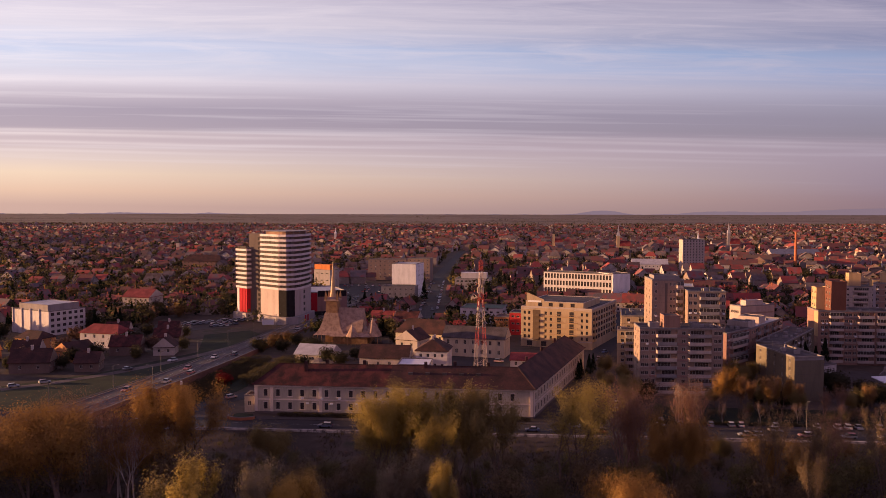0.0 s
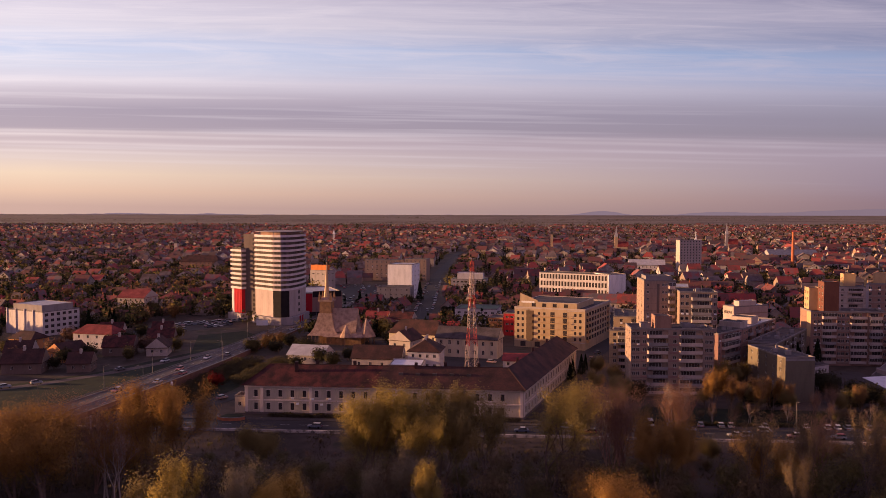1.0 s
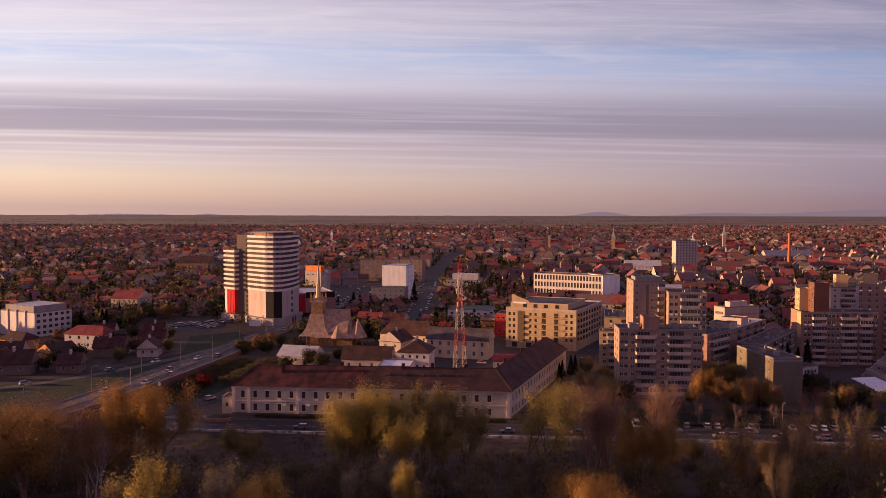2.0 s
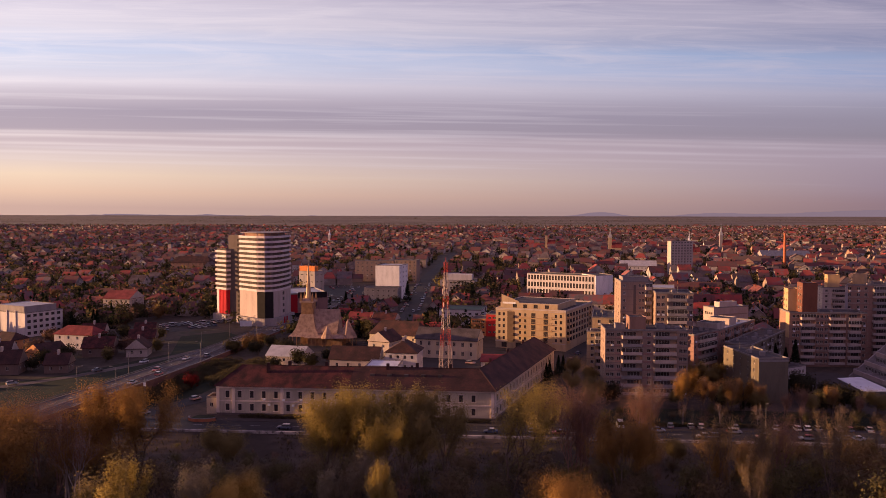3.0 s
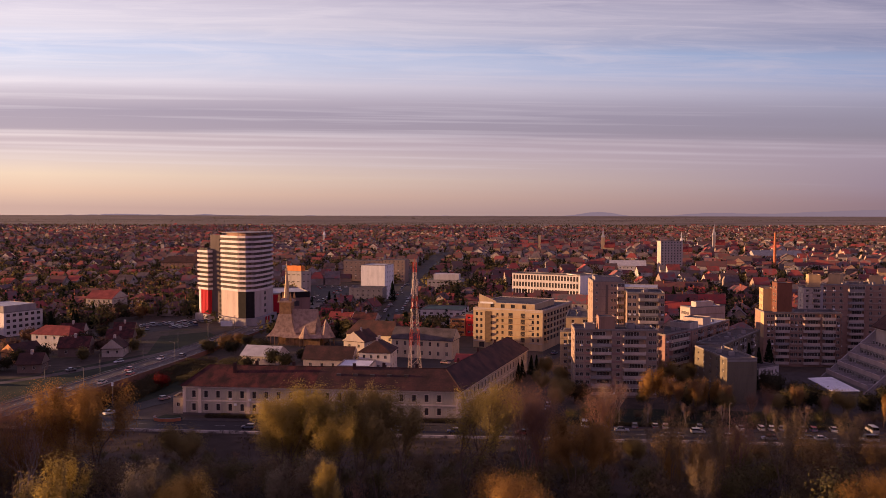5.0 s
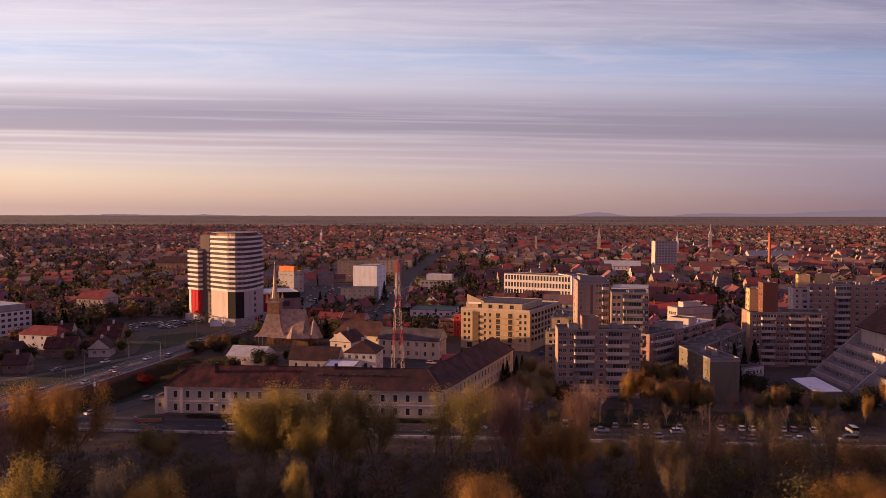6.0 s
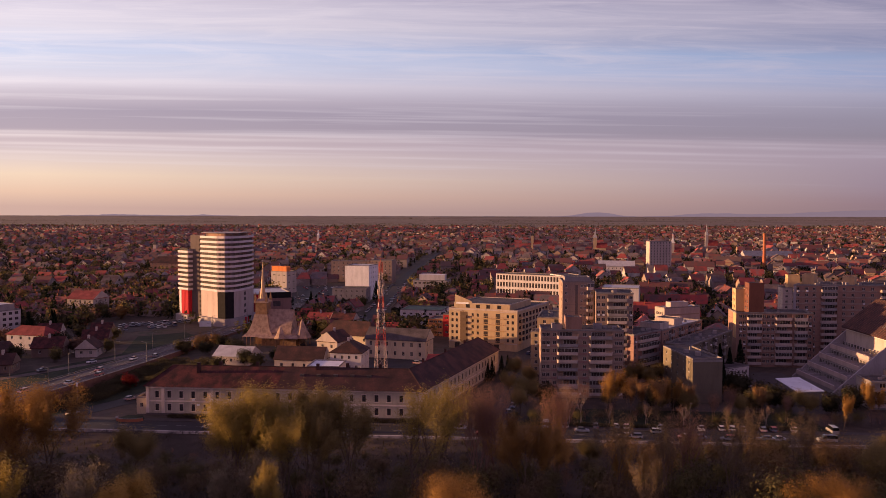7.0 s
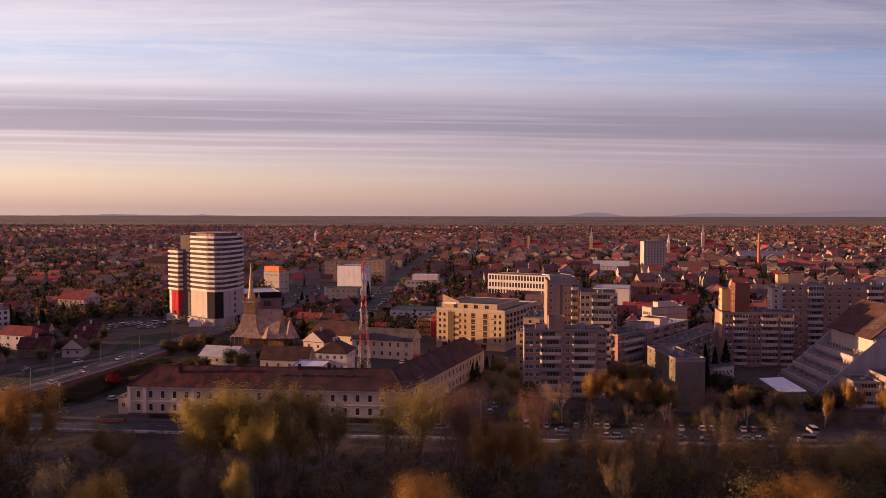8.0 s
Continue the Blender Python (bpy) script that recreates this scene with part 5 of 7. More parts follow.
plain_building("office_building", "white block of flats far off in town", (250.0, 853.0), (274.0, 857.0), 9.0, 34.8, "cream", 7, 12, roofmat="felt", nside=0, win=(1.5, 1.6))
th, po = plain_building("shop", "grey store with an orange roof sign in the sun", (-104.0, 660.0), (-90.0, 652.0), 12.0, 17.0, "stone", 3, 3, roofmat="felt", nside=2, win=(2.4, 0.9))
roof_box(th, po, 0.02, 0.98, 0.02, 0.4, 17.0, 4.2, "sign_orange")
th, po = plain_building("office_building", "modern white block with dark window bands", (-202.5, 418.8), (-192.0, 438.0), 30.0, 12.4, "white", 6, 4, roofmat="felt_light", nside=0, win=(2.0, 1.5), frame_mat="frame_dark")
roof_box(th, po, 0.1, 0.95, 0.12, 0.9, 12.4, 3.0, "grey", "felt_light")
for v in (0.03, 0.28, 0.52, 0.76):
    g = Geo()
    g.box(-0.3, 0.3, -0.5, 0, 0, 13.4)
    part("fin", g, M["white"], th, "", spot(po[3], po[0], v * 30.0, 0))
plain_building("house", "three-storey house with a bright red roof", (-201.0, 512.0), (-183.0, 508.0), 16.0, 10.5, "cream", 5, 3, "gable", 15.0, 0, "tile_red", nside=3, cat="house")
# wall colour holds the orange that the low sun gives this house
plain_building("house", "house coloured orange as its sunlit wall, brown roof", (-196.0, 373.0), (-183.0, 368.0), 10.0, 6.5, "orange", 2, 2, "hip", 9.5, 3.0, "tile_dark", nside=2, cat="house")
plain_building("house", "white house with a bright red roof", (-172.0, 386.0), (-152.0, 381.0), 11.0, 7.0, "white", 4, 2, "hip", 10.6, 4.0, "tile_red", nside=2, cat="house")
# orange here stands for evening sun on the gable end
plain_building("house", "low house by the lane coloured as its sunlit gable", (-168.0, 352.0), (-158.0, 346.0), 12.0, 4.2, "orange", 2, 1, "gable", 8.0, 0, "tile_dark", nside=2, cat="house")

WEST_ROWS = [(-164.0, 322.0, 15, 10, 4.4, 9.4, "tile_dark", "house_dark"), (-143.0, 326.0, 9, 9, 3.6, 7.6, "tile_dark", "house_dark"), (-142.0, 363.0, 13, 10, 4.2, 8.6, "tile_old", "house_dark"), (-124.5, 363.0, 9, 11, 3.8, 8.0, "tile_dark", "cream"),
             (-181.0, 352.0, 11, 9, 3.8, 8.2, "tile_dark", "cream"), (-133.0, 392.0, 12, 9, 3.8, 7.8, "tile_old", "house_dark"), 
             (-141.0, 418.0, 10, 9, 3.6, 7.6, "tile_old", "house_dark"), (-165.0, 412.0, 11, 9, 3.8, 8.0, "tile_old", "cream"), (-197.0, 345.0, 11, 10, 3.8, 8.4, "tile_old", "orange")]
for x, y, w, d, e, r, tile, wallmat in WEST_ROWS:
    turn = Vector((math.cos(radians(8)), math.sin(radians(8)))) * w / 2
    plain_building("house", "low old house with a brown tiled roof by the lane", (x - turn.x, y - turn.y), (x + turn.x, y + turn.y), d, e, wallmat, 2, 1, "gable", r, 0, tile, nside=2, chimneys=1, cat="house")

th, po = plain_building("shop", "long pale market hall with a white plant room", (10.0, 674.0), (38.0, 669.0), 18.0, 8.8, "stone", 8, 2, roofmat="green_roof", nside=3, win=(2.0, 1.4))
roof_box(th, po, 0.15, 0.9, 0.3, 0.8, 8.8, 4.4, "white", "sheet_white")
plain_building("office_building", "large white gabled building in the old town", (198.0, 857.0), (234.0, 850.0), 16.0, 9.0, "white", 9, 2, "gable", 14.5, 0, "felt_light", nside=0)
plain_building("hall", "long hall with a blue-grey sheet roof", (427.0, 1062.0), (488.0, 1056.0), 26.0, 9.0, "stone", 12, 2, "gable", 15.5, 0, "blue_roof", nside=0)
plain_building("school", "long building with a dark red hipped roof", (-282.0, 884.0), (-238.0, 878.0), 16.0, 10.0, "panel_brown", 10, 3, "hip", 16.5, 6.0, "tile_dark", nside=0)
th, po = flats("apartment_block", "pale flats with ochre stair heads catching the last sun", (227.0, 462.0), (262.0, 456.0), 12.0, 22.4, 7, (0.06, 0.44, 0.94), "cream", ((0.25, 8.0), (0.69, 9.0)), (0.5,))
roof_box(th, po, 0.09, 0.27, 0.2, 0.7, 22.4, 7.2, "ochre", "felt", {3: grid((2.0, 4.4), 1.0, (24.6, 27.2), 1.2)})
roof_box(th, po, 0.45, 0.95, 0.2, 0.7, 22.4, 3.6, "ochre", "felt")

flats("apartment_block", "low grey annexe with broad balconies beside the terraced hall", (176.0, 268.0), (185.0, 267.2), 12.0, 9.0, 3, (), "grey", ((0.5, 8.0),), ())
plain_building("office_building", "pink rendered three-storey annexe beside the terraced hall", (185.6, 263.0), (206.0, 261.5), 18.0, 11.0, "panel", 5, 3, roofmat="felt", nside=3)


def canopy():
    th = thing("yard_canopy", "flat white sheet canopy on steel posts", "canopy", (158, 285, 0))
    po = local([(153.3, 271.5), (163.0, 272.5), (164.5, 296.0), (155.0, 294.0)], (158, 285))
    g = Geo()
    g.prism(po, 5.0, 5.25)
    part("roof", g, M["sheet_white"], th)
    for x, y in inset(po, 0.6):
        g = Geo()
        g.tube((x, y, 0), (x, y, 5.0), 0.1, 0.1, 6)
        part("post", g, M["metal"], th)


canopy()


# ---- terraced concrete hall with sloping side walls ----
def terraced_hall():
    x0, y0, y1 = 173.0, 289.0, 322.0
    th = thing("terraced_hall", "grey concrete hall of stepped terraces between sloping walls", "building", (x0, y0, 0))
    D = y1 - y0

    def side_wall(y):
        g = Geo()
        prof = [(0, 0), (48, 0), (48, 21.6), (22.8, 20.6), (0, 0.5)]
        for k in (y, y + 0.6):
            g.face([(x, k, z) for x, z in (prof if k == y else prof[::-1])])
        for i in range(5):
            (a, b), (c, d) = prof[i], prof[(i + 1) % 5]
            g.face([(a, y + 0.6, b), (c, y + 0.6, d), (c, y, d), (a, y, b)][::-1])
        part("side_wall", g, M["stone"], th)
    side_wall(0.0), side_wall(D - 0.6)
    for i in range(4):
        xa, z = 1.6 + 4.4 * i, 2.2 + 3.4 * i
        g = Geo()
        g.box(xa, 45, 0.6, D - 0.6, max(0, z - 3.4), z)
        part("terrace", g, M["grey"], th)
        # parapet in lengths, with pale planters set on it
        n = 6
        for k in range(n):
            ya, yb = 0.7 + (D - 1.4) * k / n + 0.06, 0.7 + (D - 1.4) * (k + 1) / n - 0.06
            g = Geo()
            g.box(xa - 0.3, xa, ya, yb, z - 0.5, z + 1.0)
            g.box(xa - 0.42, xa + 0.1, ya + 0.2, yb - 0.2, z + 1.0, z + 1.18)
            part("parapet", g, M["hall_pink"], th)
        for k in range(7):
            g = Geo()
            y = 0.8 + (D - 1.9) * k / 6
            g.box(xa - 0.1, xa + 4.3, y, y + 0.3, z, z + 1.5)
            part("terrace_divider", g, M["stone"], th)
        for y in np.arange(2.0, D - 2.0, 2.2):
            part("window", window_mesh(1.5, 1.5, "frame", 1), None, th, "", pose(xa + 4.3, float(y), z + 1.6, 0, 0, -90))
    g = Geo()
    g.box(20.8, 45, 0.6, D - 0.6, 12.4, 20.4)
    part("upper_wall", g, M["cream"], th, "pale upper wall catching the sun")
    for z in (13.4, 19.2):
        g = Geo()
        g.box(20.6, 20.8, 0.6, D - 0.6, z, z + 0.35)
        part("wall_band", g, M["white"], th)
    g = Geo()
    a = [(19.4, -0.4, 20.3), (19.4, D + 0.4, 20.3), (33.0, D + 0.4, 31.2), (33.0, -0.4, 31.2)]
    g.face(a)
    g.face([(x, y, z - 0.5) for x, y, z in a][::-1])
    for i in range(4):
        p, q = a[i], a[(i + 1) % 4]
        g.face([p, (p[0], p[1], p[2] - 0.5), (q[0], q[1], q[2] - 0.5), q])
    roof = part("roof", g, M["tile_dark"], th, "brown sheet roof")
    for y in np.arange(0.0, D, 1.6):
        g = Geo()
        g.tube((19.6, float(y), 20.5), (32.8, float(y), 31.1), 0.07, 0.07, 4)
        part("roof_seam", g, M["brick_old"], roof)
    for i in range(8):
        g = Geo()
        g.tube((22.5, 3 + i * 0.9, 22.95), (29.5, 3 + i * 0.9, 28.6), 0.09, 0.09, 4)
        part("snow_guard", g, M["kerb"], roof)


terraced_hall()
plain_building("annex", "cream annex with outdoor concrete stairs", (198.0, 272.0), (214.0, 271.0), 12.0, 7.5, "cream", 3, 2, roofmat="felt", nside=2)
plain_building("annex", "low concrete entrance of the terraced hall", (182.0, 279.0), (197.0, 278.5), 9.0, 5.0, "grey", 4, 1, roofmat="felt", nside=1)
plain_building("annex", "low white shop behind the canopy", (146.0, 316.0), (156.0, 322.0), 9.0, 4.4, "white", 5, 1, roofmat="felt", nside=1)


# ---- trees ----
def quads_mesh(name, pts, mat):
    """A mesh of loose quads from an array (n, 4, 3)."""
    n = len(pts)
    me = bpy.data.meshes.new(name)
    me.vertices.add(n * 4)
    me.vertices.foreach_set("co", pts.astype(np.float32).ravel())
    me.loops.add(n * 4)
    me.loops.foreach_set("vertex_index", np.arange(n * 4, dtype=np.int32))
    me.polygons.add(n)
    me.polygons.foreach_set("loop_start", np.arange(0, n * 4, 4, dtype=np.int32))
    me.update(calc_edges=True)
    me.materials.append(mat)
    return me


def tris_mesh(name, pts, mat, soft=None):
    """A mesh of loose triangles from an array (n, 3, 3); soft: the way each one's shading faces."""
    n = len(pts)
    me = bpy.data.meshes.new(name)
    me.vertices.add(n * 3)
    me.vertices.foreach_set("co", pts.astype(np.float32).ravel())
    me.loops.add(n * 3)
    me.loops.foreach_set("vertex_index", np.arange(n * 3, dtype=np.int32))
    me.polygons.add(n)
    me.polygons.foreach_set("loop_start", np.arange(0, n * 3, 3, dtype=np.int32))
    me.update(calc_edges=True)
    me.materials.append(mat)
    if soft is not None:
        me.normals_split_custom_set_from_vertices(np.repeat(soft, 3, 0).astype(np.float32))
    return me


def leaf_quads(rng, centres, size, upright=1.1):
    """Small leaf sprays of uneven size, turned at random."""
    n = len(centres)
    a = rng.normal(size=(n, 3)) + (0, 0, upright)
    a /= np.linalg.norm(a, axis=1)[:, None]
    b = rng.normal(size=(n, 3))
    b -= a * (a * b).sum(1)[:, None]
    b /= np.linalg.norm(b, axis=1)[:, None]
    s = size * rng.uniform(0.55, 1.35, (n, 1))
    u, v = a * s, b * s * rng.uniform(0.35, 0.7, (n, 1))
    return np.stack([centres - u, centres - v * 0.9, centres + u, centres + v], 1)


def leaf_sprays(rng, centres, outward, size, slim=1.0):
    """Leaf sprays standing mostly upright and facing out of the crown."""
    n = len(centres)
    f = outward + rng.normal(size=(n, 3)) * 0.6
    f /= np.linalg.norm(f, axis=1)[:, None]
    a = rng.normal(size=(n, 3)) * 0.8 + (0, 0, 1.0)
    a -= f * (a * f).sum(1)[:, None]
    a /= np.linalg.norm(a, axis=1)[:, None] + 1e-6
    b = np.cross(a, f)
    s = size * rng.uniform(0.6, 1.4, (n, 1))
    w = s * rng.uniform(0.24, 0.42, (n, 1)) * slim
    soft = outward * 1.0 + f * 0.25
    soft /= np.linalg.norm(soft, axis=1)[:, None] + 1e-6
    return np.stack([centres - a * s * 0.8 - b * w, centres - a * s * 0.8 + b * w, centres + a * s * 1.2], 1), soft


def grow(rng, g, tips, p, d, length_, r, depth, most, spread_, lift, fork, twigs=False):
    """One limb in three pieces, then its forks; leaf places gather along the thinner limbs."""
    for k in range(3):
        d = (d + Vector(rng.normal(size=3) * 0.10) + Vector((0, 0, lift))).normalized()
        q = p + d * (length_ / 3)
        r2 = r * 0.86
        if depth < most or twigs:
            g.tube(p, q, r, r2, 5 if depth < 2 else 3, 0, depth == 0)
        if depth >= 2:
            tips.append((p, q, depth))
        elif depth == 1 and k == 2:
            tips.append((p, q, depth))
        p, r = q, r2
        if depth < most and (k > 0 or depth > 0):
            for _ in range(fork if k == 2 else max(1, fork - 2)):
                ax = Vector(rng.normal(size=3))
                ax = (ax - d * ax.dot(d)).normalized()
                nd = (d + ax * spread_ * rng.uniform(0.55, 1.25)).normalized()
                grow(rng, g, tips, p, nd, length_ * rng.uniform(0.55, 0.78), r * 0.58, depth + 1, most, spread_, lift, fork, twigs)


def tree_parts(seed, kind, h, leaves, size, spread_=0.5, lift=0.10, fork=3, most=3, bark="bark", cloud=0.55, stems=1, first=0.34, width=None, leaf_low=0.0, slim=1.0):
    """Meshes of trunk with limbs, and of the crown, brought to height h and, when given, to a width."""
    rng = np.random.default_rng(seed)
    if h > 12:
        leaves, size, slim = int(leaves * 1.3), size * 0.72, slim * 1.3
    g, tips = Geo(), []
    for s in range(stems):
        d = Vector((rng.normal() * 0.16 * (stems > 1), rng.normal() * 0.16 * (stems > 1), 1)).normalized()
        grow(rng, g, tips, Vector((rng.normal() * 0.25 * (stems > 1), rng.normal() * 0.25 * (stems > 1), -0.3)), d, h * first, (h * 0.013 + 0.05) / stems ** 0.75, 0, most, spread_, lift, fork, leaves < 5000 and h > 16)
    P = np.array([tuple(t[0]) for t in tips])
    Q = np.array([tuple(t[1]) for t in tips])
    W = np.array([[0, 0.25, 1.0, 2.0, 2.4][min(4, t[2])] for t in tips])
    if leaf_low:
        W = W * (P[:, 2] > leaf_low * P[:, 2].max())
    i = rng.choice(len(tips), leaves, p=W / W.sum())
    c = P[i] + (Q[i] - P[i]) * rng.random((leaves, 1)) + rng.normal(size=(leaves, 3)) * (cloud * 0.8, cloud * 0.8, cloud * 1.25)
    # sprays face away from their own limb, from the trunk and a little upwards
    twig = c - (P[i] + Q[i]) / 2
    twig /= np.linalg.norm(twig, axis=1)[:, None] + 1e-6
    axis = c - np.array([c[:, 0].mean(), c[:, 1].mean(), np.percentile(c[:, 2], 45)])
    axis /= np.linalg.norm(axis, axis=1)[:, None] + 1e-6
    out = axis * 0.9 + twig * 0.8 + (0, 0, 0.35)
    V = np.array(g.v)
    top = np.percentile(c[:, 2], 99.7)
    f = h / top
    wide = np.percentile(np.abs(c[:, :2] - c[:, :2].mean(0)), 96) * f * 2
    fx = f if width is None else f * width / wide
    c, V = c * (fx, fx, f), V * (fx, fx, f)
    c[:, 2] = np.maximum(c[:, 2], 0.25)
    g.v = [tuple(v) for v in V]
    sprays, soft = leaf_sprays(rng, c, out, size, slim)
    return g.mesh("trunk", [M[bark]]), tris_mesh("crown", sprays, M["leaf_" + kind], soft)


def tree(parts, label, at, turn=0.0, scale=1.0, name="tree", cat="tree", group=""):
    th = thing(name, label, cat, at, turn, group)
    th.scale = (scale, scale, scale)
    part("trunk", parts[0], None, th), part("crown", parts[1], None, th)
    return th


def base(x, y):
    return (x, y, ground_z(x, y) - 0.1)


def bankside_trees():
    gold_tall = [tree_parts(11, "gold", 28, 20203, 0.26, 0.42, 0.14, 3, 3, "bark", 0.75, 3, 0.36, 13, 0.30), tree_parts(12, "gold", 27, 18739, 0.26, 0.45, 0.13, 3, 3, "bark", 0.75, 2, 0.36, 12, 0.34)]
    olive_tall = [tree_parts(13, "olive", 28, 20203, 0.26, 0.42, 0.13, 3, 3, "bark", 0.7, 2, 0.36, 11, 0.3), tree_parts(14, "olive", 26, 13029, 0.26, 0.5, 0.10, 3, 3, "bark", 0.7, 2, 0.34, 10, 0.25)]
    gold_open = [tree_parts(15, "gold", 29, 9223, 0.26, 0.5, 0.11, 3, 3, "bark", 0.55, 2, 0.34, 13, 0.2), tree_parts(16, "gold", 20, 8052, 0.25, 0.5, 0.12, 3, 3, "bark_pale", 0.5, 2, 0.34, 6, 0.2)]
    orange = [tree_parts(17, "amber", 24, 25034, 0.26, 0.62, 0.06, 3, 3, "bark", 0.9, 2, 0.32, 20), tree_parts(18, "amber", 26, 17128, 0.26, 0.5, 0.10, 3, 3, "bark", 0.8, 2, 0.34, 13)]
    thin_dark = tree_parts(27, "brush", 26, 3600, 0.25, 0.46, 0.13, 3, 3, "bark", 0.6, 2, 0.34, 9, 0.25)
    lawn_amber = tree_parts(41, "amber", 15.5, 6800, 0.22, 0.42, 0.14, 3, 3, "bark", 0.6, 2, 0.36, 5.4, 0.12)
    lawn_gold = tree_parts(42, "orange", 15.5, 5600, 0.22, 0.40, 0.15, 3, 3, "bark", 0.6, 3, 0.36, 5.0, 0.12)
    rust_bare = tree_parts(19, "rust", 29, 5200, 0.21, 0.36, 0.20, 4, 3, "bark_red", 0.5, 4, 0.32, 12, 0.2)
    pale_bare = tree_parts(20, "rust", 18, 1171, 0.21, 0.5, 0.10, 3, 3, "bark_pale", 0.5, 2, 0.34, 8, 0.4)
    gold_round = tree_parts(21, "yellow", 15, 16104, 0.25, 0.75, 0.03, 3, 3, "bark", 0.8, 1, 0.30, 10)
    grey_tree = tree_parts(22, "grey", 15, 6880, 0.21, 0.5, 0.12, 3, 3, "bark_pale", 0.6, 2, 0.34, 7)
    olive_small = tree_parts(23, "olive", 13, 11126, 0.25, 0.6, 0.08, 3, 3, "bark", 0.7, 1, 0.30, 8)
    brown_bush = tree_parts(24, "brown", 13, 4200, 0.26, 0.6, 0.08, 3, 3, "bark", 0.8, 2, 0.30, 9)
    lab = {"brown": "bushy brown autumn tree on the river bank", "lawn": "amber autumn tree on the lawn before the flats", "brush": "thin dark riverside tree with few brown leaves", "gold": "tall riverside tree with sparse golden autumn leaves", "olive": "tall riverside tree with dull olive-gold leaves", "orange": "broad riverside tree with orange-brown autumn leaves",
           "rust": "nearly bare reddish riverside tree with fine twigs", "pale": "bare pale-barked tree with very few leaves", "round": "rounded golden autumn tree on the river bank", "grey": "thin greyish willow on the river bank", "small": "small olive tree beside the quay wall"}
    put = lambda pr, k, x, y, turn=0.0, s=1.0: tree(pr, lab[k], base(x, y), turn, s, group="riverside trees")
    # broad orange trees at the bridge end
    put(orange[0], "orange", -84.5, 178, 20, 1.08), put(orange[0], "orange", -95, 184, 140, 1.0), put(orange[1], "orange", -67.5, 196, 50, 1.05), put(orange[1], "orange", -62.5, 200, 170, 1.02)
    put(pale_bare, "pale", -71.0, 184, 0, 1.12), put(orange[0], "orange", -74, 189, 260, 0.72), put(orange[0], "orange", -112, 190, 75, 0.9)
    put(rust_bare, "rust", -80.5, 194, 30, 0.86), put(rust_bare, "rust", -87.5, 200, 150, 0.84), put(pale_bare, "pale", -76.0, 190, 60, 1.2), put(rust_bare, "rust", -97.0, 205, 250, 0.8), put(orange[1], "orange", -88.5, 186, 300, 0.86), put(rust_bare, "rust", -73.5, 203, 80, 0.72)
    put(gold_open[1], "gold", -43.6, 140, 10, 1.3), put(olive_small, "small", -48.5, 146, 0, 1.55)
    put(gold_round, "round", -31.5, 166, 0, 0.98), put(olive_small, "small", -45.0, 209, 40, 1.06), put(grey_tree, "grey", -37.0, 161, 0, 1.28)
    # golden clump before the barracks
    put(gold_tall[0], "gold", -12.5, 187, 0, 1.0), put(gold_tall[1], "gold", -7.0, 190, 100, 1.03), put(gold_tall[0], "gold", -2.5, 188, 220, 1.0), put(gold_tall[1], "gold", -16.0, 190, 310, 0.86)
    put(olive_tall[0], "olive", 2.5, 189, 0, 0.98), put(olive_tall[0], "olive", 7.5, 190, 130, 1.0), put(olive_tall[1], "olive", 12.5, 191, 60, 1.02)
    # mixed row before the flats
    put(gold_open[0], "gold", 28.5, 190, 0, 1.0), put(gold_open[0], "gold", 33.5, 193, 110, 0.96), put(rust_bare, "rust", 42.0, 192, 0, 1.02), put(rust_bare, "rust", 47.0, 194, 120, 0.97)
    put(orange[1], "orange", 53.0, 188, 20, 0.82), put(orange[1], "orange", 57.5, 192, 190, 0.76), put(rust_bare, "rust", 64.5, 212, 40, 0.86), put(pale_bare, "pale", 77.5, 250, 30, 0.8), put(pale_bare, "pale", 73.5, 251, 130, 0.75)
    put(thin_dark, "brush", 72.0, 180, 0, 0.95), put(thin_dark, "brush", 86.0, 182, 130, 0.9)
    for pr, k, x, y, sc in ((lawn_amber, "lawn", 88.0, 253, 1.12), (lawn_gold, "lawn", 93.5, 255, 0.92), (lawn_gold, "lawn", 102.0, 254, 0.9), (lawn_amber, "lawn", 107.5, 256, 0.86), (lawn_gold, "lawn", 98.5, 259, 0.75), (rust_bare, "rust", 124.0, 254, 0.40), (rust_bare, "rust", 119.0, 252, 0.36),
                            (lawn_gold, "lawn", 113.0, 258, 0.7), (lawn_gold, "lawn", 135.0, 256, 0.7), (rust_bare, "rust", 141.5, 252, 0.34), (lawn_amber, "lawn", 155.0, 243, 0.72), (lawn_amber, "lawn", 165.0, 246, 0.95), (lawn_amber, "lawn", 168.5, 249, 0.8), (lawn_amber, "lawn", 173.5, 244, 0.95), (olive_small, "small", 149.0, 256, 0.75)):
        put(pr, k, x, y, x * 17 % 360, sc)
    put(orange[0], "orange", 39.0, 155, 0, 0.74), put(thin_dark, "brush", 78.0, 168, 80, 0.7), put(gold_open[1], "gold", 0.5, 160, 60, 0.95), put(grey_tree, "grey", -11.0, 168, 90, 1.1), put(grey_tree, "grey", -3.0, 172, 190, 1.15)
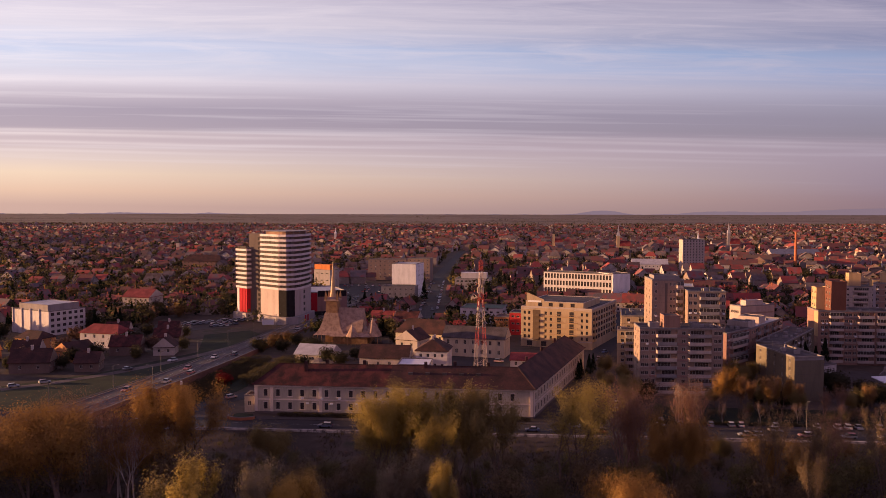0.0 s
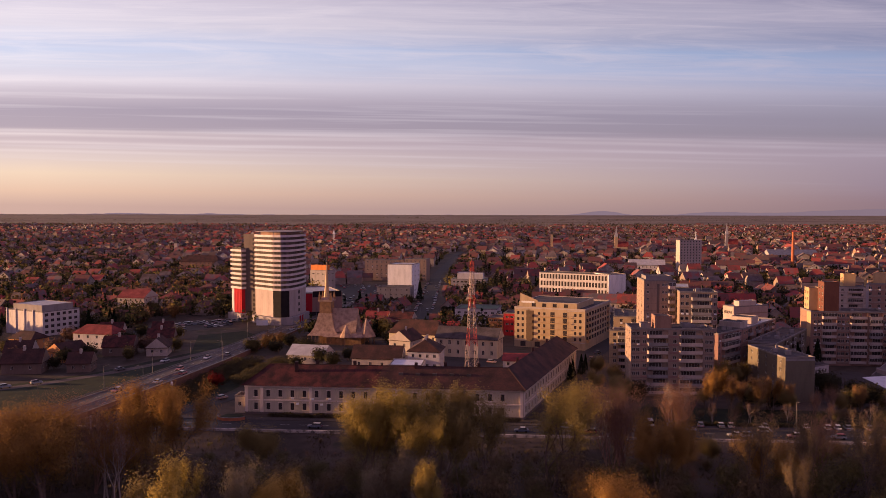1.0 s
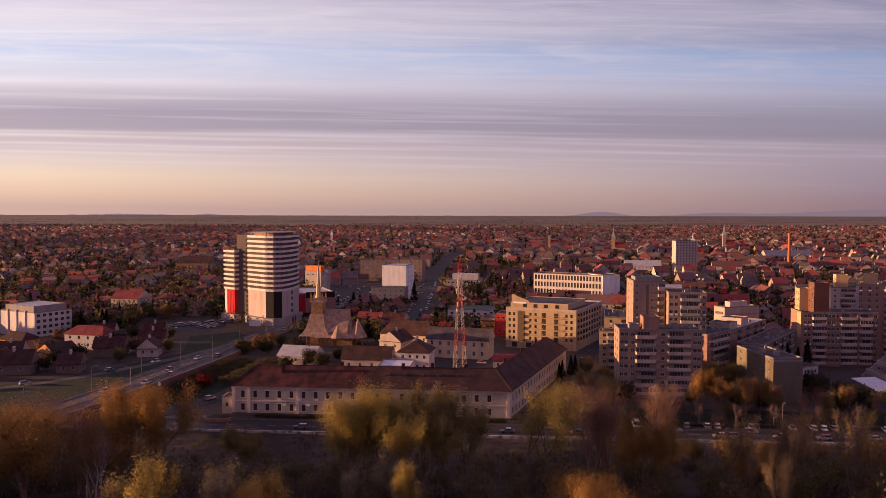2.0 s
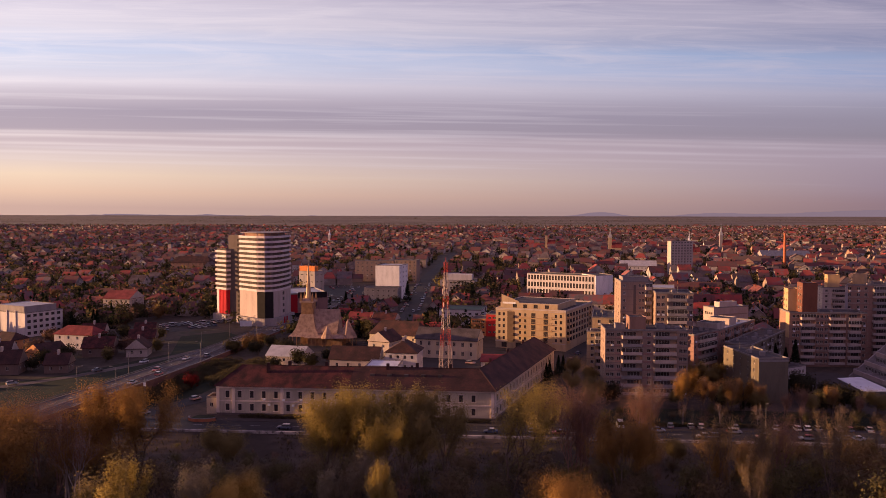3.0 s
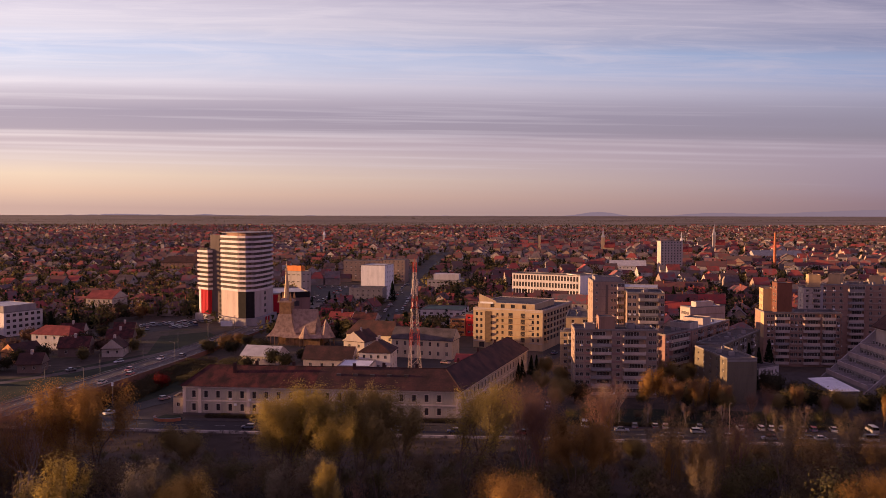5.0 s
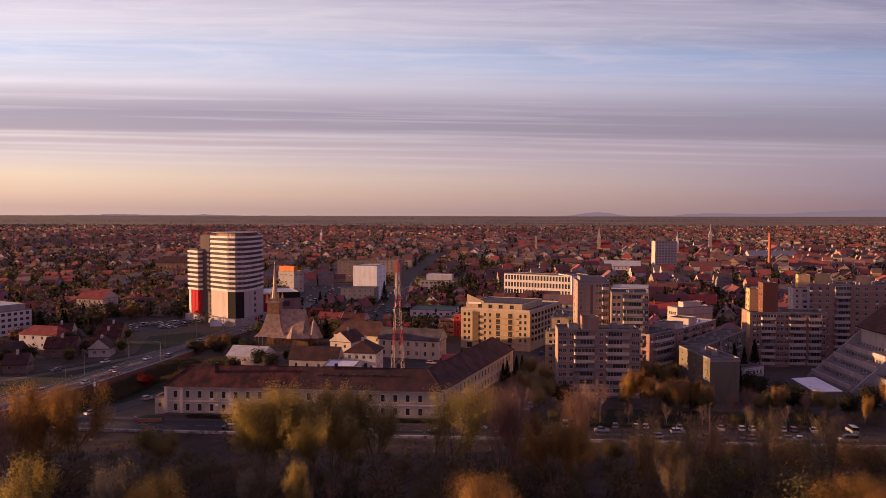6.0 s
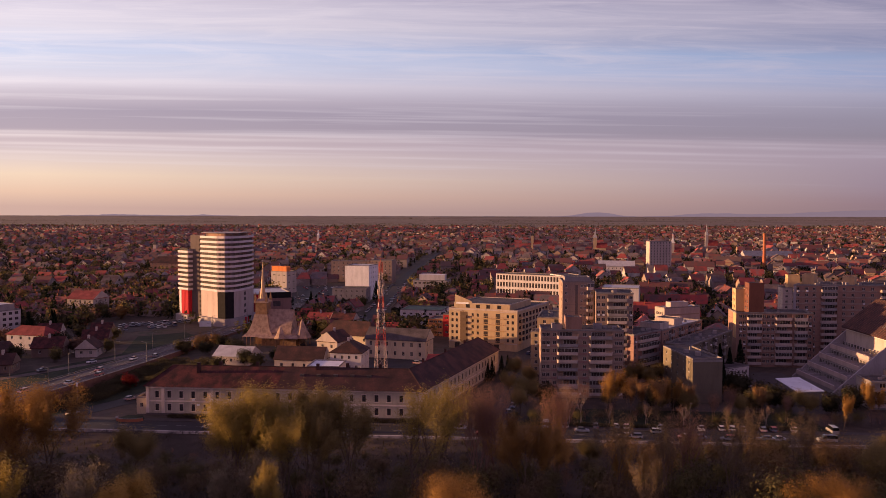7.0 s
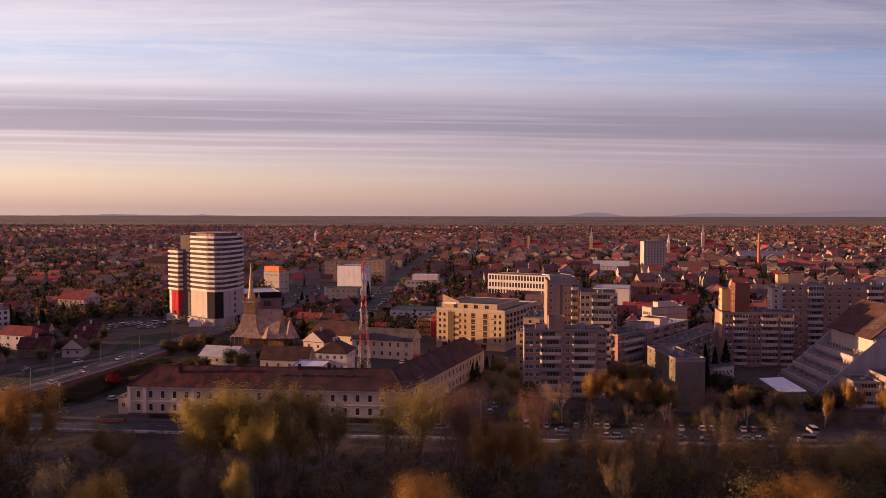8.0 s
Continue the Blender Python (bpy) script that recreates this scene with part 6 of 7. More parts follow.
    for i, (x, y, sc) in enumerate(((64, 206, 0.95), (73, 214, 0.7), (80, 203, 1.05), (92, 210, 0.8), (99, 206, 0.95), (106, 214, 0.65), (114, 203, 1.0), (122, 211, 0.75), (131, 200, 1.1), (139, 207, 0.85), (147, 199, 1.1), (156, 205, 0.9), (166, 198, 1.1), (175, 204, 0.9), (88, 196, 1.1), (111, 193, 1.2), (136, 190, 1.2), (160, 188, 1.25))):
        put((brown_bush, olive_small)[i % 3 == 1], "small" if i % 3 == 1 else "brown", x, y, i * 73, sc)
    put(orange[0], "orange", 118.0, 168, 40, 0.6), put(orange[0], "orange", 146.0, 176, 200, 0.58), put(orange[1], "orange", 77.0, 186, 130, 0.62)
    put(thin_dark, "brush", 101, 184, 70, 0.85), put(thin_dark, "brush", 109, 200, 10, 0.8), put(thin_dark, "brush", 127, 205, 60, 0.7), put(rust_bare, "rust", 95, 196, 200, 0.75), put(thin_dark, "brush", 118, 190, 10, 0.75)
    # trees on the lawns before the flats and round the yard
    for i, (x, y, s) in enumerate(((104, 262, 0.7), (112, 258, 0.7), (128, 256, 0.66), (135, 262, 0.6), (140, 266, 0.55), (90, 268, 0.6), (60, 262, 0.8), (58, 290, 0.7), (63, 275, 0.8), (66, 300, 0.7), (62, 312, 0.8), (106, 300, 0.8), (112, 296, 0.8))):
        put(olive_small, "small", x, y, i * 50, s)
    for i, (x, y) in enumerate(((72, 250), (86, 249), (97, 248), (108, 247), (121, 246), (133, 246))):
        put(pale_bare, "pale", x, y, i * 70, 0.42)
    # west, out of the view: a wood added to keep low sun off the bank
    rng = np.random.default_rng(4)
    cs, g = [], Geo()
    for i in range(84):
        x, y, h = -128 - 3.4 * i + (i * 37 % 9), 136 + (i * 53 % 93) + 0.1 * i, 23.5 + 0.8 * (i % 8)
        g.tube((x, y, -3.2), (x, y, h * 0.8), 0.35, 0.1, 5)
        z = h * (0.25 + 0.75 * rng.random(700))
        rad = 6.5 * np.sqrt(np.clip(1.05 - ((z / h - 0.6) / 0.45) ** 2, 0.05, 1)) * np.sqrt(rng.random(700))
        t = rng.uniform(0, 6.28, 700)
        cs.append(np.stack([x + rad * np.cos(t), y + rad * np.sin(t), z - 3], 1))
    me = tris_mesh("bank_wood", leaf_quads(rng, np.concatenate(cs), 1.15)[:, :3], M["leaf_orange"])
    tagged(new("bank_wood", me), "unseen autumn wood added to shade the river bank", "trees", "", "stuff")
    tagged(part("bank_wood_trunks", g, M["bark"]), "trunks of the unseen shading wood", "trees", "", "stuff")
    # undergrowth on the slope, lower towards the quay wall
    shrubs = [tree_parts(31, "brush", 8, 1900, 0.20, 0.75, 0.04, 2, 2, "bark", 0.8, 2, 0.3, 8, slim=1.5), tree_parts(32, "brush", 9, 2000, 0.20, 0.6, 0.08, 2, 2, "bark", 0.9, 2, 0.3, 6.5, slim=1.5),
              tree_parts(33, "thicket", 8, 1800, 0.20, 0.7, 0.05, 2, 2, "bark", 0.8, 2, 0.3, 7.5, slim=1.5), tree_parts(34, "rust", 8, 900, 0.17, 0.6, 0.08, 2, 2, "bark_red", 0.7, 3, 0.3, 6), tree_parts(35, "thicket", 9, 1700, 0.20, 0.55, 0.10, 2, 2, "bark", 0.8, 3, 0.3, 6, slim=1.5)]
    names = ("dark brown leafy undergrowth shrub on the bank", "dark brown bushy young tree on the bank", "dull olive shrub on the bank", "thin reddish brush on the bank", "dull olive young tree on the bank")
    rng = random.Random(5)
    for row, yy in enumerate((186, 194, 201, 208, 214, 220, 226)):
        for i in range(34):
            x = -126 + 9.4 * i + 4.7 * (row % 2) + rng.uniform(-3.2, 3.2)
            y = min(yy + rng.uniform(-3, 3) - 0.073 * x, quay_y(x) - 4)
            k = rng.choice((0, 0, 1, 1, 1, 2, 2, 3, 4, 4))
            top = max(2.2, 65 - 0.287 * y + 2.2)
            tree(shrubs[k], names[k], base(x, y), rng.uniform(0, 360), min(1.7, top * rng.uniform(0.5, 0.95) / 8.5), "shrub", "shrub", "bank undergrowth")


    for i in range(34):
        x = 58 + 3.6 * i + rng.uniform(-1.5, 1.5)
        y = quay_y(x) + 20.5 + rng.uniform(-1.5, 9.0)
        k = rng.choice((0, 1, 2, 3, 4))
        tree(shrubs[k], names[k].replace("on the bank", "on the lawn before the flats"), (x, y, 0.0), rng.uniform(0, 360), rng.uniform(0.4, 0.72), "shrub", "shrub", "lawn shrubs")


def bank_brush():
    """Dry weeds and thin brush over the river slope."""
    rng = np.random.default_rng(3)
    for name, n, h, mat in (("dry brush", 14000, 0.9, "green"), ("dull green weeds", 14000, 1.2, "green"), ("olive weeds", 8000, 0.9, "green")):
        x, d = rng.uniform(-200, 175, n), rng.uniform(1.5, 62, n)
        y = 235.2 - 0.073 * x - d
        z = -3.0 * np.clip((d - 1) / 14.0, 0, 1)
        clump = np.array([noise.noise(Vector((a / 9.0, b / 9.0, h))) for a, b in zip(x, y)])
        keep = clump > -0.15
        x, y, z, clump = x[keep], y[keep], z[keep], clump[keep]
        m = len(x)
        hh = h * 0.55 * rng.uniform(0.3, 1.2, m) * (1 + clump)
        t = rng.uniform(0, 6.28, m)
        u = np.stack([np.cos(t), np.sin(t), np.zeros(m)], 1) * rng.uniform(0.06, 0.22, (m, 1))
        lean = np.stack([rng.normal(size=m) * 0.3, rng.normal(size=m) * 0.3, hh], 1)
        p = np.stack([x, y, z - 0.05], 1)
        me = quads_mesh("bank_weeds", np.stack([p - u, p + u, p + lean + u * 0.4, p + lean - u * 0.4], 1), M["leaf_" + mat])
        tagged(new("bank_weeds", me), name + " covering the river bank slope", "weeds", "", "stuff")


def hedge(name, label, p, q, wide, high, mat, n):
    """A clipped hedge as one leafy body on a twiggy core."""
    rng = np.random.default_rng(n)
    p, q = Vector(p), Vector(q)
    c = ((p.x + q.x) / 2, (p.y + q.y) / 2)
    th = thing(name, label, "hedge", (*c, 0))
    d = (q - p).normalized()
    w = Vector((-d.y, d.x))
    L_ = (q - p).length
    u, v, z = rng.uniform(-L_ / 2, L_ / 2, n), rng.uniform(-wide / 2, wide / 2, n), high * rng.random(n) ** 0.6
    z = z * (0.85 + 0.2 * np.sin(u * 0.9) * np.sin(u * 0.37 + 1))
    pts = np.stack([d.x * u + w.x * v, d.y * u + w.y * v, z], 1)
    part("foliage", tris_mesh("foliage", leaf_quads(rng, pts, 0.30, 0.4)[:, :3], M["leaf_" + mat]), None, th)
    g = Geo()
    for k in np.arange(-L_ / 2 + 0.5, L_ / 2, 1.5):
        a = (d.x * k, d.y * k)
        g.tube((*a, -0.1), (*a, high * 0.7), 0.05, 0.03, 4)
    part("stems", g, M["bark"], th)


hedge("hedge", "low dark hedge along the barracks front", (-52, 255.6), (27, 249.2), 1.6, 1.5, "green", 9000)
hedge("hedge", "dark hedge beside the avenue wall", (-91.5, 266), (-82.5, 345), 4.6, 3.4, "green", 16000)
hedge("hedge", "dense dark thicket below the avenue", (-86, 276), (-77, 350), 8.0, 2.6, "green", 26000)
hedge("hedge", "amber thicket below the avenue", (-92.5, 274), (-91.0, 284), 3.4, 4.6, "town_orange", 2600)
hedge("hedge", "tall dark thicket behind the barracks corner", (-72, 300), (-64, 345), 8.0, 4.2, "green", 16000)
hedge("hedge", "low hedge before the flats", (62, 247.5), (138, 242.0), 1.4, 1.3, "green", 6000)


def corner_wall():
    """Low curved brick planter at the street corner."""
    th = thing("planter", "low curved brick planter at the street corner", "planter", (-62.5, 253.5, 0))
    g = Geo()
    pts = [(4.8 * math.cos(radians(a)), 3.4 * math.sin(radians(a))) for a in range(170, 331, 10)]
    for (x0, y0), (x1, y1) in zip(pts, pts[1:]):
        g.prism([(x0, y0), (x1, y1), (x1 * 0.93, y1 * 0.93), (x0 * 0.93, y0 * 0.93)], 0.0, 1.0)
    part("wall", g, M["brick"], th)
    g = Geo()
    for (x0, y0), (x1, y1) in zip(pts, pts[1:]):
        g.prism([(x0 * 1.02, y0 * 1.02), (x1 * 1.02, y1 * 1.02), (x1 * 0.91, y1 * 0.91), (x0 * 0.91, y0 * 0.91)], 1.0, 1.12)
    part("coping", g, M["kerb"], th)


corner_wall()
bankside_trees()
bank_brush()


# ---- houses of the town ----
def house_proto(seed, w, d, eave, ridge, roof, two=False, far=False):
    """A detached house round its own middle, front towards -y."""
    th = thing("house", "detached town house with a tiled roof", "house", (0, -4000, 0), group="town houses")
    po = [(-w / 2, -d / 2), (w / 2, -d / 2), (w / 2, d / 2), (-w / 2, d / 2)]
    rows = (1.7, 4.4) if two else (1.7,)
    n = max(2, int(w / 4.4))
    g = Geo()
    hf, hl = grid(spread(n, w, 0.7), 1.15, rows, 1.35), grid(spread(1, d, 0.9), 1.15, rows, 1.35)
    for i in range(4):
        facade(g, po[i], po[(i + 1) % 4], 0, eave, hf if i == 0 else hl if i == 3 else [])
    if roof == "gable":
        quad = po if w >= d else po[1:] + po[:1]
        a, b, c, e = [Vector(p) for p in quad]
        for p, q in ((b, c), (e, a)):
            m = (p + q) / 2
            g.face([(p.x, p.y, eave), (q.x, q.y, eave), (m.x, m.y, ridge - 0.3)])
    part("wall", g, HOUSE_WALL, th)
    panes = Geo()
    for hs, i in ((hf, 0), (hl, 3)):
        for u0, u1, v0, v1 in hs:
            if far:
                panes.box(-(u1 - u0) / 2, (u1 - u0) / 2, -0.03, 0.0, -(v1 - v0) / 2, (v1 - v0) / 2, 0, spot(po[i], po[(i + 1) % 4], (u0 + u1) / 2, (v0 + v1) / 2, 0.17))
                continue
            part("window", window_mesh(u1 - u0, v1 - v0), None, th, "", spot(po[i], po[(i + 1) % 4], (u0 + u1) / 2, (v0 + v1) / 2, 0.17))
    if far:
        part("window_panes", panes, M["glass"], th)
    quad = po if w >= d else po[1:] + po[:1]
    g = Geo()
    if roof == "gable":
        # two slabs with open gables
        a, b, c, e = [Vector(p) for p in inset(quad, -0.5)]
        s, f = (a + e) / 2, (b + c) / 2
        zl = eave - 0.5 * (ridge - eave) / (min(w, d) / 2)
        for p, q in ((a, b), (c, e)):
            r0, r1 = (s, f) if p == a else (f, s)
            up = [(p.x, p.y, zl), (q.x, q.y, zl), (r1.x, r1.y, ridge), (r0.x, r0.y, ridge)]
            g.face(up), g.face([(x, y, z - 0.22) for x, y, z in up][::-1])
            for i in range(4):
                P, Q = up[i], up[(i + 1) % 4]
                g.face([(P[0], P[1], P[2] - 0.22), (Q[0], Q[1], Q[2] - 0.22), Q, P])
    else:
        pitched(g, quad, eave, ridge, min(w, d) * 0.5, 0.5)
    roof_ob = part("roof", g, HOUSE_ROOF, th)
    g = Geo()
    cx, cy = (w * 0.2, d * 0.12)
    g.box(cx - 0.3, cx + 0.3, cy - 0.3, cy + 0.3, eave, ridge + 0.9)
    part("chimney", g, M["brick"], roof_ob)
    return th


KINDS = ((12, 8.5, 3.6, 7.8, "gable"), (9, 12, 3.7, 8.2, "gable"), (11, 10, 3.6, 7.4, "hip"), (11, 9, 6.2, 9.8, "gable", True), (15, 9, 3.8, 7.6, "hip"), (12, 11, 6.0, 9.6, "hip", True), (8, 14, 3.5, 7.6, "gable"), (22, 11, 6.6, 11.5, "gable", True))
PROTO = [house_proto(i, *k) for i, k in enumerate(KINDS)]
PROTO_FAR = [house_proto(i, *k, far=True) if len(k) == 6 else house_proto(i, *k, False, True) for i, k in enumerate(KINDS)]

# footprints that houses keep clear of: x0, x1, y0, y1
CLEAR = [(4, 44, 664, 694), (192, 240, 846, 876), (420, 494, 1052, 1090), (-290, -232, 874, 902), (222, 262, 454, 478), (-72, 64, 250, 392), (64, 150, 240, 362), (140, 262, 240, 372), (30, 95, 375, 440), (-128, -58, 455, 552), (-74, -24, 392, 420), (-168, -105, 424, 492),
         (-96, -14, 558, 722), (22, 50, 418, 446), (6, 38, 464, 496), (70, 138, 566, 604), (134, 162, 512, 548), (128, 160, 362, 398), (246, 280, 850, 880),
         (-238, -190, 414, 468), (-202, -182, 506, 532), (-197, -182, 364, 384), (-173, -151, 380, 398), (-215, -118, 284, 424), (258, 302, 460, 486), (-122, -95, 300, 440), (-60, 60, 225, 260), (-100, -66, 240, 392)]
LINES = [(AVENUE, 14), ([(-12, 430), (-9, 510), (-6, 650), (-4, 820), (10, 1000), (30, 1300)], 13), ([(-160, 293), (-146, 305), (-132, 322), (-119, 343), (-107, 368), (-96, 396)], 8), ([(-260, 276), (-205, 282), (-160, 293)], 10), ([(64, 350), (84, 402), (98, 450), (110, 520)], 9)]


def is_clear(x, y, pad=6.0):
    for x0, x1, y0, y1 in CLEAR:
        if x0 - pad < x < x1 + pad and y0 - pad < y < y1 + pad:
            return False
    p = Vector((x, y))
    for pts, r in LINES:
        for a, b in zip(pts, pts[1:]):
            a, b = Vector(a), Vector(b)
            t = max(0.0, min(1.0, (p - a).dot(b - a) / (b - a).length_squared))
            if (p - a - (b - a) * t).length < r:
                return False
    return True


def near_houses():
    rng = random.Random(21)
    spots = []
    ang = radians(-14)
    ca, sa = math.cos(ang), math.sin(ang)
    for i in range(-60, 60):
        for j in range(-10, 60):
            u, v = i * 17.5 + (j // 2 % 3) * 6, j * 21.0 + (j // 2) * 8.0
            x, y = u * ca - v * sa + rng.uniform(-2.5, 2.5), 250 + u * sa + v * ca + rng.uniform(-2.5, 2.5)
            if 288 < y < 640 and -0.56 * y - 25 < x < 0.56 * y + 62 and is_clear(x, y):
                spots.append((x, y))
    spots.sort(key=lambda p: p[1])
    spots = spots[:300]
    for n, (x, y) in enumerate(spots):
        centre = x > 60
        k = rng.choice((3, 3, 5, 7, 7, 0, 2, 4)) if centre else rng.choice((0, 0, 1, 1, 2, 2, 3, 4, 5, 6, 6))
        turn = -14 + rng.choice((0, 0, 90, 180)) + rng.uniform(-6, 6)
        copy_thing((PROTO if y < 440 else PROTO_FAR)[k], pose(x, y, 0, 0, 0, turn))
    return spots


NEAR = near_houses()
for p in PROTO[:4]:
    p.matrix_basis = pose(-268 - 14 * PROTO.index(p), 330 + 21 * PROTO.index(p), 0, 0, 0, -14)
for i, p in enumerate(PROTO_FAR):
    p.matrix_basis = pose(-420 - 21 * i, 700 + 9 * i, 0, 0, 0, -14)
for p in PROTO[4:]:
    p.matrix_basis = pose(300 + 24 * PROTO.index(p), 600 + 17 * PROTO.index(p), 0, 0, 0, -14)


def far_town():
    """The thousands of roofs beyond the near streets, and unseen rows to the west for shade."""
    rng = np.random.default_rng(8)
    V, F, MI = [], [], []
    nv = 0
    last = max(b for _, b in NEAR) + 8.0
    y = 262.0
    row = 0
    while y < 3760:
        step = 25.0 + (y - 600) * 0.004
        row += 1
        if row % 3 == 0:
            y += 9
        # rows left of the view are added unseen to shade the western ground
        xs = np.arange(-0.57 * y - (260 if y < 900 else 20), -0.57 * y - 26 if y < last else 0.57 * y + 70, 19.0 + (y - 600) * 0.004)
        for x in xs:
            x += rng.uniform(-4, 4)
            yy = y + rng.uniform(-5, 5)
            keep = 0.86 if yy < 2900 else 0.86 - (yy - 2900) / 1150
            dens = noise.noise(Vector((x / 240.0, yy / 300.0, 3.0)))
            if rng.random() > keep + 0.35 * dens - 0.05 or not is_clear(x, yy, 6):
                continue
            centre = math.exp(-((x - 330) / 330) ** 2 - ((yy - 1150) / 480) ** 2)
            w, d = rng.uniform(8, 13), rng.uniform(8, 15)
            e = rng.choice((3.5, 3.7, 6.2)) + 4.0 * (rng.random() < centre)
            if rng.random() < 0.06 * centre + 0.001:
                w, d, e = rng.uniform(18, 36), rng.uniform(11, 14), rng.uniform(7, 12.5)
            r = e + min(w, d) * rng.uniform(0.36, 0.48)
            if e > 13:
                r = e + 0.4
            t = radians(-14 + 10 * noise.noise(Vector((x / 500.0, yy / 500.0, 0))) * 3 + (90 if rng.random() < 0.35 else 0))
            c, s = math.cos(t), math.sin(t)
            at = lambda a, b, z: (x + a * c - b * s, yy + a * s + b * c, z)
            W, D = w / 2, d / 2
            V += [at(-W, -D, 0), at(W, -D, 0), at(W, D, 0), at(-W, D, 0), at(-W, -D, e), at(W, -D, e), at(W, D, e), at(-W, D, e), at(-W, 0, r - 0.2), at(W, 0, r - 0.2)]
            F += [(nv, nv + 1, nv + 5, nv + 4), (nv + 1, nv + 2, nv + 6, nv + 9, nv + 5), (nv + 2, nv + 3, nv + 7, nv + 6), (nv + 3, nv, nv + 4, nv + 8, nv + 7)]
            MI += [0] * 4
            nv += 10
            o = 0.5
            hip = W * 0.6 if (rng.random() < 0.3 and e < 13) else -o
            V += [at(-W - o, -D - o, e - 0.3), at(W + o, -D - o, e - 0.3), at(W + o, D + o, e - 0.3), at(-W - o, D + o, e - 0.3), at(-W + max(hip, -o), 0, r), at(W - max(hip, -o), 0, r)]
            F += [(nv, nv + 1, nv + 5, nv + 4), (nv + 2, nv + 3, nv + 4, nv + 5)]
            MI += [1] * 2
            if hip > 0:
                F += [(nv + 1, nv + 2, nv + 5), (nv + 3, nv, nv + 4)]
                MI += [1] * 2
            nv += 6
        y += step
    me = bpy.data.meshes.new("far_houses")
    me.from_pydata(V, [], F)
    me.materials.append(FAR_WALL), me.materials.append(FAR_ROOF)
    me.polygons.foreach_set("material_index", MI)
    me.update()
    tagged(new("far_houses", me), "thousands of small tiled houses spreading to the plain", "houses", "", "stuff")


far_town()


WOODS = [("green", 430, 890, 45, 90), ("olive", 430, 900, 40, 30), ("olive", -272, 760, 34, 34), ("gold", -268, 745, 30, 20), ("green", -270, 730, 40, 30), ("orange", -200, 640, 24, 14), ("green", -413, 1010, 40, 40), ("conifer", -413, 1010, 40, 30), ("green", 250, 640, 16, 22), ("conifer", 232, 660, 12, 12), ("olive", 385, 800, 20, 16)]


def town_trees():
    rng = np.random.default_rng(14)
    kinds = ("green", "olive", "orange", "gold", "conifer", "rust")
    protos = {}
    for i, k in enumerate(kinds):
        if k == "conifer":
            g = Geo()
            g.tube((0, 0, -0.2), (0, 0, 9), 0.2, 0.05, 5)
            z = rng.uniform(1.0, 12.0, 900)
            rad = (12.4 - z) * 0.24 * np.sqrt(rng.random(900))
            t = rng.uniform(0, 6.28, 900)
            c = np.stack([rad * np.cos(t), rad * np.sin(t), z], 1)
            protos[k] = (g.mesh("trunk", [M["bark"]]), quads_mesh("crown", leaf_quads(rng, c, 0.42), M["leaf_conifer"]))
        else:
            protos[k] = tree_parts(60 + i, "town_" + k, 8.5, 1900, 0.36, 0.75, 0.04, 3, 2, "bark", 0.75, 1, 0.32, 7, slim=2.3)
    lab = {"green": "dark green leafy garden tree", "olive": "olive-green leafy garden tree", "orange": "orange autumn garden tree", "gold": "yellow autumn garden tree", "conifer": "dark narrow garden conifer", "rust": "rust-brown autumn garden tree"}
    n = 0
    while n < 92:
        y = rng.uniform(295, 640)
        x = rng.uniform(-0.55 * y - 15, 0.55 * y + 50)
        if not is_clear(x, y, 0) or min((x - a) ** 2 + (y - b) ** 2 for a, b in NEAR) < 60:
            continue
        k = rng.choice(kinds, p=(0.44, 0.22, 0.08, 0.05, 0.14, 0.07))
        tree(protos[k], lab[k], (x, y, -0.05), rng.uniform(0, 360), rng.uniform(0.65, 1.25), group="town trees")
        n += 1
    n = 0
    while n < 50:
        y = rng.uniform(292, 470)
        x = rng.uniform(-0.55 * y - 15, -108)
        if not is_clear(x, y, 0) or min((x - a) ** 2 + (y - b) ** 2 for a, b in NEAR) < 50:
            continue
        k = rng.choice(("green", "green", "green", "conifer", "olive", "rust"))
        tree(protos[k], lab[k], (x, y, -0.05), rng.uniform(0, 360), rng.uniform(0.6, 1.1), group="town trees")
        n += 1
    for i, (x, y, sc) in enumerate(((-176, 343, 0.9), (-158, 345, 0.8), (-149, 352, 0.9), (-134, 352, 0.8), (-132, 372, 0.9), (-150, 374, 1.0), (-162, 356, 0.9), (-188, 362, 1.0), (-172, 366, 1.0), (-146, 388, 1.0), (-160, 398, 0.9), (-129, 405, 0.9), (-190, 339, 1.0), (-155, 331, 0.7), (-174, 328, 0.7), (-121, 376, 0.8), (-178, 398, 1.0), (-152, 416, 0.9))):
        k = ("rust", "green", "green", "olive")[i % 4]
        tree(protos[k], lab[k], (x, y, -0.05), i * 61, sc, group="town trees")
    # fixed ones
    for k, x, y, s in (("red", -81, 297, 0.72),):
        pr = tree_parts(70, k, 8.5, 1200, 0.4, 0.75, 0.04, 3, 2, "bark", 0.7, 1, 0.32, 7, slim=2.3)
        tree(pr, "dark red ornamental tree beside the avenue", (x, y, -0.05), 0, s)
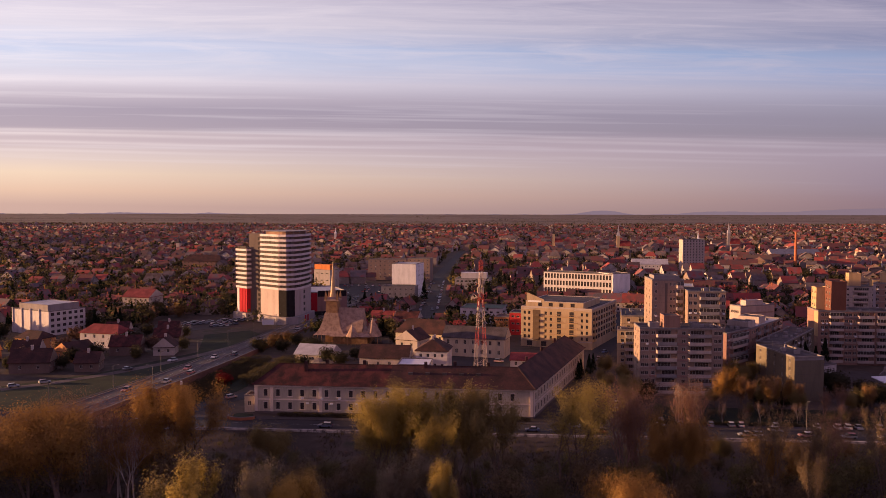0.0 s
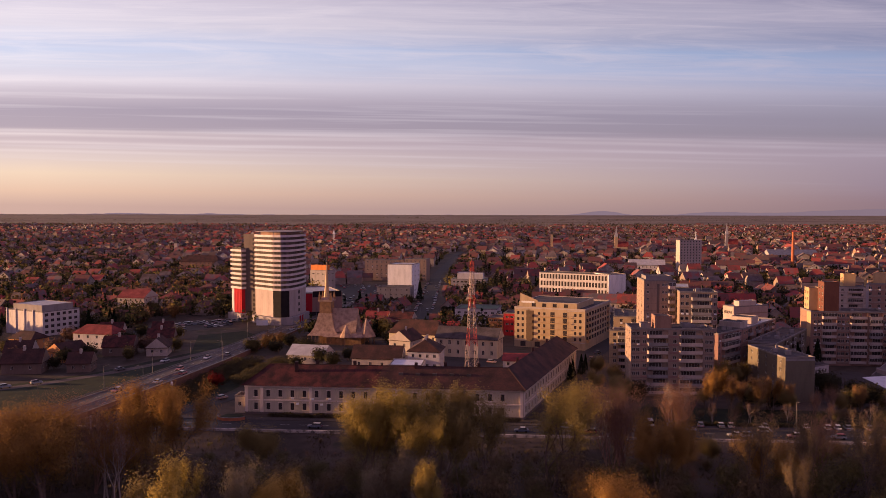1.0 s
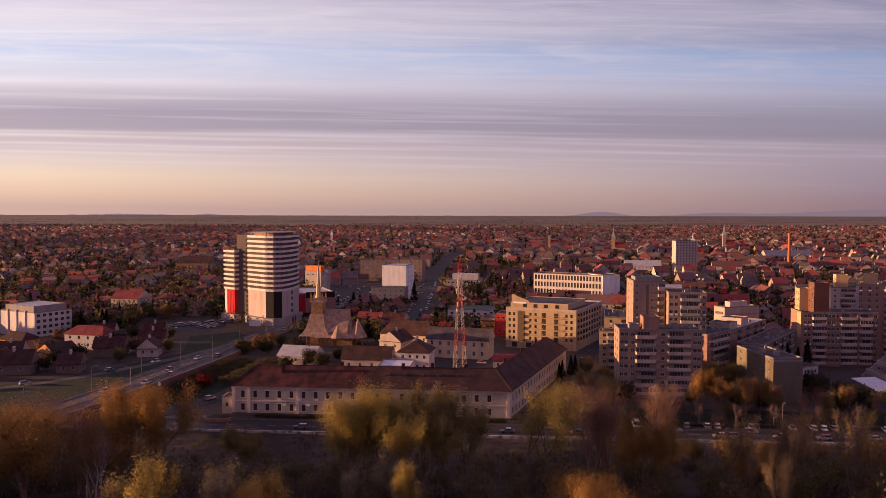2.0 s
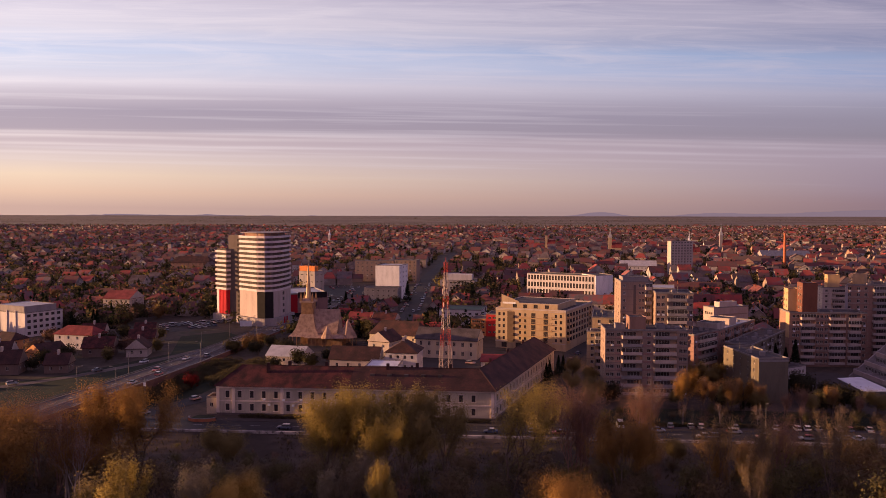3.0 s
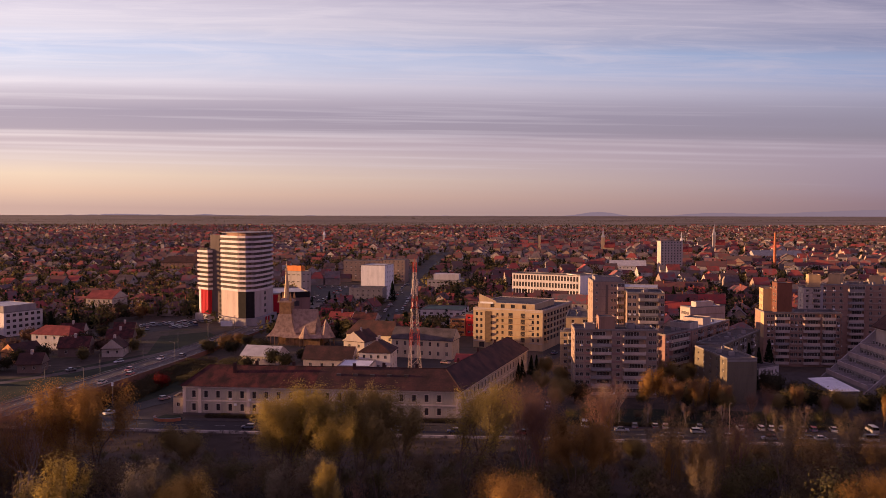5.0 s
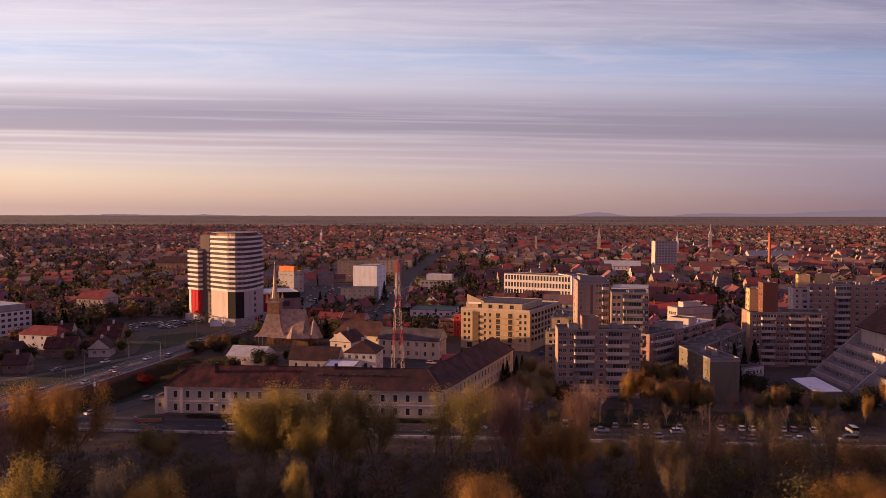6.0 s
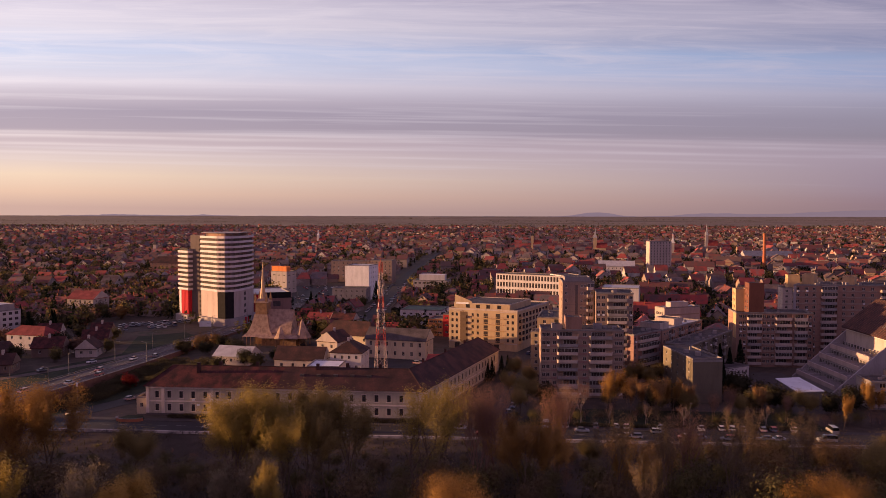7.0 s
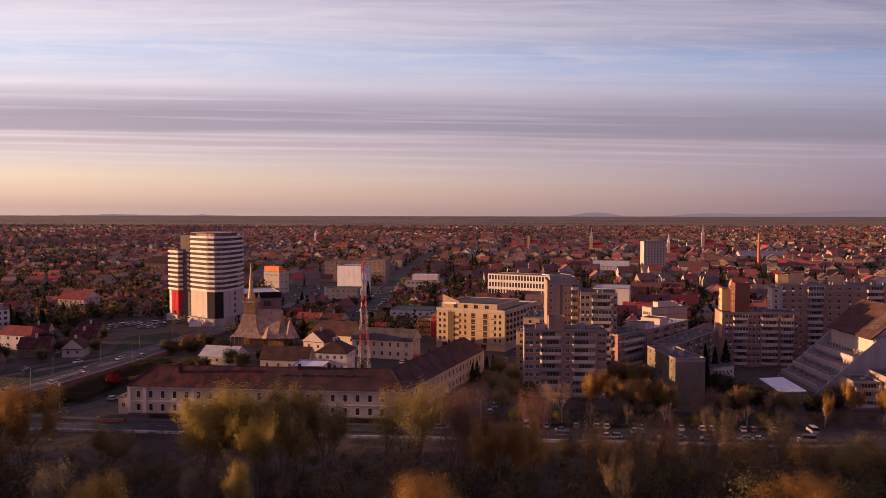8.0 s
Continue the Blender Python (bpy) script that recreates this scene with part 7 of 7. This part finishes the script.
    for i, (k, x, y, s) in enumerate((("orange", -74, 392, 0.85), ("orange", -79, 384, 0.95), ("olive", -83, 372, 0.9), ("green", -68, 386, 0.8), ("green", -72, 371, 0.8), ("conifer", -13.5, 590, 1.25), ("conifer", 147, 330, 1.0), ("conifer", 150, 327, 0.9), ("conifer", 156, 332, 1.1), ("conifer", 143, 318, 0.9), ("conifer", 138, 300, 0.9), ("green", 142, 292, 1.0), ("green", 139, 284, 1.0), ("green", 136, 266, 0.9), ("green", 143, 270, 1.0), ("olive", 149, 265, 0.9), ("green", 168, 264, 1.0), ("green", 172, 270, 0.9), ("green", 146, 278, 0.9), ("conifer", 134, 290, 0.9), ("green", 160, 262, 0.9), ("green", 104, 270, 0.9), ("green", 110, 266, 0.9), ("green", 68, 276, 0.9), ("green", 137, 308, 1.1),
                                      ("green", 104, 330, 1.0), ("green", 108, 322, 1.0), ("olive", 112, 285, 0.8), ("green", -56, 330, 0.8), ("green", -50, 345, 0.9), ("green", -44, 338, 0.8), ("green", -58, 360, 1.0), ("green", -38, 352, 0.7), ("conifer", 52, 312, 0.6), ("conifer", 54, 318, 0.6), ("conifer", 58, 322, 0.7), ("conifer", 61, 330, 0.6), ("green", -24, 395, 0.9), ("green", -62, 372, 0.9))):
        tree(protos[k], lab[k], (x, y, -0.05), i * 47, s, group="town trees")
    # far gardens and woods, in two bands of fineness
    for k, share in (("green", 7400), ("olive", 3000), ("orange", 600), ("rust", 1900), ("conifer", 2900), ("gold", 300)):
        for lo, hi, part_, per, size in ((400, 1150, 0.50, 34, 0.82), (1150, 3800, 0.70, 13, 1.4)):
            m = int(share * part_)
            y = lo + (hi - lo) * rng.random(m) ** 1.15
            x = (rng.random(m) - 0.5) * 1.14 * y + 20
            for wk, wx, wy, wr, wn in WOODS:
                if wk == k and lo < wy < hi:
                    x, y = np.append(x, rng.normal(wx, wr, wn)), np.append(y, rng.normal(wy, wr * 0.6, wn))
            keep = np.array([is_clear(a, b, 0) and noise.noise(Vector((a / 180.0, b / 240.0, 9.0))) > -0.3 for a, b in zip(x, y)])
            x, y = x[keep], y[keep]
            c = np.repeat(np.stack([x, y, np.zeros(len(x))], 1), per, 0)
            h = np.repeat(rng.uniform(4.5, 10.5, len(x)), per)
            n_ = len(c)
            if k == "conifer":
                z = rng.random(n_) * h * 1.3
                rad = (1.35 * h - z) * 0.2
            else:
                z = h * (0.25 + 0.75 * rng.random(n_))
                rad = 0.48 * h * np.sqrt(np.clip(1.05 - ((z / h - 0.6) / 0.45) ** 2, 0.05, 1))
            mid = c + np.stack([0 * h, 0 * h, h * 0.5], 1)
            t = rng.uniform(0, 6.28, n_)
            rr = rad * rng.random(n_) ** 0.35
            c += np.stack([rr * np.cos(t), rr * np.sin(t), z], 1)
            out = (c - mid) / (np.linalg.norm(c - mid, axis=1)[:, None] + 0.01)
            sprays, soft = leaf_sprays(rng, c, out, size * 1.15, 2.4)
            me = tris_mesh("far_trees", sprays, M["leaf_" + (k if k == "conifer" else "town_" + k)], soft)
            tagged(new("far_trees", me), lab[k] + "s scattered among far houses", "trees", "", "stuff")

    pts = []
    for i in range(46):
        y0 = rng.uniform(3500, 4650)
        x0 = rng.uniform(-2600, 2600)
        L_ = rng.uniform(150, 900)
        m = int(L_ / 5)
        t = rng.uniform(-0.08, 0.08)
        u = rng.uniform(-L_ / 2, L_ / 2, m)
        x, y = x0 + u, y0 + u * t + rng.normal(size=m) * 4
        pts.append(np.stack([x, y, [ground_z(a, b) + rng.uniform(0.5, 6) for a, b in zip(x, y)]], 1))
    c = np.concatenate(pts)
    tagged(new("far_hedgerows", tris_mesh("far_hedgerows", leaf_quads(rng, c, 3.6, 0.3)[:, :3], M["leaf_green"])), "dark hedgerows and tree lines on the far plain", "hedges", "", "stuff")


town_trees()


# ---- landmarks far off ----
def spire_church(x, y, h, w, mat, label, cap="tile_dark"):
    th = thing("church", label, "church", (x, y, 0), -10)
    g = Geo()
    g.prism([(-w, -w), (w, -w), (w, w), (-w, w)], 0, h * 0.62)
    part("tower", g, M[mat], th)
    g = Geo()
    g.prism([(-w * 1.15, -w * 1.15), (w * 1.15, -w * 1.15), (w * 1.15, w * 1.15), (-w * 1.15, w * 1.15)], h * 0.62, h * 0.72, 0, True, 0.6)
    g.prism([(-w * 0.55, -w * 0.55), (w * 0.55, -w * 0.55), (w * 0.55, w * 0.55), (-w * 0.55, w * 0.55)], h * 0.72, h, 0, True, 0.05)
    part("spire", g, M[cap], th)
    g = Geo()
    g.prism([(w, -w * 1.6), (w * 7, -w * 1.6), (w * 7, w * 1.6), (w, w * 1.6)], 0, h * 0.28)
    part("nave", g, M[mat], th)
    g = Geo()
    pitched(g, [(w, -w * 1.6), (w * 7, -w * 1.6), (w * 7, w * 1.6), (w, w * 1.6)], h * 0.28, h * 0.45, 0.0)
    part("roof", g, M["tile_red"], th)


spire_church(262.6, 1226.5, 44, 2.5, "yellow", "pale yellow church with a slim tower among the roofs", "felt_light")
spire_church(180, 1330, 44, 2.0, "yellow", "pale church tower far off", "felt")
spire_church(450, 1290, 48, 2.3, "stone", "grey church with a pointed tower", "felt_light")
spire_church(352, 1130, 38, 2.0, "cream", "small white church tower", "sheet_white")
spire_church(-394, 1220, 26, 2.6, "cream", "pale church in the western houses", "felt")
spire_church(-215, 1640, 30, 2.2, "white", "small far white tower", "sheet_white")
th = thing("factory_chimney", "tall round brick factory chimney", "chimney", (388, 900, 0))
g = Geo()
g.tube((0, 0, 0), (0, 0, 42), 1.9, 1.2, 16)
part("shaft", g, M["brick"], th)
g = Geo()
g.tube((0, 0, 41), (0, 0, 42.4), 1.45, 1.45, 16)
part("rim", g, M["brick"], th)


def hills():
    # the hills emit a flat mauve that stands in for distance haze
    glow = bpy.data.materials.new("haze_glow")
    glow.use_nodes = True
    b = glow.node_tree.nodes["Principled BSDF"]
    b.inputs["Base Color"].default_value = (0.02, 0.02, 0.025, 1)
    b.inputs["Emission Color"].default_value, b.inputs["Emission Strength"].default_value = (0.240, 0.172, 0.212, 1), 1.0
    g = Geo()
    rise = lambda x: (max(0.0, 30 * math.exp(-((x - 950) / 130) ** 2)) + max(0.0, 24 * math.exp(-((x - 1650) / 240) ** 2)) + 46 * math.exp(-((x - 2650) / 420) ** 2) + 16 * math.exp(-((x - 2150) / 300) ** 2)
                      + 10 * math.exp(-((x + 1900) / 220) ** 2) + 7 * math.exp(-((x + 1400) / 160) ** 2) + 5 * noise.noise(Vector((x / 90.0, 0, 0))) + 3 * noise.noise(Vector((x / 30.0, 5, 0))))
    xs = list(range(-3000, 3301, 25))
    for a, b_ in zip(xs, xs[1:]):
        za, zb = 41 + max(-10, 0.85 * rise(a)), 41 + max(-10, 0.85 * rise(b_))
        g.face([(a, 4895, 0), (b_, 4895, 0), (b_, 4895, zb), (a, 4895, za)])
        g.face([(a, 4895, za), (b_, 4895, zb), (b_, 4930, 0), (a, 4930, 0)])
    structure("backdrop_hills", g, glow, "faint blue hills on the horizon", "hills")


hills()


# ---- cars, lamps ----
CAR_PAINT = material("car_paint", [(0.02, 0.02, 0.022), (0.55, 0.55, 0.56), (0.10, 0.10, 0.11), (0.70, 0.69, 0.68), (0.30, 0.02, 0.02), (0.32, 0.33, 0.35), (0.03, 0.05, 0.12), (0.72, 0.71, 0.7)], 0.4, 0.3, 0.0, 0.1, by="object", spec=0.6)
LAMP_RED = material("rear_lamp", around((0.35, 0.01, 0.01)), 1, 0.3)
LAMP_WHITE = material("head_lamp", around((0.75, 0.73, 0.7)), 1, 0.2)


def car_proto(kind, lamps=True):
    L, W = (4.3, 1.76) if kind != "van" else (5.2, 2.0)
    prof = {"saloon": [(-2.15, 0.35), (2.12, 0.35), (2.15, 0.62), (2.0, 0.78), (1.05, 0.92), (-1.45, 0.97), (-2.1, 0.9)], "hatch": [(-2.0, 0.35), (2.0, 0.35), (2.03, 0.65), (1.9, 0.82), (1.05, 0.95), (-1.95, 1.0)],
            "van": [(-2.6, 0.4), (2.6, 0.4), (2.62, 0.8), (2.4, 1.1), (1.6, 1.25), (-2.6, 1.25)]}[kind]
    cab = {"saloon": [(0.95, 0.92), (-1.5, 0.96), (-0.95, 1.42), (0.3, 1.45)], "hatch": [(1.0, 0.95), (-1.92, 1.0), (-1.6, 1.48), (0.3, 1.52)], "van": [(1.6, 1.25), (-2.55, 1.25), (-2.5, 2.15), (0.9, 2.15)]}[kind]
    th = thing("car", "parked car on the asphalt", "car", (0, -4000, 0), group="parked cars")

    def slab(pts, w0, w1, top_from):
        g = Geo()
        ws = [w0 if z <= top_from else w1 for _, z in pts]
        g.face([(x, -w / 2, z) for (x, z), w in zip(pts, ws)]), g.face([(x, w / 2, z) for (x, z), w in zip(pts, ws)][::-1])
        for i in range(len(pts)):
            j = (i + 1) % len(pts)
            g.face([(pts[i][0], -ws[i] / 2, pts[i][1]), (pts[i][0], ws[i] / 2, pts[i][1]), (pts[j][0], ws[j] / 2, pts[j][1]), (pts[j][0], -ws[j] / 2, pts[j][1])])
        return g
    part("body", slab(prof, W, W * 0.97, 0.7), CAR_PAINT, th)
    cg = slab(cab, W * 0.95, W * 0.76, 1.3)
    cabin = part("cabin", cg, M["car_glass"], th, "dark car windows")
    rp = [p for p in cab if p[1] > 1.3]
    g = Geo()
    g.box(min(p[0] for p in rp) - 0.05, max(p[0] for p in rp) + 0.05, -W * 0.39, W * 0.39, max(p[1] for p in rp), max(p[1] for p in rp) + 0.05)
    part("roof", g, CAR_PAINT, th)
    wg = Geo()
    wg.tube((0, -0.11, 0), (0, 0.11, 0), 0.32, 0.32, 12)
    wm = wg.mesh("wheel", [M["tyre"]])
    far_wheels = Geo()
    for x in (-L * 0.3, L * 0.31):
        for y in (-W / 2 + 0.08, W / 2 - 0.08):
            if not lamps:
                far_wheels.tube((x, y - 0.11, 0.32), (x, y + 0.11, 0.32), 0.32, 0.32, 8)
                continue
            part("wheel", wm, None, th, "", pose(x, y, 0.32))
    if not lamps:
        part("wheels", far_wheels, M["tyre"], th)
    for x, mat, nm in () if not lamps else ((L / 2 - 0.12, LAMP_WHITE, "headlight"), (-L / 2 + 0.05, LAMP_RED, "tail_light")):
        for y in (-W * 0.36, W * 0.36):
            g = Geo()
            g.box(x - 0.04, x + 0.06, y - 0.18, y + 0.18, 0.6, 0.74)
            part(nm, g, mat, th)
    return th


CARS = [car_proto("saloon"), car_proto("hatch"), car_proto("hatch"), car_proto("van"), car_proto("saloon", False), car_proto("hatch", False), car_proto("hatch", False), car_proto("van", False)]


def road_z(x, y):
    """Height of the paving under a car."""
    d = y - quay_y(x)
    if -1 < d < 13 and x > -100:
        return 0.08 if d < 12.4 else 0.16
    best = 0.0
    for (a, b, za), (c, e, zb) in zip(AVENUE_LINE, AVENUE_LINE[1:]):
        if b <= y <= e and abs(x - a - (c - a) * (y - b) / (e - b)) < 7.5:
            return avenue_z(y)
    for pts, w, z in (([(-12, 430), (-9, 510), (-6, 650), (-4, 820)], 6.5, 0.07), ([(50, 246), (62, 300), (64, 350), (84, 402)], 4.5, 0.075), ([(-66, 500), (-30, 505), (20, 510), (60, 505)], 5.5, 0.065),
                      ([(-92, 243), (-85, 258), (-77, 273), (-68, 287)], 4, 0.085), ([(-260, 276), (-205, 282), (-160, 293)], 4.2, 0.075), ([(-160, 293), (-146, 305), (-132, 322), (-119, 343), (-107, 368)], 2.6, 0.07)):
        for a, b in zip(pts, pts[1:]):
            a, b, p = Vector(a), Vector(b), Vector((x, y))
            t = max(0.0, min(1.0, (p - a).dot(b - a) / (b - a).length_squared))
            if (p - a - (b - a) * t).length < w:
                best = max(best, z)
    if -92 < x < -20 and 562 < y < 718:
        best = max(best, 0.055)
    if -160 < x < -112 and 428 < y < 488:
        best = max(best, 0.06)
    if -40 < x < 45 and 275 < y < 372:
        best = max(best, 0.05)
    return best


def place_cars():
    rng = random.Random(77)
    spots = []
    turn = math.degrees(math.atan(-0.073))
    for x in (66, 72, 81, 87, 90, 100, 112, 118, 121, 124, 130, 133, 139, 150):
        spots.append((x, quay_y(x) + 15.5, 80 + rng.uniform(-6, 6)))
    for x in (-34.5, 9, 27, 47, 62, 88, 91, 104, 108, 117, 126, 131, 143):
        spots.append((x + rng.uniform(-1, 1), quay_y(x) + rng.choice((4.7, 5.0)), turn + 180))
    for x in (-20, 40, 76, 98):
        spots.append((x, quay_y(x) + 10.3, turn))
    for i in range(13):
        for j in range(4):
            if rng.random() < 0.72:
                spots.append((-156 + i * 2.9 + j * 3.2, 434 + i * 1.9 + j * 11.0 - (j % 2) * 4, 115 + rng.uniform(-4, 4)))
    for i in range(20):
        for j in range(7):
            if rng.random() < 0.30:
                spots.append((-86 + i * 3.2, 572 + j * 19 + (i % 2) * 0.5, 90 + rng.uniform(-4, 4)))
    for i in range(34):
        y = 500 + i * 7.2
        if rng.random() < 0.5:
            spots.append((-10.5 + (y - 510) * 0.0215 - 4.6, y, 88.8))
        if rng.random() < 0.5:
            spots.append((-10.5 + (y - 510) * 0.0215 + 6.4, y + 3, 268.8))
    spots += [(4, 318, 20), (9, 316, 25), (15, 322, 100), (22, 330, 60), (29, 322, 0), (24, 348, -20), (31, 345, -18), (-83.6, 259.5, 57), (-92, 246.5, -5), (-73, 280, 55), (-98.2, 289, 82), (-99.8, 318, 262), (-91, 356, 83), (-91.5, 404, 263), (-79, 444, 80), (-66, 470, 20), (-72, 476, 30), (-60, 486, 10),
              (-106.0, 272, 260), (-95.4, 308, 82), (-97.6, 348, 262), (-85.0, 412, 82), (-157, 297, 40), (-163, 294.5, 18), (-168, 293.5, 15), (-149, 304, 42), (-128, 330, 58), (-116, 349, 242), (-174, 291, 15), (-181, 289.5, 195), (-187, 287, 15), (66, 342, 75), (68, 355, 80), (74, 372, 60), (56, 262, 80), (58, 270, 260), (-11, 470, 88), (-7, 530, 90), (-12, 560, 88), (-4, 610, 90), (-9, 640, 90), (-3, 690, 90), (-8, 720, 90), (145, 285, 40), (141, 296, 70), (148, 302, 20)]
    for n, (x, y, t) in enumerate(spots):
        k = n % 13 % 3 if n % 13 else 3
        copy_thing(CARS[k + (4 if y > 400 else 0)], pose(x, y, road_z(x, y), 0, 0, t))
    for i, p in enumerate(CARS):
        p.matrix_basis = pose(-84 + 6 * i, 700, 0.055, 0, 0, 90)


place_cars()


def lamp_proto():
    th = thing("street_lamp", "grey steel street lamp beside the road", "street lamp", (0, -4000, 0), group="street lamps")
    g = Geo()
    g.tube((0, 0, 0), (0, 0, 8.6), 0.11, 0.07, 7)
    part("pole", g, M["metal"], th)
    g = Geo()
    g.tube((0, 0, 8.5), (1.7, 0, 9.0), 0.05, 0.04, 5)
    part("arm", g, M["metal"], th)
    g = Geo()
    g.box(1.5, 2.2, -0.14, 0.14, 8.92, 9.06)
    part("lamp_head", g, M["kerb"], th)
    return th


LAMP = lamp_proto()
for i, (p, t) in enumerate(along(shifted(AVENUE, 7.2), 34)[1:]):
    copy_thing(LAMP, pose(p.x, p.y, avenue_z(p.y), 0, 0, t - 90))
for i, (p, t) in enumerate(along(shifted(AVENUE, -7.0), 68)[2:]):
    copy_thing(LAMP, pose(p.x, p.y, avenue_z(p.y) + 0.1, 0, 0, t + 90))
for x in (52, 108):
    copy_thing(LAMP, pose(x, quay_y(x) + 13.0, 0, 0, 0, -94))
LAMP.matrix_basis = pose(-10, 480, 0, 0, 0, 0)


def billboard():
    th = thing("billboard", "blank white roadside billboard on posts", "billboard", (-97, 452, 0), 5)
    g = Geo()
    g.box(-3.2, 3.2, -0.1, 0.1, 1.4, 4.4)
    part("board", g, M["sheet_white"], th)
    for x in (-2.4, 2.4):
        g = Geo()
        g.box(x - 0.1, x + 0.1, 0.1, 0.3, 0, 4.2)
        part("post", g, M["metal"], th)


billboard()


def sign_post():
    th = thing("sign_post", "slim dark post with a small white box sign by the ramp", "sign", (-87.0, 270.5, 0))
    g = Geo()
    g.tube((0, 0, 0), (0, 0, 9.6), 0.14, 0.09, 7)
    part("post", g, M["metal"], th)
    g = Geo()
    g.box(-0.35, 0.35, -0.35, -0.1, 6.9, 8.1)
    part("sign", g, M["sheet_white"], th)


sign_post()
